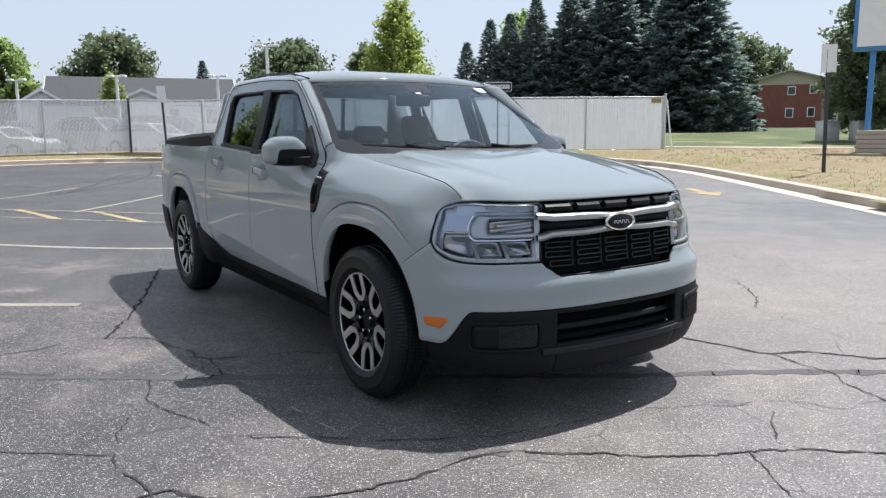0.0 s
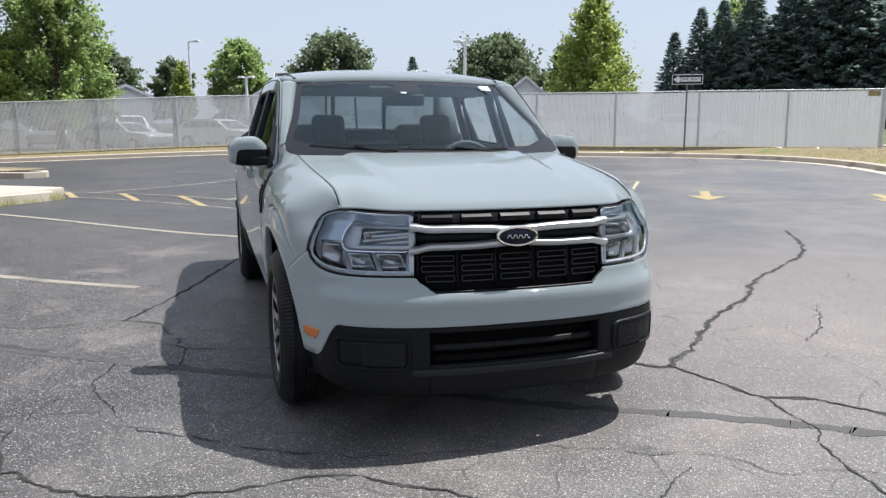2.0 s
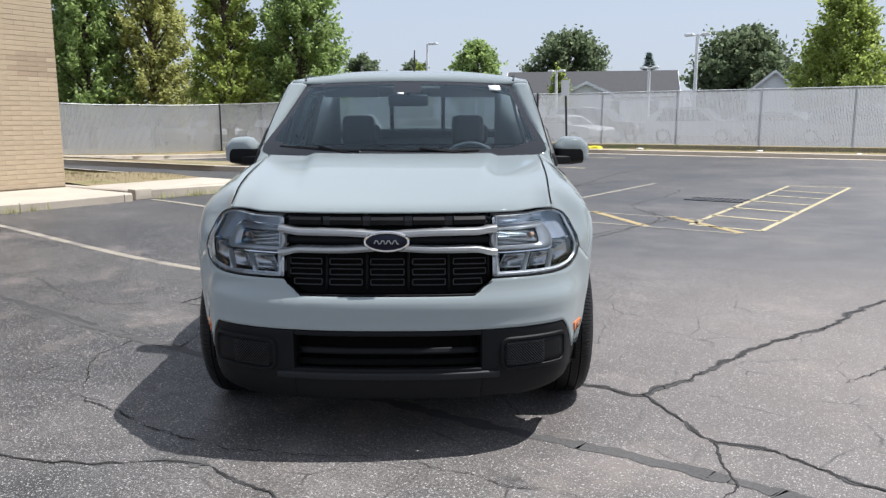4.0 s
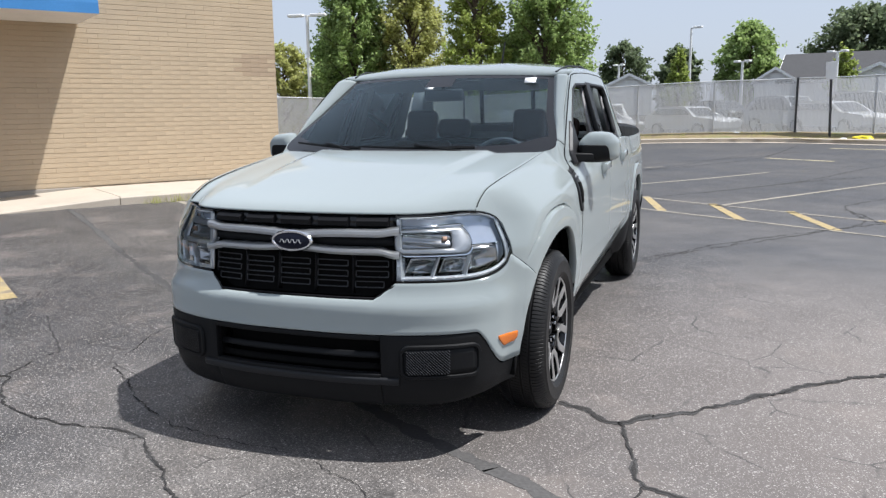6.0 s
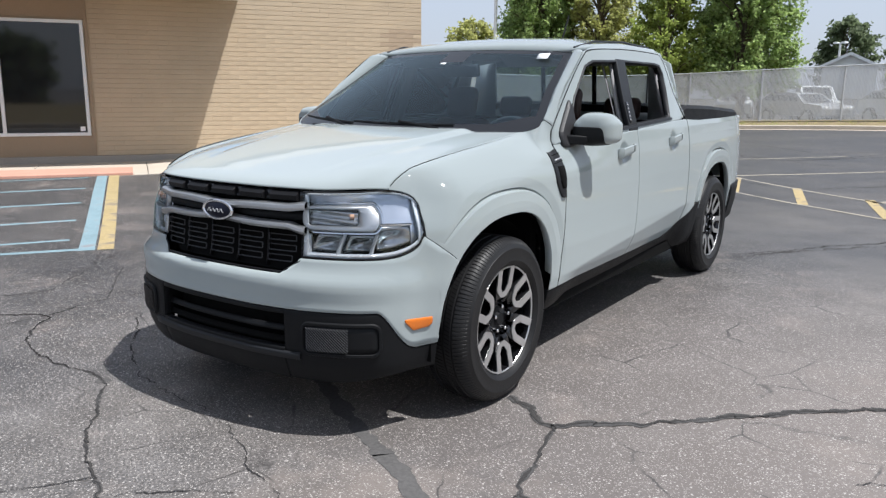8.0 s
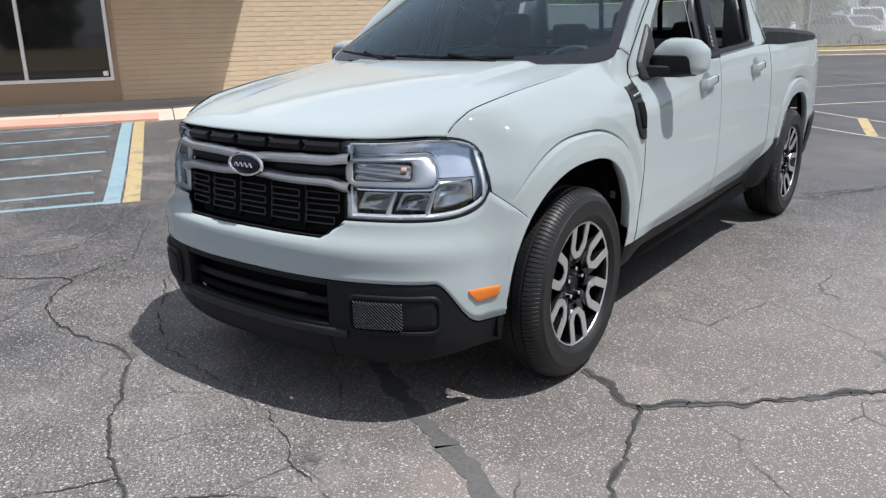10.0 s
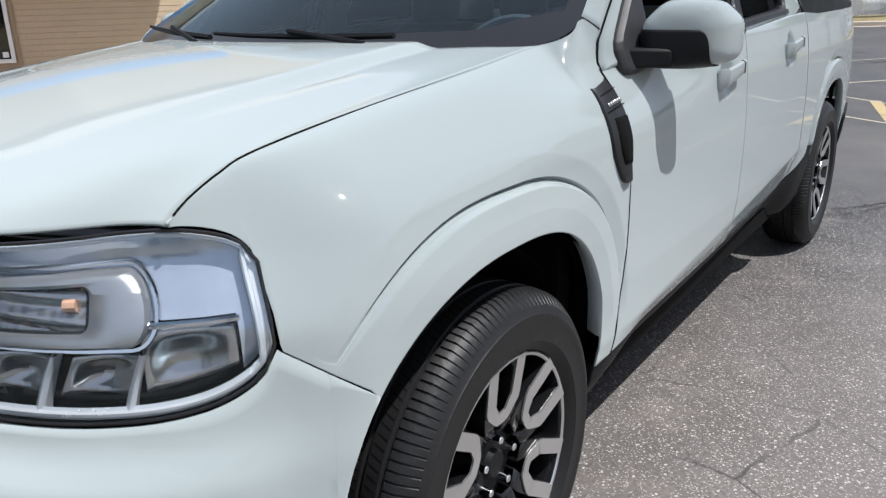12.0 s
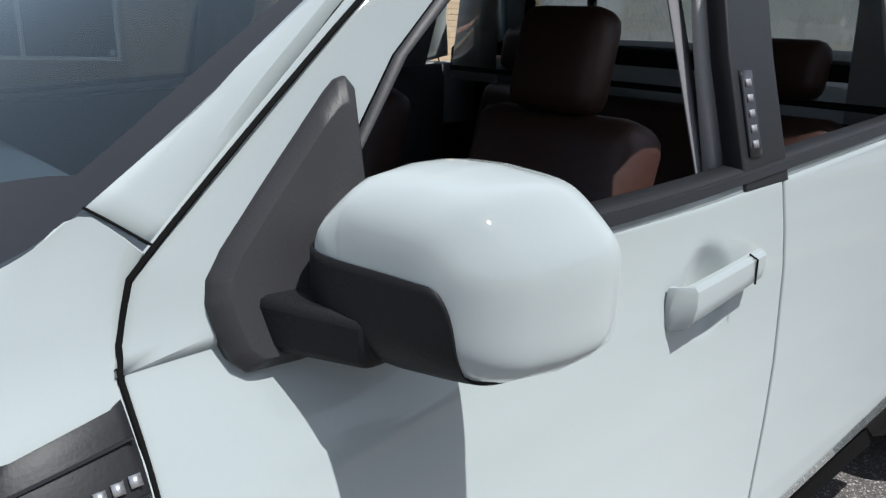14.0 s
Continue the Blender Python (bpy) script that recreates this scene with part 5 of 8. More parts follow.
def spruce(a, b, height, width, seed, label="dense blue-green spruce tree"):
    rnd = random.Random(seed)
    rng = np.random.default_rng(seed)
    t = thing("spruce", label, "tree", "spruces", m=LOT @ pose(a, b, ground_z(a, b), 0, 0, rnd.uniform(0, 360)))
    bm = bmesh.new()
    tube(bm, [(0, 0, -0.3), (0, 0, height * 0.5), (0, 0, height)], [height * 0.02, height * 0.012, 0.02], 7)
    C, U, W = [], [], []
    z = height * 0.025
    while z < height * 0.99:
        k = z / height
        reach = width / 2 * ((1 - k) ** 0.8 * min(1.0, 0.8 + 3 * k)) + 0.1
        n = max(6, int(4.2 * reach + 7))
        for i in range(n):
            ang = 6.283 * i / n + rnd.uniform(-0.35, 0.35) + z * 3
            ln = reach * rnd.uniform(0.78, 1.16)
            d = np.array((math.cos(ang), math.sin(ang), 0.0))
            side = np.array((-d[1], d[0], 0.0))
            m = max(8, int(ln * 16))
            f = np.sqrt(rng.random(m)) * 0.98 + 0.04
            sg = rng.uniform(-1, 1, m)
            spread_w = 0.30 * ln * (1.12 - f) + 0.07
            c = d[None] * (ln * f)[:, None] + side[None] * (sg * spread_w)[:, None]
            c[:, 2] += z - (0.34 * f - 0.20 * f ** 3) * ln * (1 - k) - 0.10 * np.abs(sg) * spread_w + rng.normal(0, 0.05, m)
            u = unit(d[None] * 0.8 + side[None] * (sg * 0.9)[:, None] + rng.normal(0, 0.22, (m, 3)))
            w = unit(np.cross(u, np.array((0, 0, 1.0))[None] + rng.normal(0, 0.45, (m, 3))))
            s = (0.20 + 0.05 * min(2.5, ln)) * rng.uniform(0.6, 1.2, m)[:, None]
            C.append(c)
            U.append(u * s)
            W.append(w * s * 0.34)
        z += 0.15 + 0.16 * (1 - k)
    part("trunk", bm, M_BARK, t)
    leaf_mesh("crown", np.concatenate(C), np.concatenate(U), np.concatenate(W), M_SPRUCE, t)


# the bright maple and the row behind the fence
broad_tree(-3.25, 41, 7.7, 5.6, M_LEAF_BRIGHT, 3, "bright green young maple behind the fence", 0.18, "egg", 100, 230, 0.105)
broad_tree(-34.3, 23.4, 11.5, 5.8, M_LEAF_TAN, 5, "maple with yellowing leaves behind the fence", 0.1, "egg", 120, 260, 0.105)
broad_tree(-28.6, 23.6, 10.6, 4.6, M_LEAF_BRIGHT, 7, "slim light green maple behind the fence", 0.1, "egg", 110, 220, 0.105)
broad_tree(-26.6, 26.6, 11.6, 6.0, M_LEAF_GREEN, 8, "dense green maple behind the fence", 0.1, "egg", 150, 330, 0.105)
broad_tree(-36.5, 21.0, 10.6, 6.4, M_LEAF_GREEN, 25, "dense green maple beside the building", 0.1, "egg", 120, 330, 0.115)
broad_tree(-40.5, 21.8, 6.8, 4.8, M_LEAF_GREEN, 9, "green tree behind the fence", 0.1, "egg", 70, 160, 0.13)
broad_tree(-44, 20.0, 6.2, 4.8, M_LEAF_TAN, 10, "olive green tree behind the fence", 0.1, "round", 70, 160, 0.13)
broad_tree(-33.6, 74.2, 10.0, 10.5, M_LEAF_DARK, 11, "wide dark green tree behind the houses", 0.15, "round", 90, 190, 0.24)
broad_tree(-16.8, 79, 9.6, 11.5, M_LEAF_DARK, 12, "broad dark green tree behind the houses", 0.1, "round", 110, 190, 0.26)
broad_tree(-8.0, 72, 8.4, 6.4, M_LEAF_DARK, 13, "dark green tree behind the fence", 0.1, "round", 70, 170, 0.23)
broad_tree(-42.2, 69.5, 9.0, 7.2, M_LEAF_GREEN, 14, "round green tree behind the houses", 0.1, "round", 70, 170, 0.23)
broad_tree(-47.9, 65.8, 7.0, 5.0, M_LEAF_DARK, 15, "small green tree in the distance", 0.1, "round", 50, 140, 0.22)
broad_tree(-52, 62, 7.6, 6.0, M_LEAF_DARK, 16, "dark green tree in the distance", 0.1, "round", 50, 140, 0.22)
broad_tree(-44, 46, 4.4, 2.8, M_LEAF_BRIGHT, 17, "small light green tree in the car lot", 0.15, "egg", 40, 120, 0.13)
broad_tree(-36, 50, 4.9, 3.0, M_LEAF_BRIGHT, 18, "small light green tree in the car lot", 0.15, "egg", 40, 120, 0.13)
broad_tree(-27, 58, 4.7, 3.0, M_LEAF_BRIGHT, 19, "small light green tree in the car lot", 0.15, "egg", 40, 120, 0.14)
broad_tree(-60, 55, 9.0, 8.5, M_LEAF_GREEN, 22, "green tree in the distance", 0.1, "round", 60, 150, 0.24)
broad_tree(21.5, 36, 9.5, 5.6, M_LEAF_DARK, 20, "leafy green tree on the lawn", 0.12, "round", 110, 220, 0.14)
broad_tree(33, 85, 10.5, 12, M_LEAF_DARK, 21, "dark green tree behind the apartments", 0.1, "round", 80, 170, 0.27)
broad_tree(22, 92, 9.5, 10, M_LEAF_DARK, 23, "dark green tree behind the apartments", 0.1, "round", 70, 160, 0.27)
broad_tree(5.8, 63, 10.2, 6, M_LEAF_GREEN, 24, "green tree among the spruces", 0.1, "round", 70, 160, 0.2)
# unseen row, added to block low sky; the shop's windows mirror part of it
for k, (a, b, h, w) in enumerate([(44, 2, 2.8, 5), (47, -9.5, 5.6, 7), (43, -17, 5.4, 8), (46, -28, 7.5, 9), (45, 13, 5.4, 8), (48, 24, 7.5, 9)]):
    broad_tree(a, b, h, w, M_LEAF_DARK, 60 + k, "unseen dark green tree added beyond the drive", 0.06, "round", 70, 150, 0.3)
for i, (a, b, h, w) in enumerate([(17.1, 53.4, 13.8, 10.5), (12.0, 55.5, 12.8, 8.5), (8.9, 56.2, 10.8, 6.6), (6.3, 56.0, 10.2, 5.4), (4.4, 56.6, 9.0, 4.6), (2.9, 57.2, 8.7, 4.2), (1.1, 57.6, 7.0, 3.6), (14.5, 58.5, 13.4, 8.6), (10.3, 60, 12.0, 7.6)]):
    spruce(a, b, h, w, 30 + i)
spruce(-23.5, 70, 6.8, 3.2, 50, "small dark spruce behind the fence")


# ---- the pickup truck: x across (its left is +), y towards its tail, front axle at y = 0 ----
M_PAINT = surface("pale_blue_grey_paint", (0.350, 0.390, 0.390), 0.6, spec=0.0, vary=0.012, scale=2, fine=300, bump=0.0, coat=1.0, rough_vary=0.03)
M_PAINT.node_tree.nodes["Principled BSDF"].inputs["Diffuse Roughness"].default_value = 1.0
M_PLASTIC = surface("black_textured_plastic", (0.0065, 0.007, 0.008), 0.55, spec=0.18, vary=0.15, scale=6, fine=400, bump=0.25, dist=0.002)
M_RIB = surface("grey_ribbed_plastic", (0.020, 0.021, 0.024), 0.4, spec=0.45, vary=0.1, scale=6, fine=300, bump=0.05, dist=0.002)
M_SAIL = surface("grained_dark_grey_plastic", (0.022, 0.022, 0.024), 0.48, spec=0.28, vary=0.12, scale=6, fine=500, bump=0.2, dist=0.001)
M_TRIM = surface("charcoal_window_trim", (0.012, 0.013, 0.015), 0.5, spec=0.3, vary=0.1, scale=6, fine=300, bump=0.1, dist=0.002)
M_GLOSSBLACK = surface("gloss_black", (0.008, 0.008, 0.009), 0.12, vary=0.1, scale=6, fine=60, bump=0.0)
M_BLOCK = surface("satin_black_grille", (0.008, 0.008, 0.009), 0.45, spec=0.15, vary=0.1, scale=6, fine=200, bump=0.05, dist=0.001)
M_DEEP = surface("deep_black_liner", (0.004, 0.004, 0.004), 0.9, spec=0.1, vary=0.2, scale=5, fine=40, bump=0.1)
M_SATIN = surface("satin_silver", (0.46, 0.47, 0.48), 0.33, metal=0.85, vary=0.05, scale=6, fine=80, bump=0.02)
M_CHROME = surface("chrome", (0.80, 0.81, 0.83), 0.08, metal=1.0, vary=0.02, scale=6, fine=60, bump=0.0, rough_vary=0.02)
M_MACHINED = surface("machined_alloy", (0.62, 0.62, 0.62), 0.32, metal=0.9, vary=0.04, scale=8, fine=300, bump=0.05, dist=0.001)
M_TYRE = surface("tyre_rubber", (0.0085, 0.0085, 0.009), 0.50, spec=0.32, vary=0.25, scale=5, fine=120, bump=0.25, dist=0.003)
M_AMBER = surface("amber_lens", (0.62, 0.15, 0.006), 0.15, vary=0.08, scale=20, fine=120, bump=0.2, dist=0.002, coat=0.6)
M_RED = surface("red_lens", (0.40, 0.012, 0.012), 0.15, vary=0.08, scale=20, fine=120, bump=0.1, coat=0.6)
M_BADGE = surface("dark_blue_badge", (0.007, 0.008, 0.018), 0.35, spec=0.15, vary=0.05, scale=20, fine=120, bump=0.0, coat=0.1)
M_SEAT = surface("dark_brown_leather", (0.045, 0.019, 0.014), 0.5, vary=0.15, scale=6, fine=60, bump=0.2, dist=0.004)
M_CABIN = surface("charcoal_cabin_plastic", (0.060, 0.068, 0.080), 0.6, vary=0.1, scale=5, fine=120, bump=0.1)
M_HEADLINER = surface("grey_cabin_trim", (0.34, 0.34, 0.345), 0.8, vary=0.08, scale=5, fine=120, bump=0.1)
M_BUTTON = surface("grey_button", (0.17, 0.17, 0.18), 0.5, vary=0.05, scale=30, fine=200, bump=0.0)
M_BELT = surface("grey_belt_webbing", (0.15, 0.15, 0.16), 0.8, vary=0.08, scale=5, fine=200, bump=0.1)
M_GLASS = glass("windscreen_glass", (0.70, 0.80, 0.84), 1.5)
M_TINT = glass("tinted_side_glass", (0.16, 0.18, 0.18), 1.6)
M_REARGLASS = glass("tinted_rear_glass", (0.42, 0.47, 0.48), 1.5)
M_LENS = glass("clear_lamp_lens", (0.93, 0.95, 0.97), 1.45)
M_LAMPSILVER = surface("lamp_silver", (0.60, 0.62, 0.65), 0.25, metal=0.45, vary=0.05, scale=12, fine=60, bump=0.02)
M_PILL = surface("bright_satin_silver", (0.40, 0.405, 0.42), 0.32, metal=0.8, vary=0.04, scale=12, fine=60, bump=0.02)
M_GUIDE = surface("pale_light_guide", (0.42, 0.46, 0.54), 0.16, metal=0.5, spec=0.6, vary=0.04, scale=12, fine=60, bump=0.0, coat=0.6)
M_SMOKED = surface("smoked_reflector", (0.42, 0.42, 0.43), 0.2, metal=0.9, vary=0.1, scale=40, fine=120, bump=0.1, dist=0.002)
M_FLUTE = surface("fluted_reflector", (0.42, 0.42, 0.43), 0.2, metal=0.9, vary=0.1, scale=40, fine=120, bump=0.05, dist=0.002)
M_AMBERDIM = surface("pale_amber_glass", (0.50, 0.30, 0.20), 0.15, vary=0.1, scale=30, fine=120, bump=0.0)
M_STICKER = surface("white_sticker", (0.75, 0.76, 0.76), 0.6, vary=0.05, scale=30, fine=200, bump=0.0)

TRUCK = thing("pickup_truck", "pale blue-grey crew-cab pickup truck parked on cracked asphalt", "truck")

OUTLINE = [(0, -0.838), (0.2, -0.832), (0.37, -0.809), (0.5, -0.775), (0.62, -0.722), (0.705, -0.658), (0.765, -0.58), (0.809, -0.488), (0.861, -0.385),
           (0.893, -0.25), (0.906, -0.1), (0.908, 0.1), (0.902, 0.4), (0.909, 0.9), (0.914, 1.5), (0.914, 2.3), (0.91, 3.1), (0.893, 3.5), (0.866, 3.78), (0.825, 3.96), (0.73, 4.06), (0.5, 4.11), (0, 4.13)]
PLAN = np.array([tuple(p) for p in spline(OUTLINE, 900)])
PLAN_S = np.concatenate([[0], np.cumsum(np.linalg.norm(np.diff(PLAN, axis=0), axis=1))])
PLAN_N = np.gradient(PLAN, axis=0)
PLAN_N = np.stack([PLAN_N[:, 1], -PLAN_N[:, 0]], 1)
PLAN_N /= np.linalg.norm(PLAN_N, axis=1)[:, None]
FRONT_HALF = PLAN[:, 1] < 1.5


def qx(x):
    """Place along the outline of a point of the nose, from its x."""
    return math.copysign(float(np.interp(abs(x), PLAN[FRONT_HALF, 0], PLAN_S[FRONT_HALF])), x)


def qy(y):
    """Place along the outline of a point of the flank, from its y."""
    return float(np.interp(y, PLAN[:, 1], PLAN_S))


ARCH_H = 0.468
Y_SEAM = -0.351
Y_DOOR = 0.512


def arch_z(y, yc, grow=0.0):
    """Height of the wheel opening's edge at y; low outside it."""
    d = abs(y - yc) / (0.425 + grow)
    return 0.363 + (ARCH_H + grow) * (1 - d ** 2.5) ** 0.4 if d < 1 else -1.0


NOSE = [(0.18, 0.07), (0.24, 0.03), (0.30, 0.006), (0.36, 0.0), (0.50, 0.0), (0.545, 0.004), (0.60, 0.0), (0.628, 0.004), (0.645, 0.018), (0.66, 0.035), (0.69, 0.046), (0.75, 0.054), (0.95, 0.072), (1.0, 0.09)]
FLANK = [(0.22, 0.07), (0.32, 0.047), (0.40, 0.032), (0.46, 0.018), (0.60, 0.004), (0.75, 0.0), (0.85, 0.0), (0.93, 0.004), (1.0, 0.008), (1.06, 0.016), (1.12, 0.027), (1.17, 0.042), (1.25, 0.07)]
Q_NOSE, Q_FLANK = qx(0.66), qy(-0.36)


def inset(q, z):
    w = smooth(Q_NOSE, Q_FLANK, q)
    y = float(np.interp(q, PLAN_S, PLAN[:, 1]))
    v = lerp_table(NOSE, z) * (1 - w) + lerp_table(FLANK, z) * w
    if w > 0.2 and 0.5 < y < 2.5:
        crease = 0.45 + (y - 0.5) * 0.085
        v += 0.28 * max(0, crease - z) * smooth(0.5, 0.8, y) * (1 - smooth(2.3, 2.5, y))
    x = float(np.interp(q, PLAN_S, PLAN[:, 0]))
    v += 0.052 * smooth(0.80, 0.965, z) * smooth(0.5, 0.72, x) * (1 - smooth(-0.52, -0.30, y))      # the lamp's upper corner sweeps back
    v += 0.012 * smooth(0.80, 0.94, z) * smooth(0.48, 0.1, y) * w
    v += 0.050 * smooth(0.93, 1.12, z) * smooth(1.25, 0.5, y) * w
    v += 0.022 * smooth(1.02, 1.118, z) * smooth(0.85, 0.54, y) * smooth(0.1, 0.45, y) * w
    for yc in (0.0, 3.076):
        r = (abs((y - yc) / 0.425) ** 2.5 + abs(max(0, z - 0.363) / ARCH_H) ** 2.5) ** 0.4
        if z < 0.363:
            r = max(r, abs(y - yc) / 0.425)
        sd = (r - 1.2035) * 0.43              # beyond the groove (+) or on the flare (-)
        over = smooth(-0.0005, 0.0005, sd)
        f = over * 0.009 * min(1, max(0, (0.048 - sd) / 0.045)) + (1 - over) * (0.006 * min(1, max(0, (1.10 - r) / 0.1)) - 0.005)
        f += 0.013 * (1 - smooth(0.0015, 0.0075, abs(sd)))
        v += f * w * smooth(0.42, 0.6, z) * (smooth(-0.46, -0.24, y) if yc == 0 else 1)
    return v


def skin(q, z, off=0.0):
    """A point of the body's skin; off: proud of it (+) or sunk in it (-)."""
    k, s = (1, q) if q >= 0 else (-1, -q)
    x, y = (float(np.interp(s, PLAN_S, PLAN[:, j])) for j in (0, 1))
    nx, ny = (float(np.interp(s, PLAN_S, PLAN_N[:, j])) for j in (0, 1))
    i = off - inset(s, z)
    return Vector((k * (x + nx * i), y + ny * i, z))


def spread(a, b, n):
    return [a + (b - a) * i / n for i in range(n + 1)]


def patch(bm, qs, lo, hi, nz, off=0.0, mi=0):
    rows = []
    for q in qs:
        z0, z1 = lo(q) if callable(lo) else lo, hi(q) if callable(hi) else hi
        rows.append([skin(q, z0 + (z1 - z0) * i / nz, off(q, z0 + (z1 - z0) * i / nz) if callable(off) else off) for i in range(nz + 1)])
    sheet(bm, rows, flip=True, mi=mi)


def flipped(bm):
    b2 = bm.copy()
    b2.transform(Matrix.Diagonal((-1, 1, 1, 1)))
    bmesh.ops.reverse_faces(b2, faces=b2.faces)
    return b2


def both(name, bm, material, parent=TRUCK, label="", **kw):
    """A part of the truck's left and the same on its right."""
    r = part(name, flipped(bm), material, parent if not isinstance(parent, tuple) else parent[1], label, **kw)
    l = part(name, bm, material, parent if not isinstance(parent, tuple) else parent[0], label, **kw)
    return l, r


def y_of(q):
    return float(np.interp(abs(q), PLAN_S, PLAN[:, 1]))


def x_of(q):
    return float(np.interp(abs(q), PLAN_S, PLAN[:, 0]))


GAP = 0.0035


def arch_levels(y, yc, z0, z1):
    """Heights of a column of the skin, close together where it crosses the groove over a wheel."""
    v = 1.2035 ** 2.5 - (abs(y - yc) / 0.425) ** 2.5
    zg = 0.363 + ARCH_H * v ** 0.4 if v > 0 else 0
    zg = min(max(zg, z0 + 0.012), z1 - 0.03) if z1 - z0 > 0.05 else (z0 + z1) / 2
    e = min(0.005, (zg - z0) / 2, (z1 - zg) / 2)
    return [z0 + (zg - e - z0) * k / 40 for k in range(40)] + [zg - e + 2 * e * k / 10 for k in range(10)] + [zg + e + (z1 - zg - e) * (1 - (1 - k / 90) ** 2) for k in range(91)]

# ---- nose ----
LAMP_OUT, LAMP_IN = qy(-0.484), qx(0.43)


def lamp_top(q):
    k = max(0.0, (abs(q) - qx(0.66)) / (LAMP_OUT - qx(0.66)))
    return 0.961 + 0.004 * min(1, k * 2) - 0.10 * (1 - (1 - min(1, k) ** 4.5) ** (1 / 4.5))


def lamp_low(q):
    k = max(0.0, (abs(q) - qx(0.62)) / (LAMP_OUT - qx(0.62)))
    return 0.711 + 0.125 * (1 - (1 - min(1, k) ** 3.2) ** (1 / 3.2))


def bumper_top(q):
    a = abs(q)
    x, y = x_of(q), y_of(q)
    if x < 0.345:
        return 0.648
    if x < 0.425:
        return 0.648 + 0.054 * (x - 0.345) / 0.08
    if a < LAMP_OUT:
        return lamp_low(q) - GAP
    return 0.793 - 0.108 * (y + 0.484) / 0.133


def paint_low(q):
    x, y = x_of(q), y_of(q)
    z = 0.518 - 0.158 * smooth(0.705, 0.80, x)
    return max(z, arch_z(y, 0))


bm = bmesh.new()
half = spread(0, qx(0.345), 10)[:-1] + spread(qx(0.345), qx(0.425), 4)[:-1] + spread(qx(0.425), LAMP_OUT, 34)[:-1] + spread(LAMP_OUT, qy(-0.4265), 5)[:-1] + [qy(-0.425 + 0.074 * (k / 24) ** 3) for k in range(25)]
patch(bm, [-q for q in half[:0:-1]] + half, paint_low, bumper_top, 14)
part("front_bumper", bm, M_PAINT, TRUCK, "painted bumper cover", thick=0.006)

# black lower bumper with its intake opening
bm = bmesh.new()
Q_EDGE = qy(-0.4255)


def chin(q):
    return 0.225 + 0.035 * smooth(0.55, 0.8, x_of(q))


side_q = spread(qx(0.37), qx(0.70), 12)[:-1] + spread(qx(0.70), Q_EDGE, 16)
mid_q = spread(qx(-0.37), qx(0.37), 18)
patch(bm, mid_q, 0.494, lambda q: paint_low(q) - GAP, 3, -0.004)
patch(bm, mid_q, chin, 0.362, 8, 0.0)
for s in (1, -1):
    qs = [s * q for q in side_q]
    patch(bm, qs if s > 0 else qs[::-1], chin, lambda q: paint_low(q) - GAP, 14, -0.003)
lower = part("lower_bumper", bm, M_PLASTIC, TRUCK, "black plastic lower bumper", thick=0.03, bevel=0.004)
bm = bmesh.new()
patch(bm, spread(qx(-0.44), qx(0.44), 16), 0.32, 0.345, 2, 0.008)
patch(bm, spread(qx(-0.44), qx(0.44), 16), 0.345, 0.352, 1, lambda q, z: 0.008 if z < 0.348 else -0.01)
part("lip", bm, M_TRIM, lower, "dark grey lip", thick=0.01, bevel=0.003)
bm = bmesh.new()
patch(bm, mid_q, 0.34, 0.52, 2, -0.09)
part("intake_back", bm, M_DEEP, lower)
for z0 in (0.418, 0.372):
    bm = bmesh.new()
    patch(bm, mid_q, z0, z0 + 0.022, 3, lambda q, z: -0.03 - 0.5 * (z - z0))
    part("intake_slat", bm, M_PLASTIC if z0 > 0.4 else M_DEEP, lower, thick=0.012)
bm = bmesh.new()
sheet(bm, [[skin(qx(0.37), z, d) for z in (0.36, 0.43, 0.496)] for d in (-0.004, -0.09)])
both("intake_cheek", bm, M_DEEP, lower, thick=0.004)


def rounded(x0, x1, z0, z1, r, n=5):
    """Corner points of a rounded rectangle, anticlockwise."""
    out = []
    for cx, cz, a0 in ((x1 - r, z1 - r, 0), (x0 + r, z1 - r, 90), (x0 + r, z0 + r, 180), (x1 - r, z0 + r, 270)):
        for i in range(n + 1):
            a = radians(a0 + 90 * i / n)
            out.append((cx + r * math.cos(a), cz + r * math.sin(a)))
    return out


def skin_tube(bm, pts, off, radius, closed=True, seg=6):
    """A round moulding on the skin along (q, z) points."""
    dense = []
    n = len(pts)
    for i in range(n if closed else n - 1):
        p, e = pts[i], pts[(i + 1) % n]
        m = max(1, int(math.hypot(e[0] - p[0], e[1] - p[1]) / 0.03))
        dense += [(p[0] + (e[0] - p[0]) * k / m, p[1] + (e[1] - p[1]) * k / m) for k in range(m)]
    if not closed:
        dense.append(pts[-1])
    P = [skin(q, z, off) for q, z in dense]
    rows = []
    N = len(P)
    for i in range(N):
        a, b = (P[i - 1], P[(i + 1) % N]) if closed else (P[max(0, i - 1)], P[min(N - 1, i + 1)])
        d = (b - a).normalized()
        nrm = (skin(dense[i][0], dense[i][1], off + 0.02) - P[i]).normalized()
        u = d.cross(nrm).normalized()
        rows.append([P[i] + radius * (math.cos(t) * u + math.sin(t) * nrm) for t in (6.2832 * k / seg for k in range(seg))])
    if closed:
        rows.append(rows[0])
    sheet(bm, rows, closed=True)
    bmesh.ops.remove_doubles(bm, verts=bm.verts, dist=1e-5)
    bmesh.ops.recalc_face_normals(bm, faces=bm.faces)


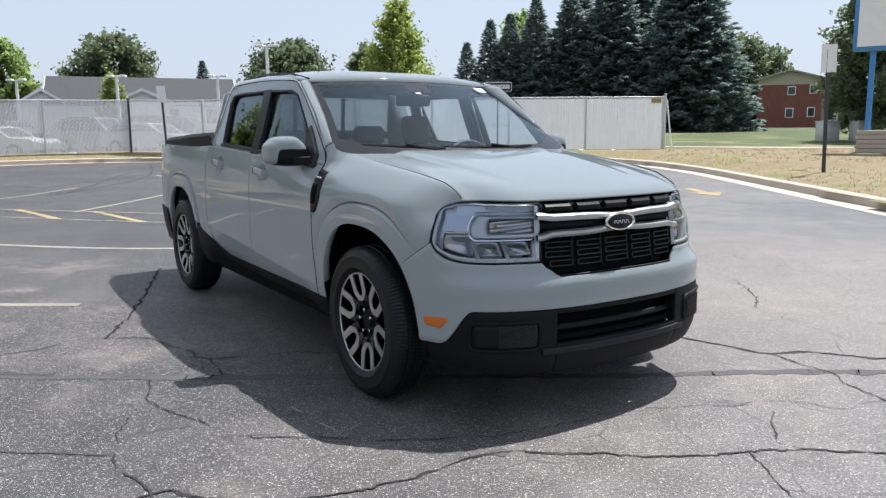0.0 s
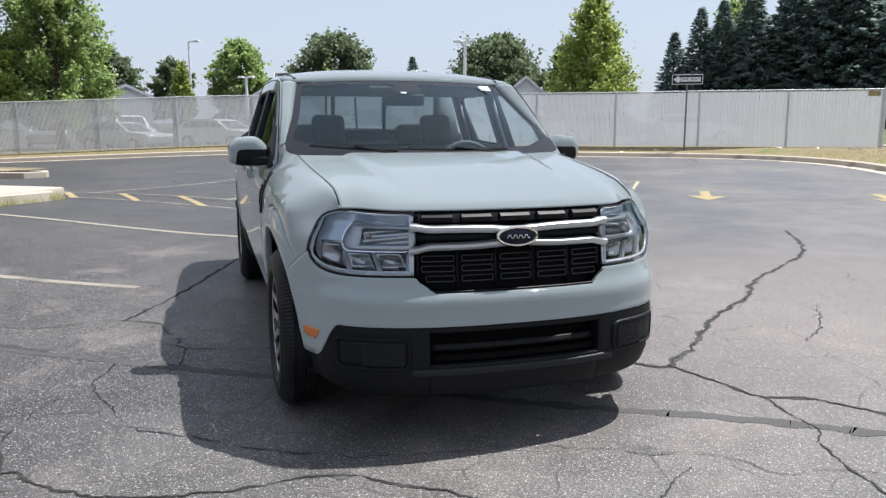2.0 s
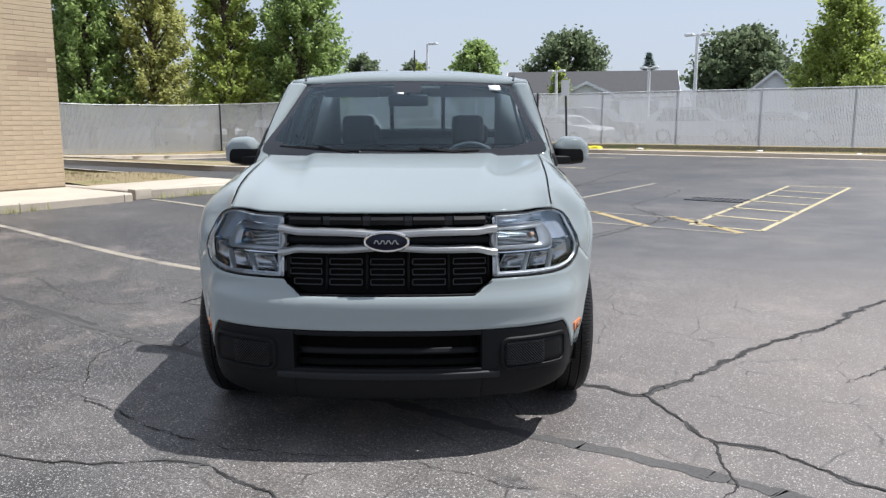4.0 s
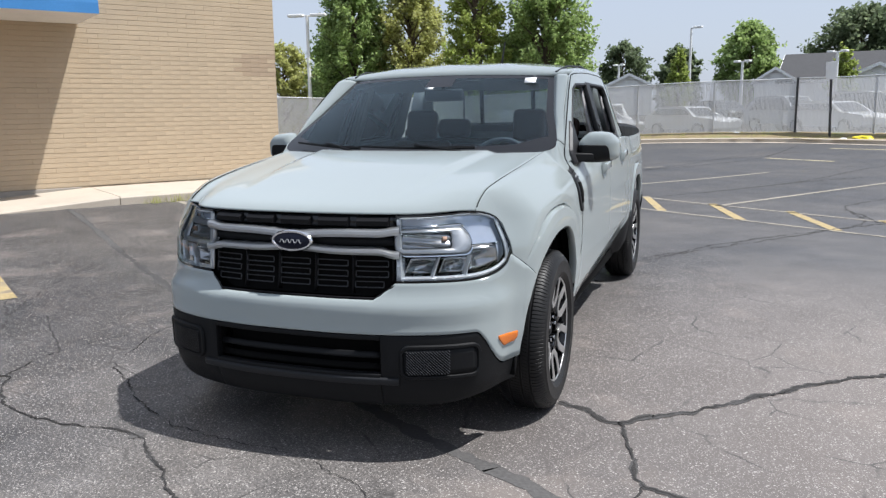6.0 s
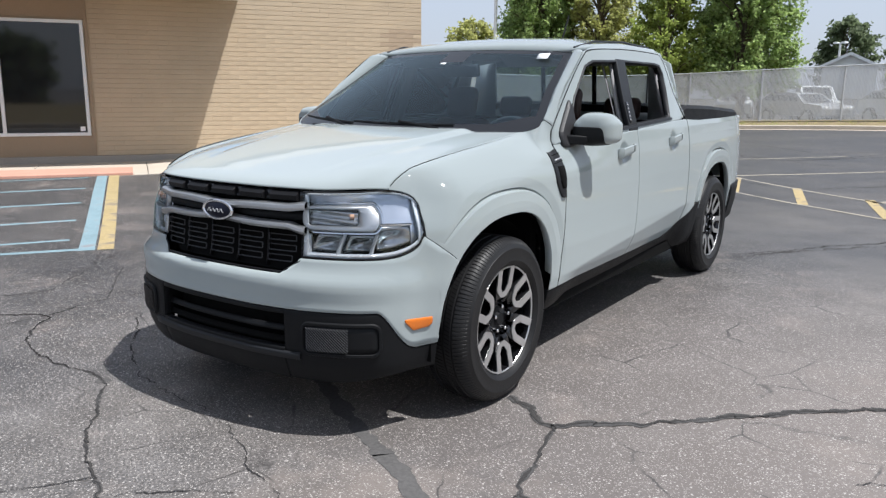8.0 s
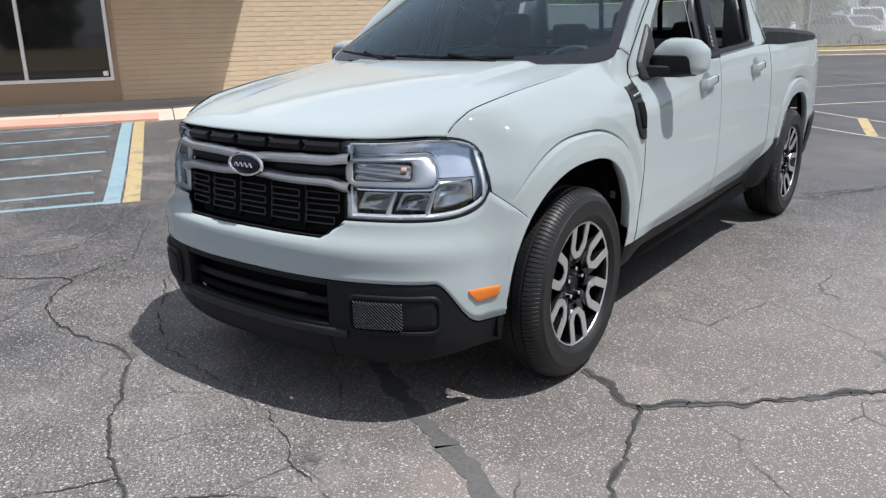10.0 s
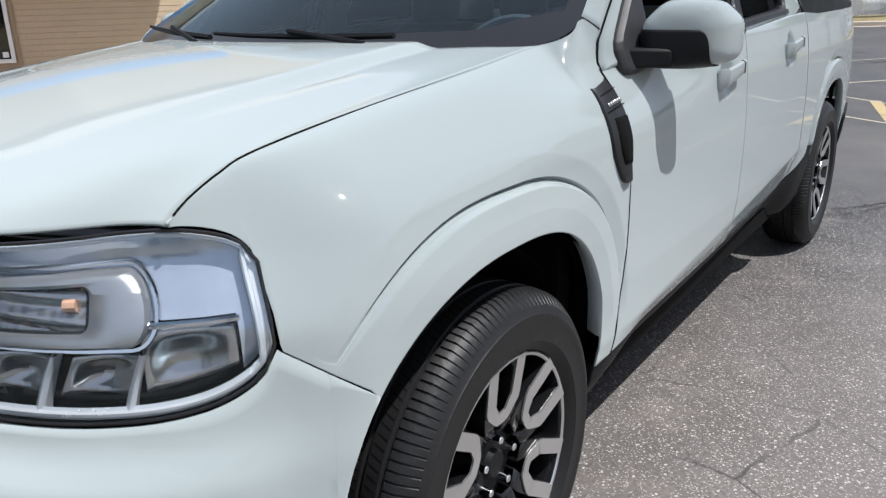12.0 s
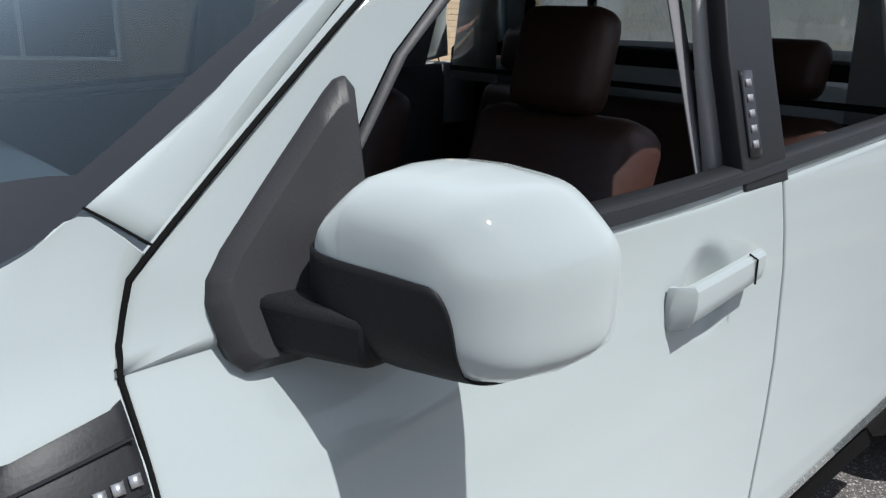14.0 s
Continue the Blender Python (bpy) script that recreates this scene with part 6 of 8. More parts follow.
# fog-lamp pockets
bm = bmesh.new()
skin_tube(bm, rounded(qx(0.45), qx(0.715), 0.352, 0.47, 0.03), 0.0, 0.009)
pock = both("fog_pocket", bm, M_PLASTIC, lower, "raised pocket frame")
bm = bmesh.new()
patch(bm, spread(qx(0.455), qx(0.71), 12), 0.358, 0.464, 4, 0.003)
both("pocket_plate", bm, M_PLASTIC, pock, "black plate", thick=0.006)
bm = bmesh.new()
for i in range(-8, 15):
    x0 = 0.468 + i * 0.0105
    s0, s1 = max(0.0, (0.468 - x0) / 0.085), min(1.0, (0.62 - x0) / 0.085)
    pts = [(qx(x0 + 0.085 * k), 0.457 - 0.092 * k) for k in spread(s0, s1, 6)] if s1 > s0 + 0.05 else []
    if len(pts) > 1:
        skin_tube(bm, pts, 0.009, 0.0021, False, 4)
for ob in both("ribbed_insert", bm, M_RIB, pock, "diagonally ribbed insert"):
    tagged(ob, kind="stuff")
bm = bmesh.new()
patch(bm, spread(qy(-0.566), qy(-0.530), 4)[:-1] + spread(qy(-0.530), qy(-0.456), 5), lambda q: lerp_table([(-0.566, 0.470), (-0.532, 0.432), (-0.464, 0.437), (-0.456, 0.450)], y_of(q)), lambda q: 0.481 - 0.004 * smooth(-0.566, -0.456, y_of(q)), 3, 0.005)
both("side_marker", bm, M_AMBER, TRUCK, "amber side marker lamp", thick=0.012, bevel=0.003)

# ---- grille ----
GX = 0.428
bm = bmesh.new()
g_low = lambda q: 0.652 if x_of(q) < 0.345 else 0.652 + 0.054 * (x_of(q) - 0.345) / 0.08
patch(bm, spread(qx(-GX), qx(GX), 24), g_low, 0.968, 8, -0.045)
grille = part("grille", bm, M_DEEP, TRUCK, "black grille between the headlamps")
bm = bmesh.new()
for q0, q1, z0, z1 in [(qx(-GX), qx(GX), 0.918, 0.968)]:
    patch(bm, spread(q0, q1, 24), z0, z1, 2, -0.02)
part("upper_band", bm, M_GLOSSBLACK, grille, thick=0.015)
for i in range(5):           # five faceted blocks across the upper band
    c = -0.334 + 0.167 * i
    bm = bmesh.new()
    rows = []
    for f, k in ((-1.0, 0.0), (-0.93, 1.0), (0.93, 1.0), (1.0, 0.0)):
        q = qx(c + 0.069 * f)
        rows.append([skin(q, zz, -0.022 + (o + 0.022) * k) for zz, o in ((0.919, -0.022), (0.924, -0.004), (0.942, 0.003), (0.954, -0.010), (0.957, -0.022))])
    sheet(bm, rows)
    bmesh.ops.recalc_face_normals(bm, faces=bm.faces)
    if sum(f.normal.y for f in bm.faces) > 0:
        bmesh.ops.reverse_faces(bm, faces=bm.faces)
    part("upper_vent", bm, M_BLOCK, grille, "faceted black block", soft=False)
for name, z0, z1 in (("upper_bar", 0.880, 0.912), ("lower_bar", 0.812, 0.842)):
    bm = bmesh.new()
    zc = (z0 + z1) / 2
    rows = []
    for q in spread(qx(-0.445), qx(0.445), 40):
        near = 0.010 * math.exp(-(x_of(q) / 0.12) ** 2) * (-1 if zc > 0.87 else 1)
        near += smooth(0.36, 0.43, x_of(q)) * (0.008 if zc > 0.87 else -0.014)
        rows.append([skin(q, zc + near + dz * (z1 - z0) / 2, o) for dz, o in ((1, -0.02), (0.95, 0.004), (0.5, 0.013), (-0.2, 0.013), (-0.9, 0.004), (-1, -0.02))])
    sheet(bm, rows)
    bmesh.ops.recalc_face_normals(bm, faces=bm.faces)
    part(name, bm, M_SATIN, grille, "satin silver grille bar")
bm = bmesh.new()
patch(bm, spread(qx(-GX), qx(GX), 24), 0.847, 0.876, 2, -0.022)
part("bar_recess", bm, M_PLASTIC, grille, thick=0.01)
# lower mesh: five columns of outlined slots between upright ribs
for r in range(3):
    for i in range(5):
        c = -0.332 + 0.166 * i
        w = 0.066
        z = 0.689 + r * 0.0395
        if abs(c) > 0.3 and r == 0:
            w, c = 0.058, math.copysign(0.322, c)
        bm = bmesh.new()
        skin_tube(bm, rounded(qx(c - w), qx(c + w), z, z + 0.022, 0.004, 2), -0.010, 0.0024, seg=5)
        part("slot", bm, M_RIB, grille, "thin outlined slot")
for i in range(6):
    c = -0.415 + 0.166 * i
    bm = bmesh.new()
    patch(bm, spread(qx(c - 0.004), qx(c + 0.004), 2), 0.665 if abs(c) < 0.4 else 0.71, 0.812, 4, -0.024)
    part("grille_rib", bm, M_BLOCK, grille, thick=0.012)
bm = bmesh.new()
skin_tube(bm, [(qx(-0.426), 0.70), (qx(-0.35), 0.652), (qx(0.35), 0.652), (qx(0.426), 0.70)], -0.004, 0.0045, False)
part("lower_edge", bm, M_BLOCK, grille, "black lower edge")
# oval badge
bm = bmesh.new()
ring = [(0.085 * math.cos(a), 0.862 + 0.0355 * math.sin(a)) for a in (6.2832 * k / 36 for k in range(36))]
skin_tube(bm, [(qx(x) if abs(x) > 1e-6 else 0, z) for x, z in ring], 0.02, 0.0065)
badge = part("badge", bm, M_CHROME, grille, "oval badge")
bm = bmesh.new()
c = bm.verts.new(skin(0, 0.862, 0.030))
for k in (0.5, 0.97):
    vs = [bm.verts.new(skin(qx(x * k), 0.862 + (z - 0.862) * k, 0.030 if k < 0.9 else 0.02)) for x, z in ring]
    if k < 0.9:
        inner = vs
        for i in range(36):
            bm.faces.new((c, vs[i], vs[(i + 1) % 36]))
    else:
        for i in range(36):
            bm.faces.new((inner[i], vs[i], vs[(i + 1) % 36], inner[(i + 1) % 36]))
bmesh.ops.recalc_face_normals(bm, faces=bm.faces)
bmesh.ops.reverse_faces(bm, faces=[f for f in bm.faces if f.normal.y > 0])
part("badge_face", bm, M_BADGE, grille, "dark blue oval")
bm = bmesh.new()
skin_tube(bm, [(qx(-0.048 + 0.006 * k), 0.861 + (0.006 if k % 4 in (1, 2) else -0.006)) for k in range(17)], 0.0295, 0.0024, False)
part("badge_mark", bm, M_SATIN, grille, "plain pale wavy stroke")

# ---- headlamps ----
lq = spread(LAMP_IN, qx(0.66), 14)[:-1] + spread(qx(0.66), LAMP_OUT - 0.002, 18)
bm = bmesh.new()
patch(bm, lq, lambda q: lamp_low(q) + 0.004, lambda q: lamp_top(q) - 0.004, 10, lambda q, z: -0.06)
lamp = both("headlamp", bm, M_GLOSSBLACK, TRUCK, "clear chrome-trimmed headlamp")

def lamp_q(f):
    """Place along the lamp, 0 at the grille, 1 at its outer edge."""
    return LAMP_IN + f * (LAMP_OUT - LAMP_IN)


bm = bmesh.new()      # pale light guide: a strip along the top that turns down outside the pill
patch(bm, spread(lamp_q(0.03), lamp_q(0.985), 32), lambda q: 0.840, lambda q: lamp_top(q) - 0.010, 8, lambda q, z: -0.036 + 0.012 * smooth(0.90, 0.95, z))
patch(bm, spread(lamp_q(0.93), lamp_q(0.985), 4), lambda q: lamp_low(q) + 0.012, lambda q: 0.840, 6, lambda q, z: -0.036)
both("light_guide", bm, M_GUIDE, lamp, "pale daytime light guide")
bm = bmesh.new()      # wide bright bezel along the foot and the outer edge
patch(bm, spread(lamp_q(0.965), LAMP_OUT - 0.003, 6), lambda q: lamp_low(q) + 0.004, lambda q: lamp_top(q) - 0.004, 14, lambda q, z: -0.014)
patch(bm, lq[1:], lambda q: lamp_low(q) + 0.004, lambda q: lamp_low(q) + 0.020, 3, lambda q, z: -0.012 - 0.3 * max(0, z - lamp_low(q) - 0.012))
both("inner_bezel", bm, M_LAMPSILVER, lamp, "silver inner bezel")
bm = bmesh.new()
inner = [(q, lamp_low(q) + 0.011) for q in lq[1:-1]] + [(q, lamp_top(q) - 0.011) for q in lq[-2:0:-1]]
skin_tube(bm, inner, -0.012, 0.0045)
both("lamp_bezel", bm, M_LAMPSILVER, lamp, "bright silver bezel")
bm = bmesh.new()
skin_tube(bm, [(q, lamp_top(q) - 0.003) for q in lq] + [(q, lamp_low(q) + 0.003) for q in lq[::-1]], -0.002, 0.003, False)
both("lamp_seal", bm, M_GLOSSBLACK, lamp)
bm = bmesh.new()      # the big silver pill with its pocket for the turn signal
pill_out = rounded(lamp_q(-0.02), lamp_q(0.68), 0.811, 0.909, 0.046, 7)
pill_in = rounded(lamp_q(0.035), lamp_q(0.47), 0.834, 0.893, 0.016, 7)


def along(pts, m):
    out = []
    for a, b in zip(pts, pts[1:] + pts[:1]):
        out += [(a[0] + (b[0] - a[0]) * k / m, a[1] + (b[1] - a[1]) * k / m) for k in range(m)]
    return out


po, pi_ = along(pill_out, 4), along(pill_in, 4)
rows = []
for k, d in ((0, -0.034), (0.01, -0.022), (0.10, -0.012), (0.3, -0.007), (0.6, -0.006), (0.9, -0.009), (1.0, -0.016), (1.0, -0.045)):
    rows.append([skin(a[0] + (b[0] - a[0]) * k, a[1] + (b[1] - a[1]) * k, d) for a, b in zip(po, pi_)])
sheet(bm, rows, closed=True)
bmesh.ops.recalc_face_normals(bm, faces=bm.faces)
if sum(f.normal.y for f in bm.faces) > 0:
    bmesh.ops.reverse_faces(bm, faces=bm.faces)
both("silver_pill", bm, M_PILL, lamp, "satin silver rounded housing")
bm = bmesh.new()
skin_tube(bm, pi_, -0.018, 0.0035, True, 5)
both("pocket_edge", bm, M_GLOSSBLACK, lamp)
bm = bmesh.new()
skin_tube(bm, rounded(lamp_q(-0.02), lamp_q(0.70), 0.804, 0.916, 0.053, 7), -0.030, 0.004, True, 5)
both("chrome_loop", bm, M_CHROME, lamp, "chrome line round the housing")
bm = bmesh.new()
skin_tube(bm, [(lamp_q(f), 0.838) for f in spread(0.665, 0.93, 6)], -0.022, 0.005, False)
both("chrome_shelf", bm, M_CHROME, lamp, "thin chrome shelf")
bm = bmesh.new()
patch(bm, spread(lamp_q(0.03), lamp_q(0.48), 24), 0.83, 0.897, 20, lambda q, z: -0.020 - 0.007 * abs(2 * (((z - 0.83) / 0.067 * 2.2 + q * 3.0) % 1.0) - 1) - 0.0006 * math.sin(q * 260))
both("turn_reflector", bm, M_FLUTE, lamp, "fluted reflector")
bm = bmesh.new()
tube(bm, [skin(lamp_q(f), 0.868, -0.022) for f in spread(0.385, 0.425, 4)], 0.009, 8)
both("turn_bulb", bm, M_AMBERDIM, lamp, "pale amber bulb")
for i in range(3):
    f0, f1 = ((0.06, 0.29), (0.34, 0.575), (0.635, 0.915))[i]
    lean = 0.03 if i < 2 else 0.0
    bm = bmesh.new()
    rows = []
    for k in range(13):
        u = k / 12
        row = []
        for v in spread(0, 1, 8):
            q = lamp_q(f0 + (f1 - f0) * u) + lean * v
            low = max(0.738, lamp_low(min(q, LAMP_OUT - 0.01)) + 0.028)
            row.append(skin(q, low + ((0.796 if i < 2 else 0.83) - low) * v, -0.028 - 0.03 * math.sin(math.pi * u) * (0.3 + 0.7 * math.sin(math.pi * min(1, v + 0.1))) - 0.002 * (k % 2)))
        rows.append(row)
    sheet(bm, rows, flip=True)
    both("reflector", bm, M_SMOKED, lamp, "faceted reflector bowl", thick=0.003)
for f in (0.315, 0.605):
    bm = bmesh.new()
    rows = []
    for v in spread(0, 1, 8):
        c, z, w = lamp_q(f - 0.03) + 0.034 * v ** 1.3, 0.720 + 0.084 * v, 0.0105 - 0.003 * v
        rows.append([skin(c + w * a, z, o) for a, o in ((-1, -0.03), (-0.8, -0.016), (0, -0.010), (0.8, -0.016), (1, -0.03))])
    sheet(bm, rows)
    bmesh.ops.recalc_face_normals(bm, faces=bm.faces)
    both("light_blade", bm, M_LAMPSILVER, lamp, "bright upright blade")
bm = bmesh.new()
patch(bm, spread(LAMP_IN, LAMP_IN + 0.034, 4), 0.715, 0.80, 4, lambda q, z: -0.012 - 0.45 * max(0.0, q - LAMP_IN - 0.016))
both("lamp_end", bm, M_LAMPSILVER, lamp, thick=0.006)
bm = bmesh.new()
patch(bm, spread(LAMP_IN + 0.002, LAMP_IN + 0.022, 2), 0.921, 0.947, 2, -0.012)
both("lamp_tip", bm, M_LAMPSILVER, lamp, thick=0.006)
bm = bmesh.new()
patch(bm, lq, lambda q: lamp_low(q) + 0.003, lambda q: lamp_top(q) - 0.003, 6, 0.0)
for ob in both("lens", bm, M_LENS, lamp, "clear lens"):
    ob.visible_shadow = False

# ---- fenders, doors, bed sides ----
HOOD_EDGE = spline([(0.668, -0.536, 0.970), (0.667, -0.495, 0.997), (0.668, -0.44, 1.022), (0.672, -0.375, 1.043), (0.690, -0.16, 1.078), (0.706, 0.10, 1.110), (0.718, 0.41, 1.148)], 60)
FENDER_EDGE = spline([(0.668, -0.536, 0.970), (0.667, -0.495, 0.997), (0.668, -0.44, 1.022), (0.672, -0.375, 1.043), (0.690, -0.16, 1.078), (0.706, 0.10, 1.110), (0.716, 0.34, 1.140), (0.722, 0.412, 1.149), (0.748, 0.433, 1.156), (0.766, 0.460, 1.169), (0.7705, 0.486, 1.183), (0.767, 0.516, 1.199), (0.782, 0.534, 1.186), (0.797, 0.548, 1.170)], 120)
HE = np.array([tuple(p) for p in HOOD_EDGE])
FE = np.array([tuple(p) for p in FENDER_EDGE])
Q_FEN0 = min((abs(skin(q, 0.966).x - 0.668), q) for q in spread(0.6, 0.95, 700))[1]
Q_DOOR = qy(Y_DOOR)
Y_FEN0 = y_of(Q_FEN0)


def hood_edge(t):
    return Vector([float(np.interp(t * 59, range(60), HE[:, j])) for j in range(3)])


def fender_low(q):
    y = y_of(q)
    if q < LAMP_OUT:
        return lamp_top(q) + GAP
    if y < Y_SEAM:
        k = smooth(0, 0.006, q - LAMP_OUT)
        return (lamp_top(LAMP_OUT) * (1 - k) + k * (0.793 - 0.108 * (y + 0.484) / 0.133)) + GAP
    return max(0.405, arch_z(y, 0))


def fender_point(q, z, off=0.0):
    """The fender's skin, which rolls over from the flank to the hood's edge."""
    t = (q - Q_FEN0) / (Q_DOOR - Q_FEN0)
    back = (y_of(q) - Y_FEN0) / (Y_DOOR - Y_FEN0)
    G = Vector([float(np.interp(-0.536 + 1.084 * back, FE[:, 1], FE[:, j])) for j in range(3)])
    zc = min(0.87 + 0.02 * t + 0.11 * smooth(-0.25, 0.36, y_of(q)), G.z - 0.05)
    h = max(0.0, min(1.0, (z - zc) / (G.z - zc)))
    b = smooth(0.0, 0.42, y_of(q))            # the shoulder grows flatter towards the pillar
    w = (1 - b) * (1 - (1 - h ** 2.0) ** 0.5) + b * h ** 3.0
    s = skin(q, z, off)
    return Vector((s.x * (1 - w) + (G.x + 0.003 + off) * w, s.y * (1 - w) + G.y * w, z)), G.z, zc


bm = bmesh.new()
fq = spread(Q_FEN0, LAMP_OUT, 24)[:-1] + spread(LAMP_OUT, LAMP_OUT + 0.012, 5)[:-1] + spread(LAMP_OUT + 0.012, qy(Y_SEAM), 8)[:-1] + spread(qy(Y_SEAM), qy(0.38), 130)[:-1] + spread(qy(0.38), qy(0.426), 12)[:-1] + spread(qy(0.426), Q_DOOR, 10)
rows = []
for q in fq:
    z0 = fender_low(q)
    _, gz, zc = fender_point(q, 0.9)
    z0 = min(z0, gz - 0.004)
    row = []
    for z in arch_levels(y_of(q), 0.0, z0, gz):
        row.append(fender_point(q, z)[0])
    rows.append(row)
sheet(bm, rows, flip=True)
both("fender", bm, M_PAINT, TRUCK, thick=0.005)
bm = bmesh.new()
tube(bm, [p + Vector((0.0012, 0, 0.0004)) for p in HOOD_EDGE[1:44]], [0.0021 - 0.0013 * smooth(14, 26, i) - 0.0006 * smooth(26, 42, i) for i in range(43)], 6)
both("hood_seam", bm, M_DEEP, TRUCK, "thin dark gap beside the hood")

BELT = [(0.5, 1.097), (0.6, 1.099), (0.75, 1.105), (1.27, 1.122), (2.06, 1.158), (2.3, 1.163), (2.6, 1.15), (4.1, 1.155)]


def belt(q):
    return lerp_table(BELT, y_of(q))


def sill(q):
    y = y_of(q)
    z = 0.405 + 0.20 * smooth(2.05, 2.72, y) if y < 2.66 else 0.44
    return max(z, arch_z(y, 3.076))


GRIPS = [(1.128, 1.010), (1.940, 1.036)]      # front ends of the door handles


def finger_dip(q, z):
    """The rounded finger recess that each door has behind its handle."""
    y = y_of(q)
    return sum(-0.020 * max(0.0, 1 - ((y - a - 0.096) / 0.062) ** 2 - ((z - b - 0.004) / 0.064) ** 2) ** 1.3 for a, b in GRIPS)


for name, y0, y1 in (("front_door", Y_DOOR + 0.004, 1.434), ("rear_door", 1.4385, 2.345)):
    bm = bmesh.new()
    patch(bm, spread(qy(y0), qy(y1), 110), sill, belt, 80, finger_dip)
    d = both(name, bm, M_PAINT, TRUCK, thick=0.02, bevel=0.003)
    if name == "front_door":
        FRONT_DOORS = d
    else:
        REAR_DOORS = d
bm = bmesh.new()
rows = []
for q in spread(qy(2.352), qy(2.70), 30)[:-1] + spread(qy(2.70), qy(3.45), 120)[:-1] + spread(qy(3.45), qy(3.505), 10)[:-1] + spread(qy(3.505), qy(3.93), 24):
    rows.append([skin(q, z) for z in arch_levels(y_of(q), 3.076, sill(q), belt(q))])
sheet(bm, rows, flip=True)
both("bed_side", bm, M_PAINT, TRUCK, thick=0.02, bevel=0.003)
bm = bmesh.new()
patch(bm, spread(qy(0.43), qy(2.05), 20)[:-1] + spread(qy(2.05), qy(2.655), 12), lambda q: 0.29, lambda q: sill(q) - GAP, 5, lambda q, z: -0.004 - 0.02 * smooth(0.36, 0.29, z))
both("rocker_panel", bm, M_PLASTIC, TRUCK, "black plastic sill", thick=0.03, bevel=0.004)
bm = bmesh.new()
patch(bm, spread(qy(3.51), PLAN_S[-1], 30), 0.34, 0.62, 6, 0.012)
both("rear_bumper", bm, M_PLASTIC, TRUCK, "black rear bumper", thick=0.03)
bm = bmesh.new()
patch(bm, spread(qy(3.936), qy(4.06), 8), 0.70, 1.13, 8, 0.0)
both("tail_lamp", bm, M_RED, TRUCK, "red tail lamp", thick=0.03, bevel=0.004)
bm = bmesh.new()
box(bm, -0.78, 0.78, 4.03, 4.10, 0.63, 1.15)
part("tailgate", bm, M_PAINT, TRUCK, bevel=0.015)
bm = bmesh.new()
rows = []
for y, zt in ((2.37, 1.235), (2.42, 1.255), (3.0, 1.24), (3.75, 1.205), (4.0, 1.185)):
    w = 0.81 if y < 3.4 else 0.80 if y < 3.9 else 0.74
    rows.append([(-w - 0.035, y, 1.13), (-w - 0.03, y, zt - 0.025), (-w, y, zt), (-w * 0.5, y, zt + 0.008), (0, y, zt + 0.012), (w * 0.5, y, zt + 0.008), (w, y, zt), (w + 0.03, y, zt - 0.025), (w + 0.035, y, 1.13)])
g = sheet(bm, rows)
bm.faces.new(g[0])
bm.faces.new(g[-1][::-1])
bmesh.ops.recalc_face_normals(bm, faces=bm.faces)
part("bed_cover", bm, M_PLASTIC, TRUCK, "black folding bed cover")

for yc in (0.0, 3.076):          # painted lip turned in round each wheel opening
    bm = bmesh.new()
    rows = []
    for k in spread(-0.86, 0.985, 60):
        y = yc + 0.425 * k
        p = skin(qy(y), arch_z(y, yc), -0.001)
        rows.append([p, p + Vector((-0.012, 0, 0.002)), p + Vector((-0.035, 0, 0.012))])
    sheet(bm, rows)
    both("arch_lip", bm, M_PAINT, TRUCK, thick=0.002)

# dark wheel wells, floor; inner shell and fill boxes added against light in gaps
bm = bmesh.new()
patch(bm, spread(qx(0.44), qy(3.95), 120), lambda q: max(0.30, arch_z(y_of(q), 0, 0.02), arch_z(y_of(q), 3.076, 0.02)), 0.93, 3, -0.07)
both("inner_shell", bm, M_DEEP, TRUCK)
for yc in (0.0, 3.076):
    bm = bmesh.new()
    arc = [(yc + 0.44 * math.cos(a), 0.33 + 0.47 * math.sin(a)) for a in spread(-0.1, math.pi + 0.1, 24)]
    rows = [[(x, y, z) for y, z in arc] for x in (0.47, 0.6, 0.72, 0.80)]
    sheet(bm, rows)
    c = bm.verts.new((0.47, yc, 0.4))
    vs = [bm.verts.new((0.47, y, z)) for y, z in arc]
    for a, b in zip(vs, vs[1:]):
        bm.faces.new((c, a, b))
    both("wheel_well", bm, M_DEEP, TRUCK)
for name, q in (("engine_bay", (-0.46, 0.46, -0.68, 0.5, 0.24, 0.90)), ("floor_pan", (-0.80, 0.80, 0.47, 2.6, 0.27, 0.34)), ("rear_axle_housing", (-0.46, 0.46, 2.5, 3.98, 0.32, 0.6)), ("bed_floor", (-0.78, 0.78, 2.44, 4.0, 0.82, 1.10)), ("bulkhead", (-0.80, 0.80, 0.36, 0.42, 0.5, 0.98))):
    bm = bmesh.new()
    box(bm, *q)
    part(name, bm, M_DEEP, TRUCK, soft=False)

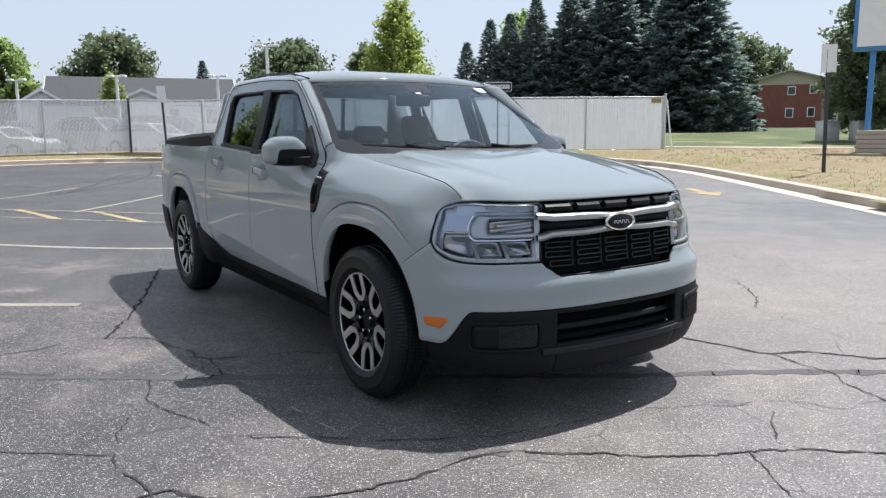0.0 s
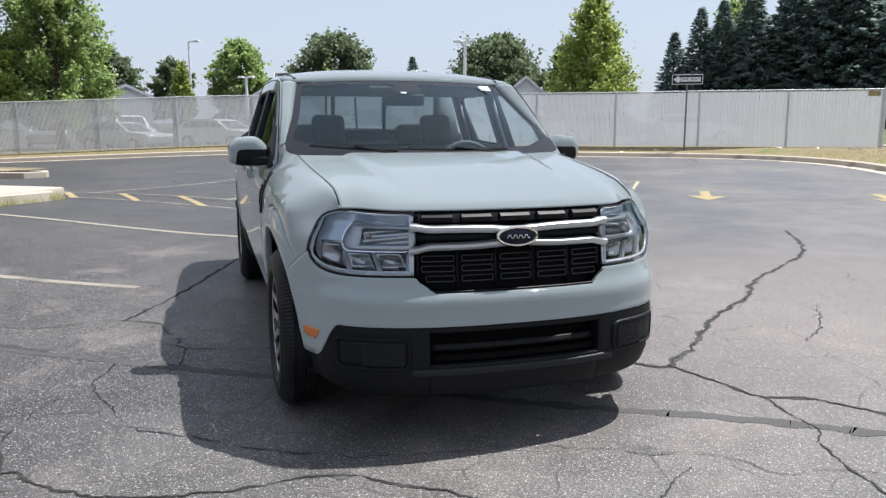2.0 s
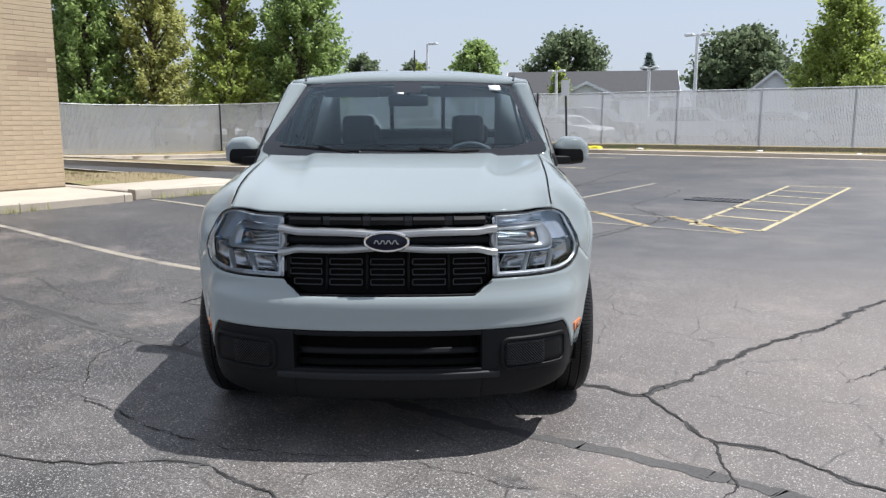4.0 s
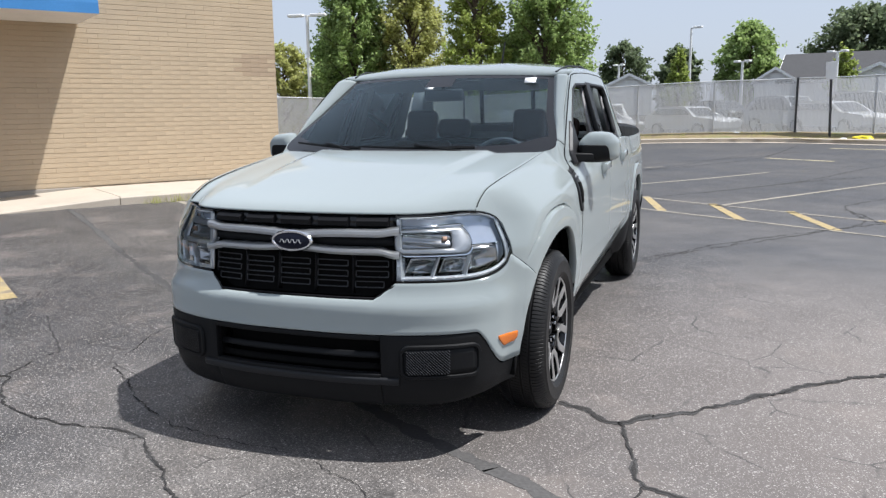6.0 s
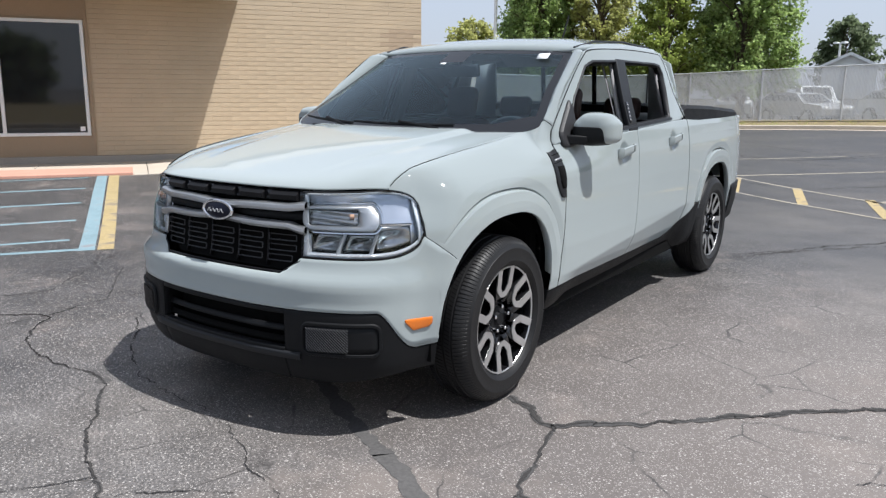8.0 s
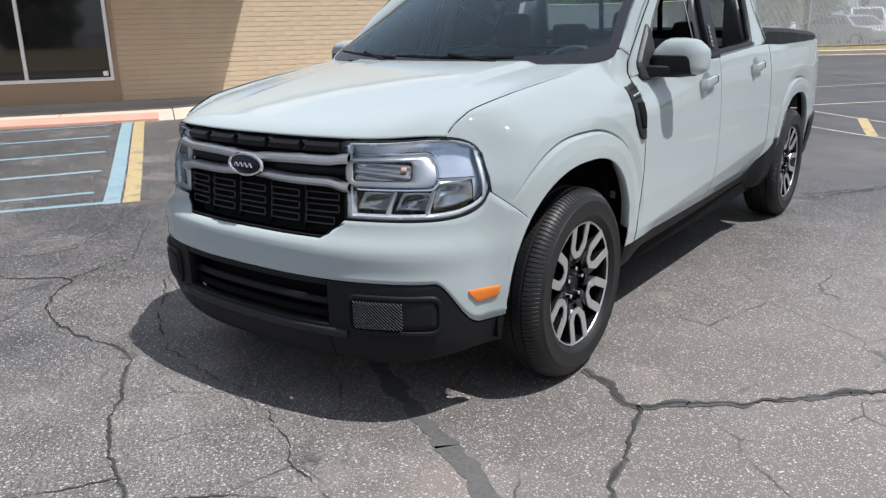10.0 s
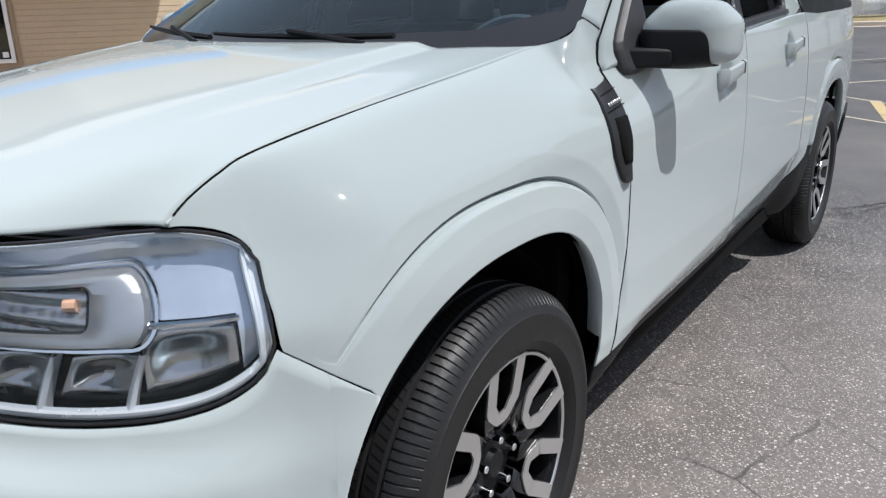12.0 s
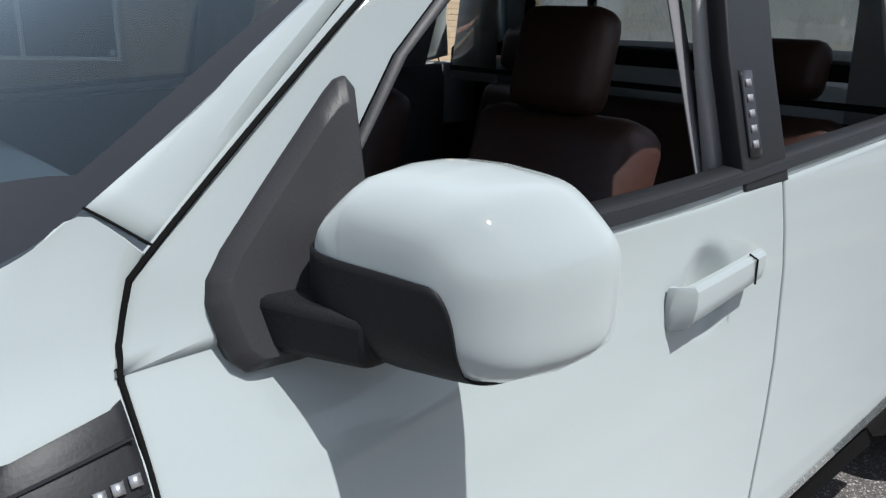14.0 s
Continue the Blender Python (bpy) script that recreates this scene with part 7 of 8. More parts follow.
# ---- hood ----
HOOD_MID = [(0.0, 0.970), (0.015, 0.981), (0.04, 0.993), (0.08, 1.004), (0.13, 1.014), (0.22, 1.032), (0.4, 1.064), (0.6, 1.094), (0.8, 1.120), (1.0, 1.142)]
_n = [skin(q, 0.966) for q in spread(0, qx(0.80), 80)]
NOSE_X, NOSE_Y = [p.x for p in _n], [p.y for p in _n]
NOSE_SHIFT = HE[0, 1] - 0.006 - float(np.interp(0.665, NOSE_X, NOSE_Y))      # the front corner sweeps back to the lamp
bm = bmesh.new()
rows = []
for t in [0, 0.008, 0.02, 0.035, 0.05, 0.07, 0.09, 0.12, 0.16, 0.2, 0.25, 0.3, 0.4, 0.5, 0.6, 0.7, 0.8, 0.88, 0.94, 0.98, 1.0]:
    G = hood_edge(t)
    row = []
    for i in range(97):
        a = -1 + i / 48
        x = a * (G.x - 0.003)
        yf = float(np.interp(abs(a) * 0.665, NOSE_X, NOSE_Y)) + 0.006 + NOSE_SHIFT * abs(a) ** 5
        yr = 0.245 + (HE[-1, 1] - 0.245) * abs(a) ** 2.2
        tt = t
        y = yf + (yr - yf) * tt
        # blend the side edge on to the gap line
        e = abs(a) ** 10
        y = y * (1 - e) + G.y * e
        zm = lerp_table(HOOD_MID, t)
        crown = 1 - abs(a) ** 2.6
        z = G.z * (1 - crown) + zm * crown
        line = 0.52 + 0.14 * t
        z += 0.016 * (1 - smooth(line - 0.03, line + 0.05, abs(a))) * smooth(0.05, 0.85, t)
        row.append((x, y, z))
    rows.append(row)
sheet(bm, rows)
bmesh.ops.recalc_face_normals(bm, faces=bm.faces)
if sum(f.normal.z for f in bm.faces) < 0:
    bmesh.ops.reverse_faces(bm, faces=bm.faces)
part("hood", bm, M_PAINT, TRUCK, thick=0.005)

# ---- cab ----
def cab_x(y, z):
    x = 0.890 - (z - 1.10) * 0.335
    if y < 1.25:
        x -= 0.062 * ((1.25 - y) / 0.66) ** 1.5
    return x


def proud(y, z):
    """How far the cab's side would stand out from the door below it."""
    return max(0.0, cab_x(y, z) - skin(qy(y), z).x) * (1 - smooth(1.11, 1.17, z))


OUTER = [(0.545, 1.166), (0.77, 1.36), (1.03, 1.542), (1.18, 1.578), (1.6, 1.602), (2.08, 1.598), (2.2, 1.575), (2.265, 1.50), (2.30, 1.33), (2.36, 1.185), (2.25, 1.162), (1.9, 1.15), (1.375, 1.126), (0.9, 1.108), (0.62, 1.09), (0.511, 1.085)]
INNER = [(0.655, 1.135), (0.80, 1.31), (0.985, 1.468), (1.08, 1.498), (1.5, 1.512), (2.0, 1.512), (2.09, 1.502), (2.118, 1.45), (2.085, 1.30), (2.045, 1.185), (2.02, 1.172), (1.9, 1.165), (1.375, 1.142), (0.9, 1.122), (0.70, 1.114), (0.66, 1.117)]
DLO_STEPS = 6


def dense_loop(pts, n):
    out = []
    for i in range(len(pts)):
        p, e = pts[i], pts[(i + 1) % len(pts)]
        out += [(p[0] + (e[0] - p[0]) * k / n, p[1] + (e[1] - p[1]) * k / n) for k in range(n)]
    return out


bm = bmesh.new()
o, i_ = dense_loop(OUTER, DLO_STEPS), dense_loop(INNER, DLO_STEPS)
rows = []
for k in (0.0, 0.25, 0.5, 0.75, 1.0):
    row = []
    for a, b in zip(o, i_):
        y, z = a[0] * (1 - k) + b[0] * k, a[1] * (1 - k) + b[1] * k
        step = 0.008 * smooth(1.12, 1.25, a[1]) if k == 0 else 0.0
        row.append((cab_x(y, z) - step - proud(*a) * (1 - k) ** 2, y, z))
    rows.append(row)
rows.append([(cab_x(y, z) - 0.035, y, z) for y, z in i_])
sheet(bm, rows, closed=True)
bmesh.ops.recalc_face_normals(bm, faces=bm.faces)
if sum(f.normal.x * f.calc_area() for f in bm.faces) < 0:
    bmesh.ops.reverse_faces(bm, faces=bm.faces)
both("cab_side", bm, M_PAINT, TRUCK, thick=0.01)

WS_LOW = lambda a: Vector((0.728 * a, 0.255 + 0.15 * abs(a) ** 2.2, 1.122 + 0.024 * a * a))
WS_TOP = lambda a: Vector((0.626 * a, 1.0 + 0.09 * abs(a) ** 2.2, 1.558 - 0.016 * a * a))
WS_SIDE = [(0.0, 0.965), (0.01, 0.995), (0.025, 1.028), (0.05, 1.054), (0.08, 1.068), (0.12, 1.072), (0.23, 1.064), (0.37, 1.045), (0.5, 1.030), (1.0, 1.0)]
PILLAR_LOW = 0.135


def screen(s, k):
    """A point of the windscreen, s across from -1 to 1 and k up; its lower corners are rounded."""
    a = s * lerp_table(WS_SIDE, k)
    p = WS_LOW(a).lerp(WS_TOP(a), k)
    bulge = 0.022 * math.sin(math.pi * k) * (1 - s * s)
    return p + Vector((0, -0.6 * bulge, 0.7 * bulge))


# pillar between the screen and the cab side, over the roof's edge
bm = bmesh.new()
rows = []
front_edge = [(0.562, 1.170), OUTER[1], OUTER[2]]
for k in spread(PILLAR_LOW, 1, 26):
    u = screen(1, k)
    j = (k - PILLAR_LOW) / (1 - PILLAR_LOW)
    y, z = (float(np.interp(j, (0, 0.45, 1), [p[i] for p in front_edge])) for i in (0, 1))
    w = Vector((cab_x(y, z) - 0.004 - 0.008 * smooth(1.16, 1.30, z), y, z))
    f = 0.15 + 0.85 * smooth(0.0, 0.3, j)
    m = u.lerp(w, 0.55) + Vector((0.008, -0.010, 0.010)) * f
    rows.append([tuple(u), tuple(u.lerp(m, 0.5) + Vector((0.001, -0.004, 0.005)) * f), tuple(m), tuple(m.lerp(w, 0.5) + Vector((0.006, -0.004, 0.002)) * f), tuple(w)])
sheet(bm, rows)
bmesh.ops.recalc_face_normals(bm, faces=bm.faces)
if sum(f.normal.z for f in bm.faces) < 0:
    bmesh.ops.reverse_faces(bm, faces=bm.faces)
both("windscreen_pillar", bm, M_PAINT, TRUCK, thick=0.008)
bm = bmesh.new()
tube(bm, [Vector(p) + Vector((0.001, -0.001, 0.001)) for p in rows[0]], 0.0012, 6)
both("pillar_seam", bm, M_DEEP, TRUCK, "dark seam under the pillar")

# roof
ROOF_MID = [(0.98, 1.562), (1.03, 1.588), (1.1, 1.608), (1.25, 1.633), (1.45, 1.650), (1.7, 1.657), (2.0, 1.654), (2.25, 1.642), (2.36, 1.628), (2.42, 1.600)]
RAIL = [(1.03, 1.542), (1.18, 1.578), (1.6, 1.602), (2.08, 1.598), (2.2, 1.575), (2.265, 1.50)]
bm = bmesh.new()
rows = []
for k in spread(0, 1, 26):
    row = []
    for i in range(33):
        a = -1 + i / 16
        yf, yr = WS_TOP(a).y, 2.42 - 0.12 * abs(a) ** 3
        y = yf + (yr - yf) * k
        yr_ = 1.03 + (2.25 - 1.03) * k
        zr = lerp_table(RAIL, yr_)
        xr = cab_x(yr_, zr) - 0.012
        xr = xr * min(1, 0.9 + k * 1.5) if k < 0.07 else xr
        e = abs(a) ** 6
        y = y * (1 - e) + (yr_ if k > 0 else yf) * e
        z = zr + (lerp_table(ROOF_MID, 0.98 + (2.42 - 0.98) * k) - zr) * (1 - abs(a) ** 3.2)
        if k == 0:
            p = WS_TOP(a)
            xr, z = 0.626, p.z + 0.004
        row.append((a * xr, y, z))
    rows.append(row)
sheet(bm, rows)
bmesh.ops.recalc_face_normals(bm, faces=bm.faces)
if sum(f.normal.z for f in bm.faces) < 0:
    bmesh.ops.reverse_faces(bm, faces=bm.faces)
roof = part("roof", bm, M_PAINT, TRUCK, thick=0.02)
bm = bmesh.new()
tube(bm, [(0.635, 1.10, 1.565), (0.66, 1.3, 1.606), (0.665, 1.7, 1.622), (0.655, 2.15, 1.610)], 0.007, 6)
both("roof_channel", bm, M_TRIM, roof, "dark roof channel")
bm = bmesh.new()
tube(bm, [(-0.02, 2.25, 1.64), (-0.02, 2.29, 1.70), (-0.02, 2.38, 1.86)], [0.009, 0.007, 0.005], 6)
bmesh.ops.create_cone(bm, segments=10, radius1=0.03, radius2=0.012, depth=0.03, cap_ends=True, matrix=Matrix.Translation((-0.02, 2.25, 1.648)))
part("aerial", bm, M_PLASTIC, roof, "short black aerial")

# windscreen with its black border
bm = bmesh.new()
ups = [0, 0.006, 0.013, 0.022, 0.034, 0.048, 0.064, 0.082, 0.1] + spread(0.1, 0.95, 20)[1:] + [0.975, 1.0]
cross = [-1, -0.975, -0.948] + spread(-0.948, 0.948, 60)[1:-1] + [0.948, 0.975, 1]
rows = []
for v in ups:
    row = []
    for c in cross:
        k = v + 0.075 * smooth(0.70, 0.96, abs(c)) * v * (1 - v) ** 4 / 0.0617
        row.append(tuple(screen(c, k)))
    rows.append(row)
sheet(bm, rows)
bm.faces.ensure_lookup_table()
n = len(cross) - 1
for r in range(len(ups) - 1):
    for c in range(n):
        rim = ups[r] < 0.095 or ups[r] >= 0.95 or c < 2 or c >= n - 2
        sensor = ups[r] >= 0.80 and abs(cross[c] + cross[c + 1]) < 0.26
        bm.faces[r * n + c].material_index = 1 if rim or sensor else 0
bmesh.ops.recalc_face_normals(bm, faces=bm.faces)
if sum(f.normal.z for f in bm.faces) < 0:
    bmesh.ops.reverse_faces(bm, faces=bm.faces)
ws = part("windscreen", bm, [M_GLASS, M_GLOSSBLACK], TRUCK, "clear windscreen with a black border")
for a, k, w, h in ((0.81, 0.9, 0.033, 0.03), (-0.06, 0.80, 0.018, 0.009)):
    bm = bmesh.new()
    p, q = WS_LOW(a).lerp(WS_TOP(a), k), WS_LOW(a).lerp(WS_TOP(a), k + 0.02)
    up = (q - p).normalized()
    n = up.cross(Vector((1, 0, 0)))
    if n.y > 0:
        n = -n
    bm.faces.new([bm.verts.new(p + Vector((dx * w, 0, 0)) + up * dz * h + n * 0.014) for dx, dz in ((-1, -1), (1, -1), (1, 1), (-1, 1))])
    part("sticker", bm, M_STICKER, ws, "small white sticker", thick=0.001)
# cowl and wipers
bm = bmesh.new()
sheet(bm, [[tuple(WS_LOW(a) + Vector((0, dy, dz))) for a in spread(-1, 1, 30)] for dy, dz in ((-0.09, -0.035), (-0.03, -0.012), (0.02, 0.004))])
bmesh.ops.recalc_face_normals(bm, faces=bm.faces)
part("cowl", bm, M_PLASTIC, TRUCK, "black cowl under the windscreen", thick=0.01)
for x0, x1 in ((0.40, -0.22), (-0.22, -0.66)):
    bm = bmesh.new()
    pts = []
    for k in spread(0, 1, 8):
        a = (x0 + (x1 - x0) * k) / 0.728
        p = WS_LOW(a).lerp(WS_TOP(a), 0.045 + 0.02 * k)
        pts.append(tuple(p + Vector((0, -0.02, 0.024))))
    tube(bm, pts, [0.008, 0.009, 0.009, 0.008, 0.008, 0.007, 0.007, 0.006, 0.005], 6)
    tube(bm, [tuple(Vector(pts[1]) + Vector((0.02, -0.03, -0.015))), tuple(Vector(pts[4]) + Vector((0, -0.004, 0.014)))], 0.007, 6)
    part("wiper", bm, M_PLASTIC, TRUCK, "black wiper")

SEAM = [(0.5145, 1.080), (0.519, 1.100), (0.530, 1.132), (0.557, 1.172), (0.80, 1.375), (1.0, 1.515), (1.12, 1.553), (1.6, 1.573), (2.08, 1.568), (2.165, 1.545), (2.20, 1.47), (2.235, 1.32), (2.335, 1.16)]
bm = bmesh.new()
tube(bm, [(cab_x(p.x, p.y) - proud(p.x, p.y) - 0.0005, p.x, p.y) for p in spline(SEAM, 90)], 0.0027, 6)
tube(bm, [skin(qy(Y_DOOR + 0.002), z, -0.0012) for z in spread(0.40, 1.09, 30)], 0.0026, 6)
both("door_seam", bm, M_DEEP, TRUCK, "dark door seal gap")

# side windows: dark frames, glass on the right, the left ones wound down
bm = bmesh.new()
lo_ = dense_loop(INNER, DLO_STEPS)
cen = Vector((sum(p[0] for p in lo_) / len(lo_), sum(p[1] for p in lo_) / len(lo_)))
rows = []
for k, d in ((0, 0.004), (0.05, 0.006), (0.085, -0.004), (0.095, -0.03)):
    rows.append([(cab_x(y, z) + d, y + (cen.x - y) * k * 0.42, z + (cen.y - z) * k) for y, z in lo_])
sheet(bm, rows, closed=True)
bmesh.ops.recalc_face_normals(bm, faces=bm.faces)
if sum(f.normal.x * f.calc_area() for f in bm.faces) < 0:
    bmesh.ops.reverse_faces(bm, faces=bm.faces)
both("window_surround", bm, M_TRIM, TRUCK, "charcoal window surround", thick=0.004)
bm = bmesh.new()      # centre pillar
rows = [[(cab_x(y + s, z) + 0.005, y + s, z) for s in (-0.062, -0.058, -0.003, 0.003, 0.06, 0.064)] for y, z in ((1.388, 1.125), (1.405, 1.3), (1.45, 1.515))]
sheet(bm, rows)
pil = both("centre_pillar", bm, M_TRIM, TRUCK, "charcoal centre pillar", thick=0.03, bevel=0.003)


def on_pillar(s, z, off):
    """A point of the centre pillar's face, s behind its middle line."""
    y = float(np.interp(z, (1.125, 1.3, 1.515), (1.388, 1.405, 1.45))) + s
    return (cab_x(y, z) + 0.005 + off, y, z)


bm = bmesh.new()
sheet(bm, [[on_pillar(s, z, o) for s, o in ((-0.046, 0.0), (-0.044, 0.004), (-0.014, 0.004), (-0.012, 0.0))] for z in spread(1.168, 1.28, 8)])
kp = part("keypad", bm, M_GLOSSBLACK, pil[0], "black entry keypad", thick=0.003)
for i in range(5):
    bm = bmesh.new()
    z = 1.184 + 0.02 * i
    sheet(bm, [[on_pillar(s, zz, 0.0055) for s in (-0.036, -0.022)] for zz in (z - 0.005, z + 0.005)])
    part("button", bm, M_BUTTON, kp, "small grey button", thick=0.002)
bm = bmesh.new()
sheet(bm, [[(cab_x(y, z) + 0.005 + d, y, z) for z, d in ((1.103 + (y - 0.6) * 0.042, -0.004), (1.106 + (y - 0.6) * 0.042, 0.003), (1.119 + (y - 0.6) * 0.042, 0.003), (1.122 + (y - 0.6) * 0.042, -0.012))] for y in spread(0.68, 2.06, 24)], flip=True)
both("belt_trim", bm, M_TRIM, TRUCK, "black belt moulding", thick=0.008)
bm = bmesh.new()
sheet(bm, [[(cab_x(y, z) - 0.02, y, z) for z in (1.12 + (y - 0.6) * 0.04, min(1.505, 1.13 + max(0, (y - 0.64)) * 0.98))] for y in spread(0.68, 1.36, 12)], flip=True)
part("front_window", flipped(bm), M_TINT, FRONT_DOORS[1], "closed tinted window")
bm.free()
bm = bmesh.new()
sheet(bm, [[(cab_x(y, z) - 0.02, y, z) for z in (1.14 + (y - 1.0) * 0.035, 1.505)] for y in spread(1.38, 2.09, 12)], flip=True)
part("rear_window", flipped(bm), M_TINT, REAR_DOORS[1], "closed tinted window")
bm.free()

# back of the cab with its sliding window
bm = bmesh.new()
back = lambda x, z: (x, 2.40 - (z - 1.15) * 0.10, z)
for x0, x1, z0, z1 in ((-0.78, -0.6, 1.10, 1.56), (0.6, 0.78, 1.10, 1.56), (-0.6, 0.6, 1.10, 1.20), (-0.6, 0.6, 1.51, 1.60)):
    if z1 > 1.55 and abs(x0) > 0.7 or abs(x1) > 0.7:
        s = 1 if x1 > 0 else -1
        pts = [back(s * 0.6, z0), back(s * 0.85, z0), back(s * 0.74, 1.52), back(s * 0.6, 1.60)]
    else:
        pts = [back(x0, z0), back(x1, z0), back(x1, z1), back(x0, z1)]
    bm.faces.new([bm.verts.new(p) for p in pts])
bmesh.ops.recalc_face_normals(bm, faces=bm.faces)
cb = part("cab_back", bm, M_PAINT, TRUCK, thick=0.03)
for x in (-0.2, 0.2):
    bm = bmesh.new()
    sheet(bm, [[back(x - 0.015, z) for z in (1.20, 1.51)], [back(x + 0.015, z) for z in (1.20, 1.51)]])
    part("window_bar", bm, M_GLOSSBLACK, cb, thick=0.012)
for x0, x1 in ((-0.6, -0.215), (-0.185, 0.185), (0.215, 0.6)):
    bm = bmesh.new()
    sheet(bm, [[back(x0, z) for z in (1.20, 1.51)], [back(x1, z) for z in (1.20, 1.51)]])
    part("rear_pane", bm, M_REARGLASS, cb, "tinted rear window pane")

# ---- door mirrors ----
def mirror_norm(u, w):
    """How far out a point of the housing lies, 1 at its rim; the upper corners are cut off."""
    sides = [abs(u), abs(w)]
    if w > 0:
        sides.append((1.25 * abs(u) + abs(w)) / 1.62 if u < 0 else (1.25 * abs(u) + abs(w)) / 1.70)
    else:
        sides.append((abs(u) + abs(w)) / 1.78)
    return sum(v ** 16 for v in sides) ** (1 / 16)


def mirror_point(u, w, off=0.0):
    """A point of the housing's front, u across and w up."""
    m = mirror_norm(u, w)
    if m > 1:
        u, w, m = u / m, w / m, 1.0
    dx = (0.104 + off) * u
    dz = (0.081 + off) * w * (1 - 0.13 * max(0.0, u) - 0.02)
    d = math.sqrt(max(0.0, 1 - m ** 5.0))
    return Vector((0.944 + dx, 0.74 - (0.075 + off) * d + 0.22 * dx, 1.157 + dz))


def mirror_at(u, w, off=0.0):
    """The same on a square grid; u and w each -1 to 1."""
    m = max(abs(u), abs(w))
    k = m / mirror_norm(u, w) if m > 0 else 1.0
    return mirror_point(u * k, w * k, off)


bm = bmesh.new()
grid = spread(-1, 1, 32)
sheet(bm, [[mirror_at(u, w) for u in grid] for w in grid])
rim = [(u, -1) for u in grid] + [(1, w) for w in grid[1:]] + [(u, 1) for u in grid[-2::-1]] + [(-1, w) for w in grid[-2:0:-1]]
rows = [[mirror_at(u, w) + Vector((0, dy, 0)) * 1.0 - Vector(((mirror_at(u, w).x - 0.948) * sh, 0, (mirror_at(u, w).z - 1.158) * sh)) for u, w in rim] for dy, sh in ((0, 0), (0.03, 0.0), (0.052, 0.03), (0.058, 0.08), (0.05, 0.12), (0.05, 0.6), (0.05, 0.999))]
sheet(bm, rows, closed=True)
bmesh.ops.remove_doubles(bm, verts=bm.verts, dist=1e-4)
bmesh.ops.recalc_face_normals(bm, faces=bm.faces)
mir = both("door_mirror", bm, M_PAINT, TRUCK, "door mirror with a painted cap")
bm = bmesh.new()
rows = []
for s in spread(0, 1, 48):
    u = -1 + 1.60 * (1 - (1 - s) ** 2.4)
    k = max(0.0, (u - 0.34) / 0.26)
    top = 0.16 - 0.02 * (u + 1) - 0.92 * (1 - (1 - min(1, k) ** 2.6) ** (1 / 2.6))
    rows.append([mirror_point(u, -1.02 + (top + 1.02) * j / 14, 0.0025) for j in range(15)])
sheet(bm, rows)
bmesh.ops.recalc_face_normals(bm, faces=bm.faces)
if sum(f.normal.y for f in bm.faces) > 0:
    bmesh.ops.reverse_faces(bm, faces=bm.faces)
both("mirror_base", bm, M_PLASTIC, mir, "black lower housing", thick=0.004)
bm = bmesh.new()
for (x0, y0, z0, h0), (x1, y1, z1, h1) in (((0.825, 0.643, 1.106, 0.024), (0.932, 0.690, 1.106, 0.021)),):
    r0 = [(x0, y0 - 0.03, z0 - h0), (x0, y0 + 0.05, z0 - h0), (x0, y0 + 0.05, z0 + h0), (x0, y0 - 0.03, z0 + h0)]
    r1 = [(x1, y1 - 0.03, z1 - h1), (x1, y1 + 0.05, z1 - h1), (x1, y1 + 0.05, z1 + h1), (x1, y1 - 0.03, z1 + h1)]
    g = sheet(bm, [r0, r1], closed=True)
    bm.faces.new(g[0])
    bm.faces.new(g[1][::-1])
bmesh.ops.recalc_face_normals(bm, faces=bm.faces)
both("mirror_arm", bm, M_PLASTIC, mir, "black arm", bevel=0.008)
bm = bmesh.new()
tri_pts = [(0.604, 1.070), (0.594, 1.080), (0.588, 1.105), (0.586, 1.125), (0.590, 1.143), (0.606, 1.164), (0.655, 1.214), (0.722, 1.280), (0.734, 1.290), (0.744, 1.293), (0.750, 1.284), (0.742, 1.20), (0.738, 1.11), (0.715, 1.08), (0.650, 1.070)]
c = Vector((0.680, 1.155))
tri = dense_loop(tri_pts, 5)
rows = []
for k, d in ((1.0, -0.01), (1.0, 0.005), (0.985, 0.008), (0.86, 0.018), (0.84, 0.018), (0.5, 0.0165), (0.01, 0.016)):
    rows.append([(cab_x(c.x + (y - c.x) * k, c.y + (z - c.y) * k) + d, c.x + (y - c.x) * k, c.y + (z - c.y) * k) for y, z in tri])
sheet(bm, rows, closed=True)
bmesh.ops.recalc_face_normals(bm, faces=bm.faces)
both("mirror_sail", bm, M_SAIL, TRUCK, "black mirror sail panel")
bm = bmesh.new()
g9 = spread(-1, 1, 12)
sheet(bm, [[(0.948 + 0.86 * (mirror_at(u, w).x - 0.948), 0.793 + 0.19 * (mirror_at(u, w).x - 0.948), 1.158 + 0.86 * (mirror_at(u, w).z - 1.158)) for u in g9] for w in g9])
both("mirror_glass", bm, M_CHROME, mir, "mirror glass")

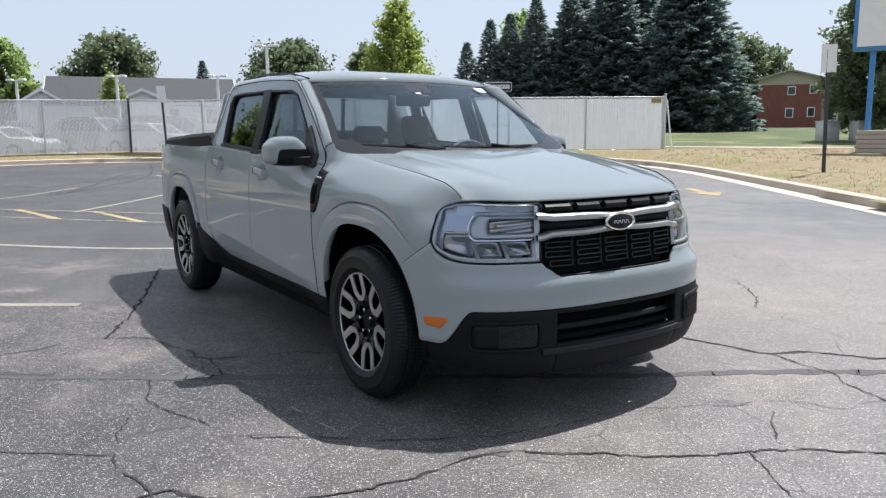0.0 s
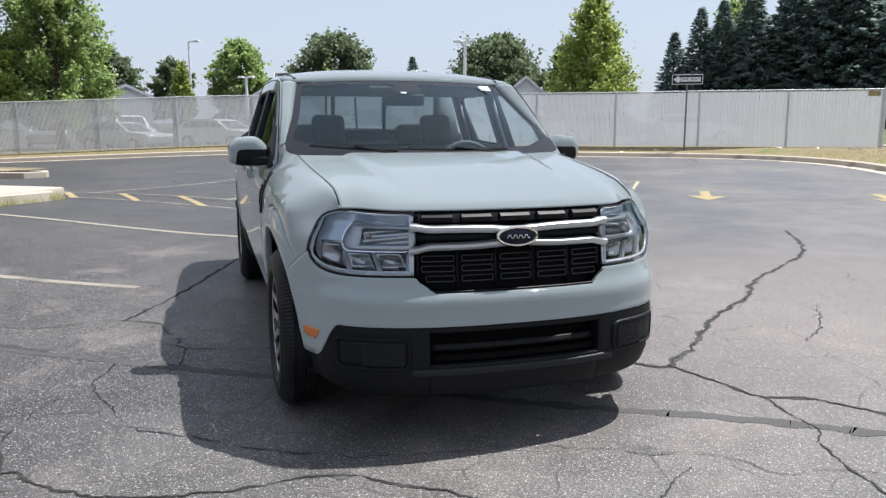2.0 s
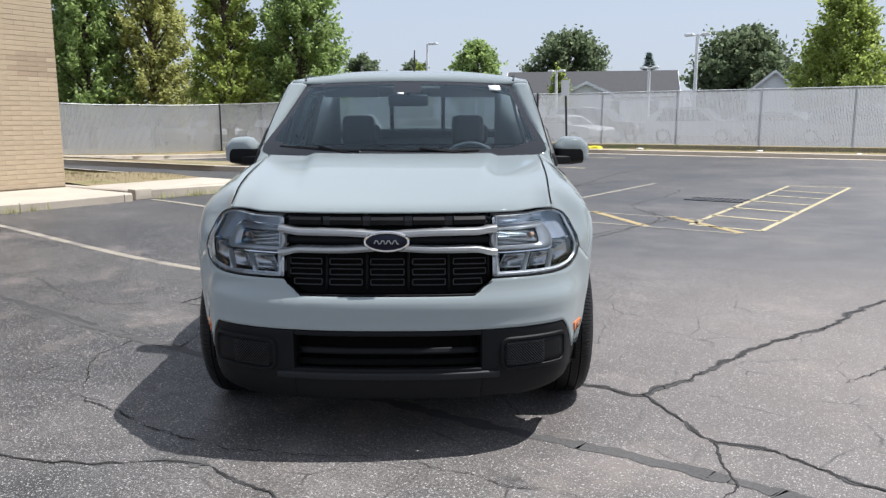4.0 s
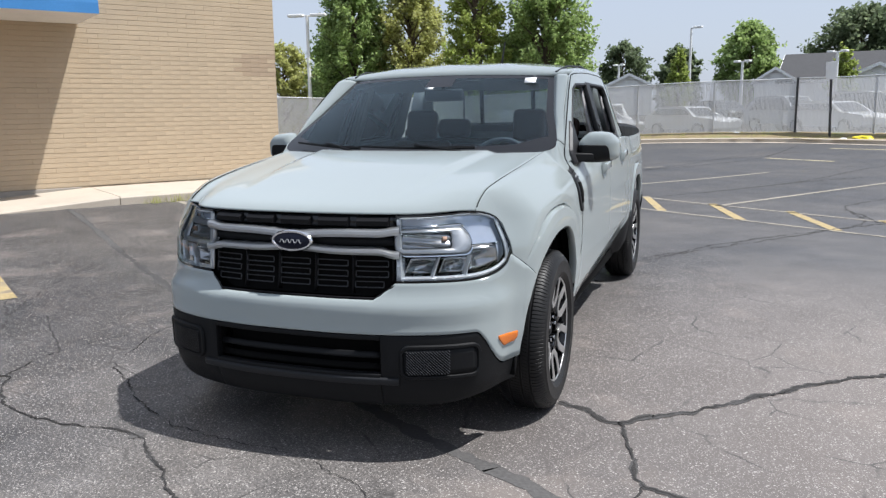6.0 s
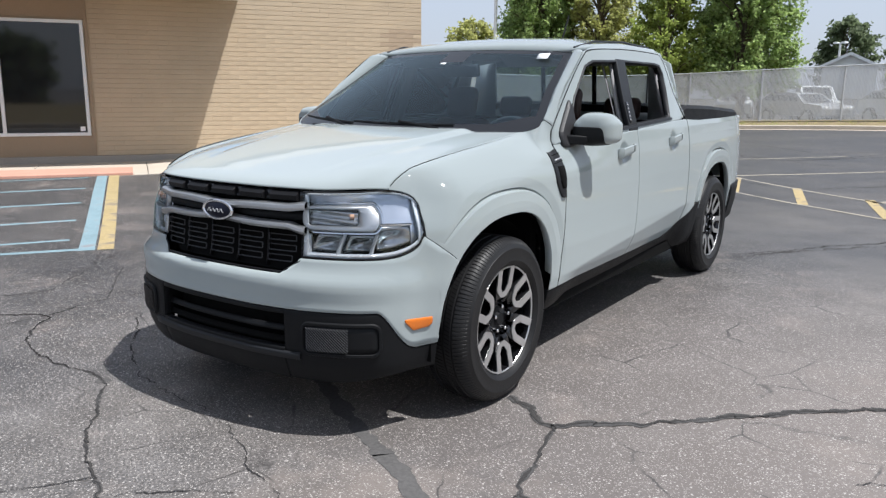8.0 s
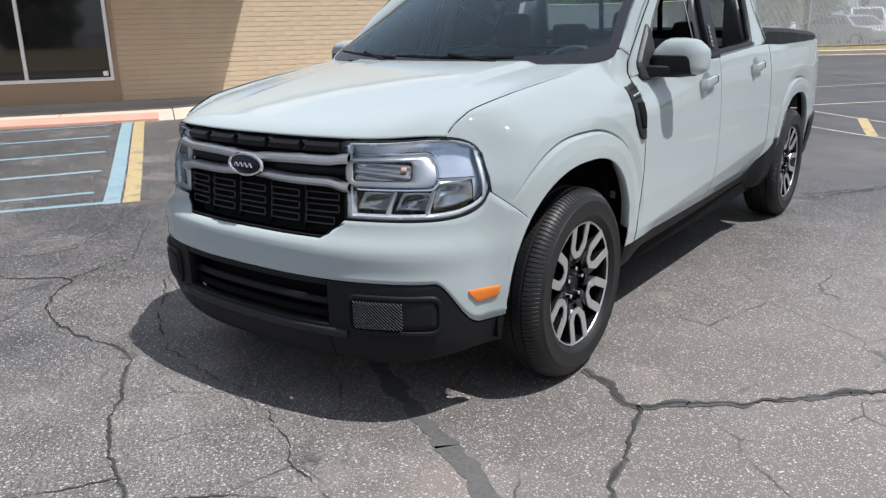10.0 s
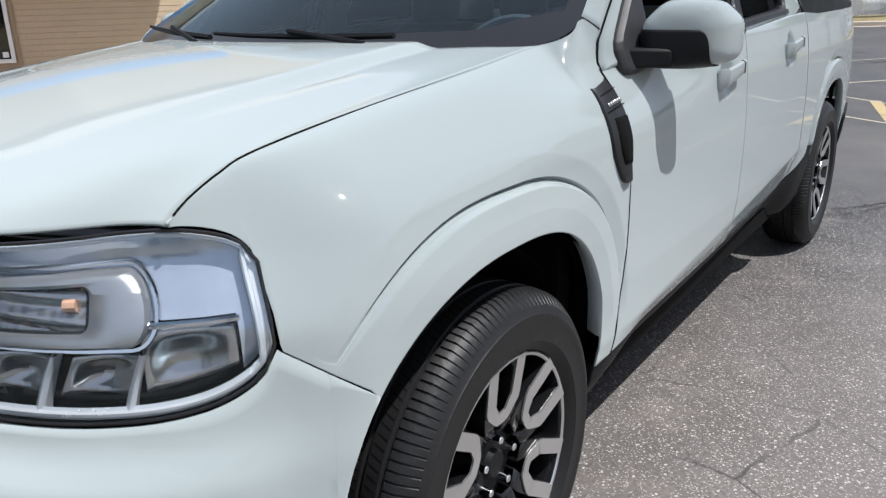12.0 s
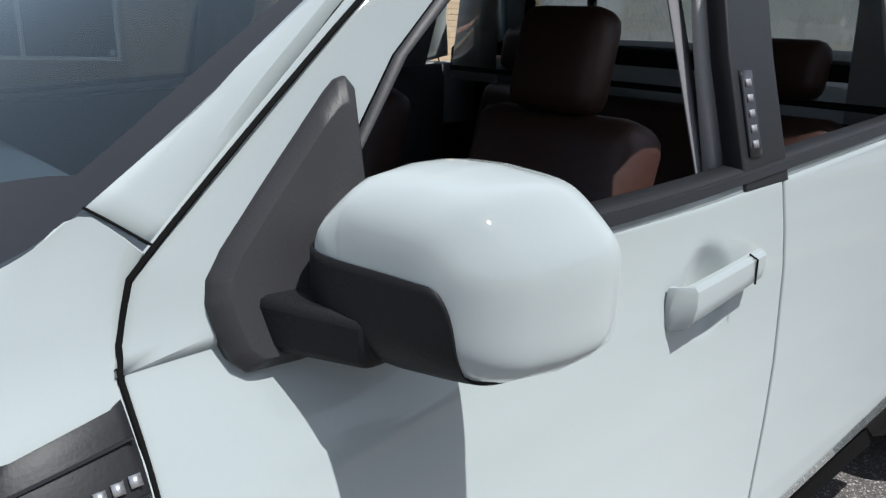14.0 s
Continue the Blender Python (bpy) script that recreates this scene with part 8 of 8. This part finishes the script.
# ---- handles, vents ----
def handle(y0, z0):
    bm = bmesh.new()
    rows = []
    for k in [0, 0.02, 0.05, 0.1, 0.2, 0.35, 0.5, 0.65, 0.8, 0.9, 0.95, 0.98, 1.0]:
        y = y0 + 0.195 * k
        out = 0.032 * min(1, 0.25 + (k / 0.1) * 0.75) * min(1, 0.5 + (1 - k) / 0.08)
        zc = z0 + 0.022 * k
        h = 0.0265 * min(1, 0.6 + k / 0.04, 0.75 + (1 - k) / 0.05) * (1.12 - 0.2 * k)
        p = skin(qy(y), zc)
        back = 0.0 if k < 0.06 else 0.014
        rows.append([(p.x + o, y, zc + h * s) for s, o in ((-1, out * 0.55), (-0.5, out * 0.9), (0.1, out), (0.8, out * 0.97), (1, out * 0.8), (0.9, min(back, out * 0.5)), (-0.9, min(back, out * 0.4)))])
    g = sheet(bm, rows, closed=True)
    bm.faces.new(g[0])
    bm.faces.new(g[-1][::-1])
    bmesh.ops.recalc_face_normals(bm, faces=bm.faces)
    return bm


for (y0, z0), doors in zip(GRIPS, (FRONT_DOORS, REAR_DOORS)):
    h = both("door_handle", handle(y0, z0), M_PAINT, doors, "painted pull handle", bevel=0.003)
    bm = bmesh.new()      # the gap before the handle's end cap
    p = skin(qy(y0 + 0.158), z0 + 0.018)
    tube(bm, [(p.x + 0.022, p.y - 0.003, p.z + 0.027), (p.x + 0.0335, p.y - 0.002, p.z + 0.022), (p.x + 0.0335, p.y, p.z - 0.012)], 0.0014, 6)
    both("handle_gap", bm, M_DEEP, h, "dark gap before the end cap")
bm = bmesh.new()


def vent_left(z):
    return lerp_table([(0.847, 0.474), (0.855, 0.459), (0.880, 0.440), (0.927, 0.415), (0.951, 0.411), (1.01, 0.411), (1.057, 0.420)], z)


def vent_skin(y, z, off):
    q = qy(y)
    for _ in range(8):          # the fender leans forward as it rolls over; find its place at this y
        q += y - fender_point(q, z)[0].y
        q = min(q, Q_DOOR)
    p = fender_point(q, z)[0]
    return Vector((p.x + off, p.y, z))


rows = []
for z in spread(0.848, 1.058, 22):
    a, b = vent_left(z), Y_DOOR - 0.0005
    rows.append([vent_skin(a + (b - a) * k, z + 0.014 * k * smooth(1.0, 1.058, z), o) for k, o in ((0, 0.0), (0.03, 0.007), (0.12, 0.010), (0.9, 0.008), (1, 0.0))])
sheet(bm, rows)
bmesh.ops.recalc_face_normals(bm, faces=bm.faces)
if sum(f.normal.x for f in bm.faces) < 0:
    bmesh.ops.reverse_faces(bm, faces=bm.faces)
vents = both("fender_vent", bm, M_TRIM, TRUCK, "charcoal fender vent trim", thick=0.01, bevel=0.002)
bm = bmesh.new()
rows = []
for z in spread(0.892, 0.996, 10):
    a, b = vent_left(z) + 0.027, Y_DOOR - 0.012
    rows.append([vent_skin(a + (b - a) * k, z, 0.0115) for k in (0, 0.5, 1)])
sheet(bm, rows)
both("vent_mesh", bm, M_DEEP, vents, "dark mesh insert", thick=0.002)
for z in (1.009, 1.043):
    bm = bmesh.new()
    tube(bm, [vent_skin(vent_left(z) + 0.006 + (Y_DOOR - 0.010 - vent_left(z)) * k, z + 0.010 * k, 0.0105) for k in spread(0, 1, 5)], 0.0018, 5)
    both("vent_groove", bm, M_GLOSSBLACK, vents)
for i in range(6):
    bm = bmesh.new()
    y, z = 0.434 + 0.0125 * i, 1.020 + 0.0013 * i
    sheet(bm, [[vent_skin(y + dy, z + dz, 0.0115) for dy in (0.0, 0.0085)] for dz in (0.0, 0.0035, 0.0075)])
    both("badge_bar", bm, M_SATIN, vents, "pale badge bar", thick=0.0015)

# ---- wheels ----
def build_wheel():
    w = new("wheel")
    w.parent = TRUCK
    bm = bmesh.new()
    prof = [(0.236, -0.085), (0.243, -0.10), (0.27, -0.112), (0.305, -0.114), (0.332, -0.106), (0.348, -0.092), (0.359, -0.078), (0.3625, -0.05), (0.363, -0.047), (0.356, -0.044), (0.356, -0.040), (0.363, -0.037), (0.3635, 0.0), (0.3635, 0.006), (0.356, 0.009), (0.356, 0.013), (0.3635, 0.016), (0.363, 0.046), (0.356, 0.049), (0.356, 0.053), (0.3625, 0.056), (0.359, 0.078), (0.348, 0.092), (0.332, 0.106), (0.318, 0.1105), (0.316, 0.113), (0.31, 0.1135), (0.305, 0.112), (0.27, 0.112), (0.262, 0.1125), (0.258, 0.109), (0.243, 0.10), (0.236, 0.085)]
    n = 1320
    rows = []
    for r, x in prof:
        row = []
        for i in range(n):
            a = 6.2832 * i / n
            k = r
            if 0.055 < abs(x) < 0.100 and r > 0.34 and i % 10 < 2:
                k = r - 0.004
            row.append((x, k * math.cos(a), k * math.sin(a)))
        rows.append(row)
    sheet(bm, rows, closed=True)
    bmesh.ops.recalc_face_normals(bm, faces=bm.faces)
    tyre = part("tyre", bm, M_TYRE, w, "black tyre with grooved tread")
    # tread blocks: cross cuts, their shade painted as thin black faces
    bm = bmesh.new()
    for i in range(132):
        a = 6.2832 * i / 132
        for x0, x1, sh in ((-0.033, 0.003, 0.03), (0.02, 0.044, 0.05)):
            p0, p1, r = (x0, a + sh), (x1, a + sh + 0.022), 0.3642
            bm.faces.new([bm.verts.new((xx, r * math.cos(aa + d), r * math.sin(aa + d))) for (xx, aa), d in ((p0, -0.0035), (p1, -0.0035), (p1, 0.0035), (p0, 0.0035))])
    tagged(part("tread_pattern", bm, M_DEEP, w, soft=False), kind="stuff")
    bm = bmesh.new()
    rows = [[(x, r * math.cos(a), r * math.sin(a)) for a in (6.2832 * i / 64 for i in range(64))] for r, x in ((0.238, 0.09), (0.234, 0.094), (0.229, 0.092), (0.222, 0.06), (0.215, -0.02), (0.21, -0.09), (0.236, -0.1))]
    sheet(bm, rows, closed=True)
    bmesh.ops.recalc_face_normals(bm, faces=bm.faces)
    part("rim", bm, M_GLOSSBLACK, w, "black rim barrel")
    bm = bmesh.new()
    rows = [[(x, r * math.cos(a), r * math.sin(a)) for a in (6.2832 * i / 64 for i in range(64))] for r, x in ((0.2375, 0.093), (0.2355, 0.0965), (0.231, 0.096), (0.229, 0.093))]
    sheet(bm, rows, closed=True)
    bmesh.ops.recalc_face_normals(bm, faces=bm.faces)
    part("rim_edge", bm, M_MACHINED, w, "machined rim edge")
    bm = bmesh.new()
    bmesh.ops.create_cone(bm, segments=40, radius1=0.16, radius2=0.16, depth=0.02, cap_ends=True, matrix=pose(0.0, 0, 0, 0, 90, 0))
    bmesh.ops.create_cone(bm, segments=40, radius1=0.20, radius2=0.20, depth=0.012, cap_ends=True, matrix=pose(-0.03, 0, 0, 0, 90, 0))
    part("brake_disc", bm, M_TRIM, w, "dark brake disc")
    for k in range(6):
        ang = radians(60 * k + 31)
        ca, sa = math.cos(ang), math.sin(ang)

        def at(r, t, x):      # r along the spoke, t across
            return (x, r * ca - t * sa, r * sa + t * ca)
        # black body of the spoke pair
        for s in (1, -1):
            bm = bmesh.new()
            rows = []
            for r, t, wd in ((0.075, 0.026, 0.022), (0.105, 0.037, 0.021), (0.15, 0.045, 0.021), (0.20, 0.048, 0.021), (0.232, 0.050, 0.021)):
                xt = 0.072 + 0.02 * ((r - 0.075) / 0.157)
                rows.append([at(r, s * (t - wd), xt - 0.035), at(r, s * (t - wd * 0.85), xt), at(r, s * (t + wd * 0.85), xt), at(r, s * (t + wd), xt - 0.035)])
            sheet(bm, rows)
            bmesh.ops.recalc_face_normals(bm, faces=bm.faces)
            part("spoke", bm, M_GLOSSBLACK, w, thick=0.004)
        # machined face: a U that opens to the rim
        bm = bmesh.new()
        pts = [(0.231, 0.051), (0.19, 0.048), (0.148, 0.045), (0.143, 0.043), (0.116, 0.020), (0.113, 0.016), (0.112, 0.0), (0.113, -0.016), (0.116, -0.020), (0.143, -0.043), (0.148, -0.045), (0.19, -0.048), (0.231, -0.051)]
        rows = []
        for i, (r, t) in enumerate(pts):
            p, q2 = pts[max(0, i - 1)], pts[min(len(pts) - 1, i + 1)]
            d = Vector((q2[0] - p[0], q2[1] - p[1])).normalized()
            nn = Vector((-d.y, d.x))
            wd = 0.0165 if abs(t) > 0.04 else 0.012
            xt = 0.0755 + 0.0215 * ((r - 0.075) / 0.157)
            rows.append([at(r - nn.x * wd, t - nn.y * wd, xt), at(r + nn.x * wd, t + nn.y * wd, xt)])
        sheet(bm, rows)
        bmesh.ops.recalc_face_normals(bm, faces=bm.faces)
        if sum(f.normal.x for f in bm.faces) < 0:
            bmesh.ops.reverse_faces(bm, faces=bm.faces)
        part("spoke_face", bm, M_MACHINED, w, "machined spoke face", soft=False, thick=0.004)
    bm = bmesh.new()
    bmesh.ops.create_cone(bm, segments=30, radius1=0.086, radius2=0.070, depth=0.05, cap_ends=True, matrix=pose(0.028, 0, 0, 0, 90, 0))
    part("hub", bm, M_PLASTIC, w, "black wheel hub", bevel=0.005)
    bm = bmesh.new()
    bmesh.ops.create_cone(bm, segments=30, radius1=0.033, radius2=0.028, depth=0.016, cap_ends=True, matrix=pose(0.058, 0, 0, 0, 90, 0))
    part("hub_cap", bm, M_PLASTIC, w, bevel=0.003)
    for k in range(5):
        a = radians(72 * k + 15)
        bm = bmesh.new()
        bmesh.ops.create_cone(bm, segments=10, radius1=0.011, radius2=0.008, depth=0.03, cap_ends=True, matrix=pose(0.062, 0.056 * math.cos(a), 0.056 * math.sin(a), 0, 90, 0))
        part("lug_nut", bm, M_CHROME, w, "chrome lug nut", bevel=0.002)
    return w


WHEEL = build_wheel()
WHEEL.matrix_basis = pose(0.787, 0.006, 0.363)
for x, y, rz, roll in ((-0.787, 0.006, 180, 12), (0.79, 3.076, 0, 20), (-0.79, 3.076, 180, 33)):
    copy_thing(WHEEL, pose(x, y, 0.363, 0, 0, rz) @ pose(0, 0, 0, roll))

# ---- cabin ----
def seat_mesh(w, back_h):
    bm = bmesh.new()
    rbox(bm, -w / 2, w / 2, -0.27, 0.25, 0.0, 0.16, 0.05, 3)
    rbox(bm, -w / 2 + 0.02, w / 2 - 0.02, 0.0, 0.15, 0.0, back_h, 0.055, 3, m=pose(0, 0.17, 0.06, -16))
    return bm


for x in (0.37, -0.37):
    s = part("front_seat", seat_mesh(0.46, 0.58), M_SEAT, TRUCK, "brown leather front seat")
    s.matrix_basis = pose(x, 1.18, 0.56)
    bm = bmesh.new()
    rbox(bm, -0.108, 0.108, -0.045, 0.05, 0.0, 0.205, 0.04, 3, m=pose(0, 0.35, 0.60, -12))
    part("headrest", bm, M_SEAT, s, "brown leather headrest")
s = part("rear_seat", seat_mesh(1.30, 0.52), M_SEAT, TRUCK, "brown leather rear bench")
s.matrix_basis = pose(0, 2.0, 0.56)
for x in (0.42, -0.42):
    bm = bmesh.new()
    rbox(bm, -0.13, 0.13, -0.04, 0.05, 0.0, 0.15, 0.04, 3, m=pose(x, 0.34, 0.59, -12))
    part("headrest", bm, M_SEAT, s, "brown leather headrest")
bm = bmesh.new()
rows = []
for x in spread(-0.76, 0.76, 20):
    rows.append([(x, 0.36, 1.05), (x, 0.42, 1.09), (x, 0.55, 1.10), (x, 0.70, 1.085 + 0.02 * math.exp(-((x - 0.37) / 0.16) ** 2)), (x, 0.76, 1.05), (x, 0.76, 0.85), (x, 0.68, 0.62)])
sheet(bm, rows)
bmesh.ops.recalc_face_normals(bm, faces=bm.faces)
part("dashboard", bm, M_CABIN, TRUCK, "charcoal dashboard", thick=0.02)
bm = bmesh.new()
ring_pts = [(0.185 * math.cos(a), 0, 0.185 * math.sin(a)) for a in (6.2832 * k / 32 for k in range(33))]
tube(bm, ring_pts, 0.015, 8, cap=False)
rbox(bm, -0.07, 0.07, -0.02, 0.02, -0.05, 0.05, 0.015, 2)
for a, b in (((-0.17, 0, 0.0), (-0.06, 0, 0.0)), ((0.17, 0, 0.0), (0.06, 0, 0.0)), ((0, 0, -0.17), (0, 0, -0.05))):
    tube(bm, [a, b], 0.014, 6)
bm.transform(pose(0.37, 0.84, 1.02, -24))
part("steering_wheel", bm, M_CABIN, TRUCK, "black steering wheel")
bm = bmesh.new()
rbox(bm, -0.12, 0.12, -0.02, 0.02, -0.035, 0.035, 0.015, 2, m=pose(0, 0.97, 1.445, 10))
tube(bm, [(0, 0.96, 1.46), (0, 0.98, 1.53)], 0.01, 6)
part("rear_view_mirror", bm, M_CABIN, TRUCK, "black rear-view mirror")
bm = bmesh.new()
sheet(bm, [[(min(0.80, cab_x(y, 1.1) - 0.045), y, z) for z in (0.62, 0.9, 1.09 + (y - 0.6) * 0.04)] for y in spread(0.6, 2.3, 10)])
both("door_trim", bm, M_CABIN, TRUCK, "charcoal inner door trim", thick=0.02)
for y, y2 in ((1.40, 1.46), (2.14, 2.16)):
    bm = bmesh.new()
    sheet(bm, [[(cab_x(y, 1.1) - 0.06, y + o, 1.08), (cab_x(y2, 1.3) - 0.06, (y + y2) / 2 + o, 1.3), (cab_x(y2, 1.5) - 0.05, y2 + o, 1.52)] for o in (-0.07, 0.07)])
    both("pillar_trim", bm, M_HEADLINER, TRUCK, "pale grey pillar trim", thick=0.02)
bm = bmesh.new()
sheet(bm, [[(cab_x(1.3, z) - 0.075 - o * 0.2, 1.345 + 0.03 * (z - 1.0) + o, z) for z in spread(0.85, 1.48, 6)] for o in (-0.024, 0.024)])
both("seat_belt", bm, M_BELT, TRUCK, "light grey seat belt", thick=0.003)
bm = bmesh.new()
sheet(bm, [[(x, y, 1.545 + 0.06 * math.sin(min(1.57, (y - 1.05) * 3)) - 0.05 * (x / 0.6) ** 2) for x in spread(-0.6, 0.6, 10)] for y in spread(1.05, 2.36, 10)])
part("headliner", bm, M_HEADLINER, TRUCK, "grey headliner", thick=0.01)
for x in (0.36, -0.36):
    bm = bmesh.new()
    rbox(bm, -0.17, 0.17, -0.008, 0.008, -0.14, 0.0, 0.006, 2, m=pose(x, 1.05, 1.54, 62))
    part("sun_visor", bm, M_HEADLINER, TRUCK, "grey sun visor")


# ---- the brick facing, piece by piece ----
def brick_mesh(name, length, height, depth, material):
    bm = bmesh.new()
    b = 0.002
    pts = [(-length / 2, -height / 2), (length / 2, -height / 2), (length / 2, height / 2), (-length / 2, height / 2)]
    back = [bm.verts.new((0, y, z)) for y, z in pts]
    mid = [bm.verts.new((depth - b, y, z)) for y, z in pts]
    front = [bm.verts.new((depth, y * (1 - 0.0016 / length), z * (1 - 2 * b / height))) for y, z in pts]
    for p, q in ((back, mid), (mid, front)):
        for i in range(4):
            bm.faces.new((p[i], p[(i + 1) % 4], q[(i + 1) % 4], q[i]))
    bm.faces.new(front)
    bmesh.ops.recalc_face_normals(bm, faces=bm.faces)
    me = bpy.data.meshes.new(name)
    bm.to_mesh(me)
    bm.free()
    me.materials.append(material)
    return me


def build_bricks():
    rnd = random.Random(21)
    M_DARKBRICK = surface("stained_brick", (0.38, 0.29, 0.20), 0.85, vary=0.12, scale=1.2, fine=90, bump=0.35)
    L, H, J = 0.305, 0.0745, 0.007
    JV = 0.0006
    whole, short, dark = (brick_mesh("brick", L - JV, H - J, 0.006, M_BRICK), brick_mesh("brick", L / 2 - JV, H - J, 0.006, M_BRICK), brick_mesh("brick", L - JV, H - J, 0.006, M_DARKBRICK))
    rest = bmesh.new()
    count = 0
    for r in range(57):
        z = 0.30 + H * (r + 0.5)
        y = 3.93 - (0 if r % 2 else L / 2)
        first = r % 2 == 0
        while y > -1.485:
            if first:
                me, length, c = short, L / 2, 3.93 - L / 4
            else:
                length = min(L, y + 1.485)
                me, c = whole, y - length / 2
                y -= length
            stained = 3.28 < c < 3.8 and 2.0 < z < 2.56
            d = rnd.uniform(-0.0015, 0.0015)
            if c > 0.7 and z < 2.62 and count < 300 + 8:
                o = new("brick", dark if stained and not first else me)
                o.parent = BUILDING
                o.matrix_basis = pose(FACE - 0.012 + d, c, z, rnd.uniform(-0.25, 0.25))
                count += 1
            else:
                ln, hh = length - JV, H - J
                vs = [rest.verts.new((FACE - 0.012 + dx + d, c + sy * (ln / 2 - (0.0008 if dx > 0.005 else 0)), z + sz * (hh / 2 - (0.003 if dx > 0.005 else 0)))) for dx in (0.0, 0.003, 0.006) for sy, sz in ((-1, -1), (1, -1), (1, 1), (-1, 1))]
                for k in (0, 4):
                    for i in range(4):
                        rest.faces.new((vs[k + i], vs[k + (i + 1) % 4], vs[k + 4 + (i + 1) % 4], vs[k + 4 + i]))
                rest.faces.new(vs[8:12])
            first = False
    bmesh.ops.recalc_face_normals(rest, faces=rest.faces)
    tagged(part("brickwork", rest, M_BRICK_REST, BUILDING, soft=False), kind="stuff")


build_bricks()
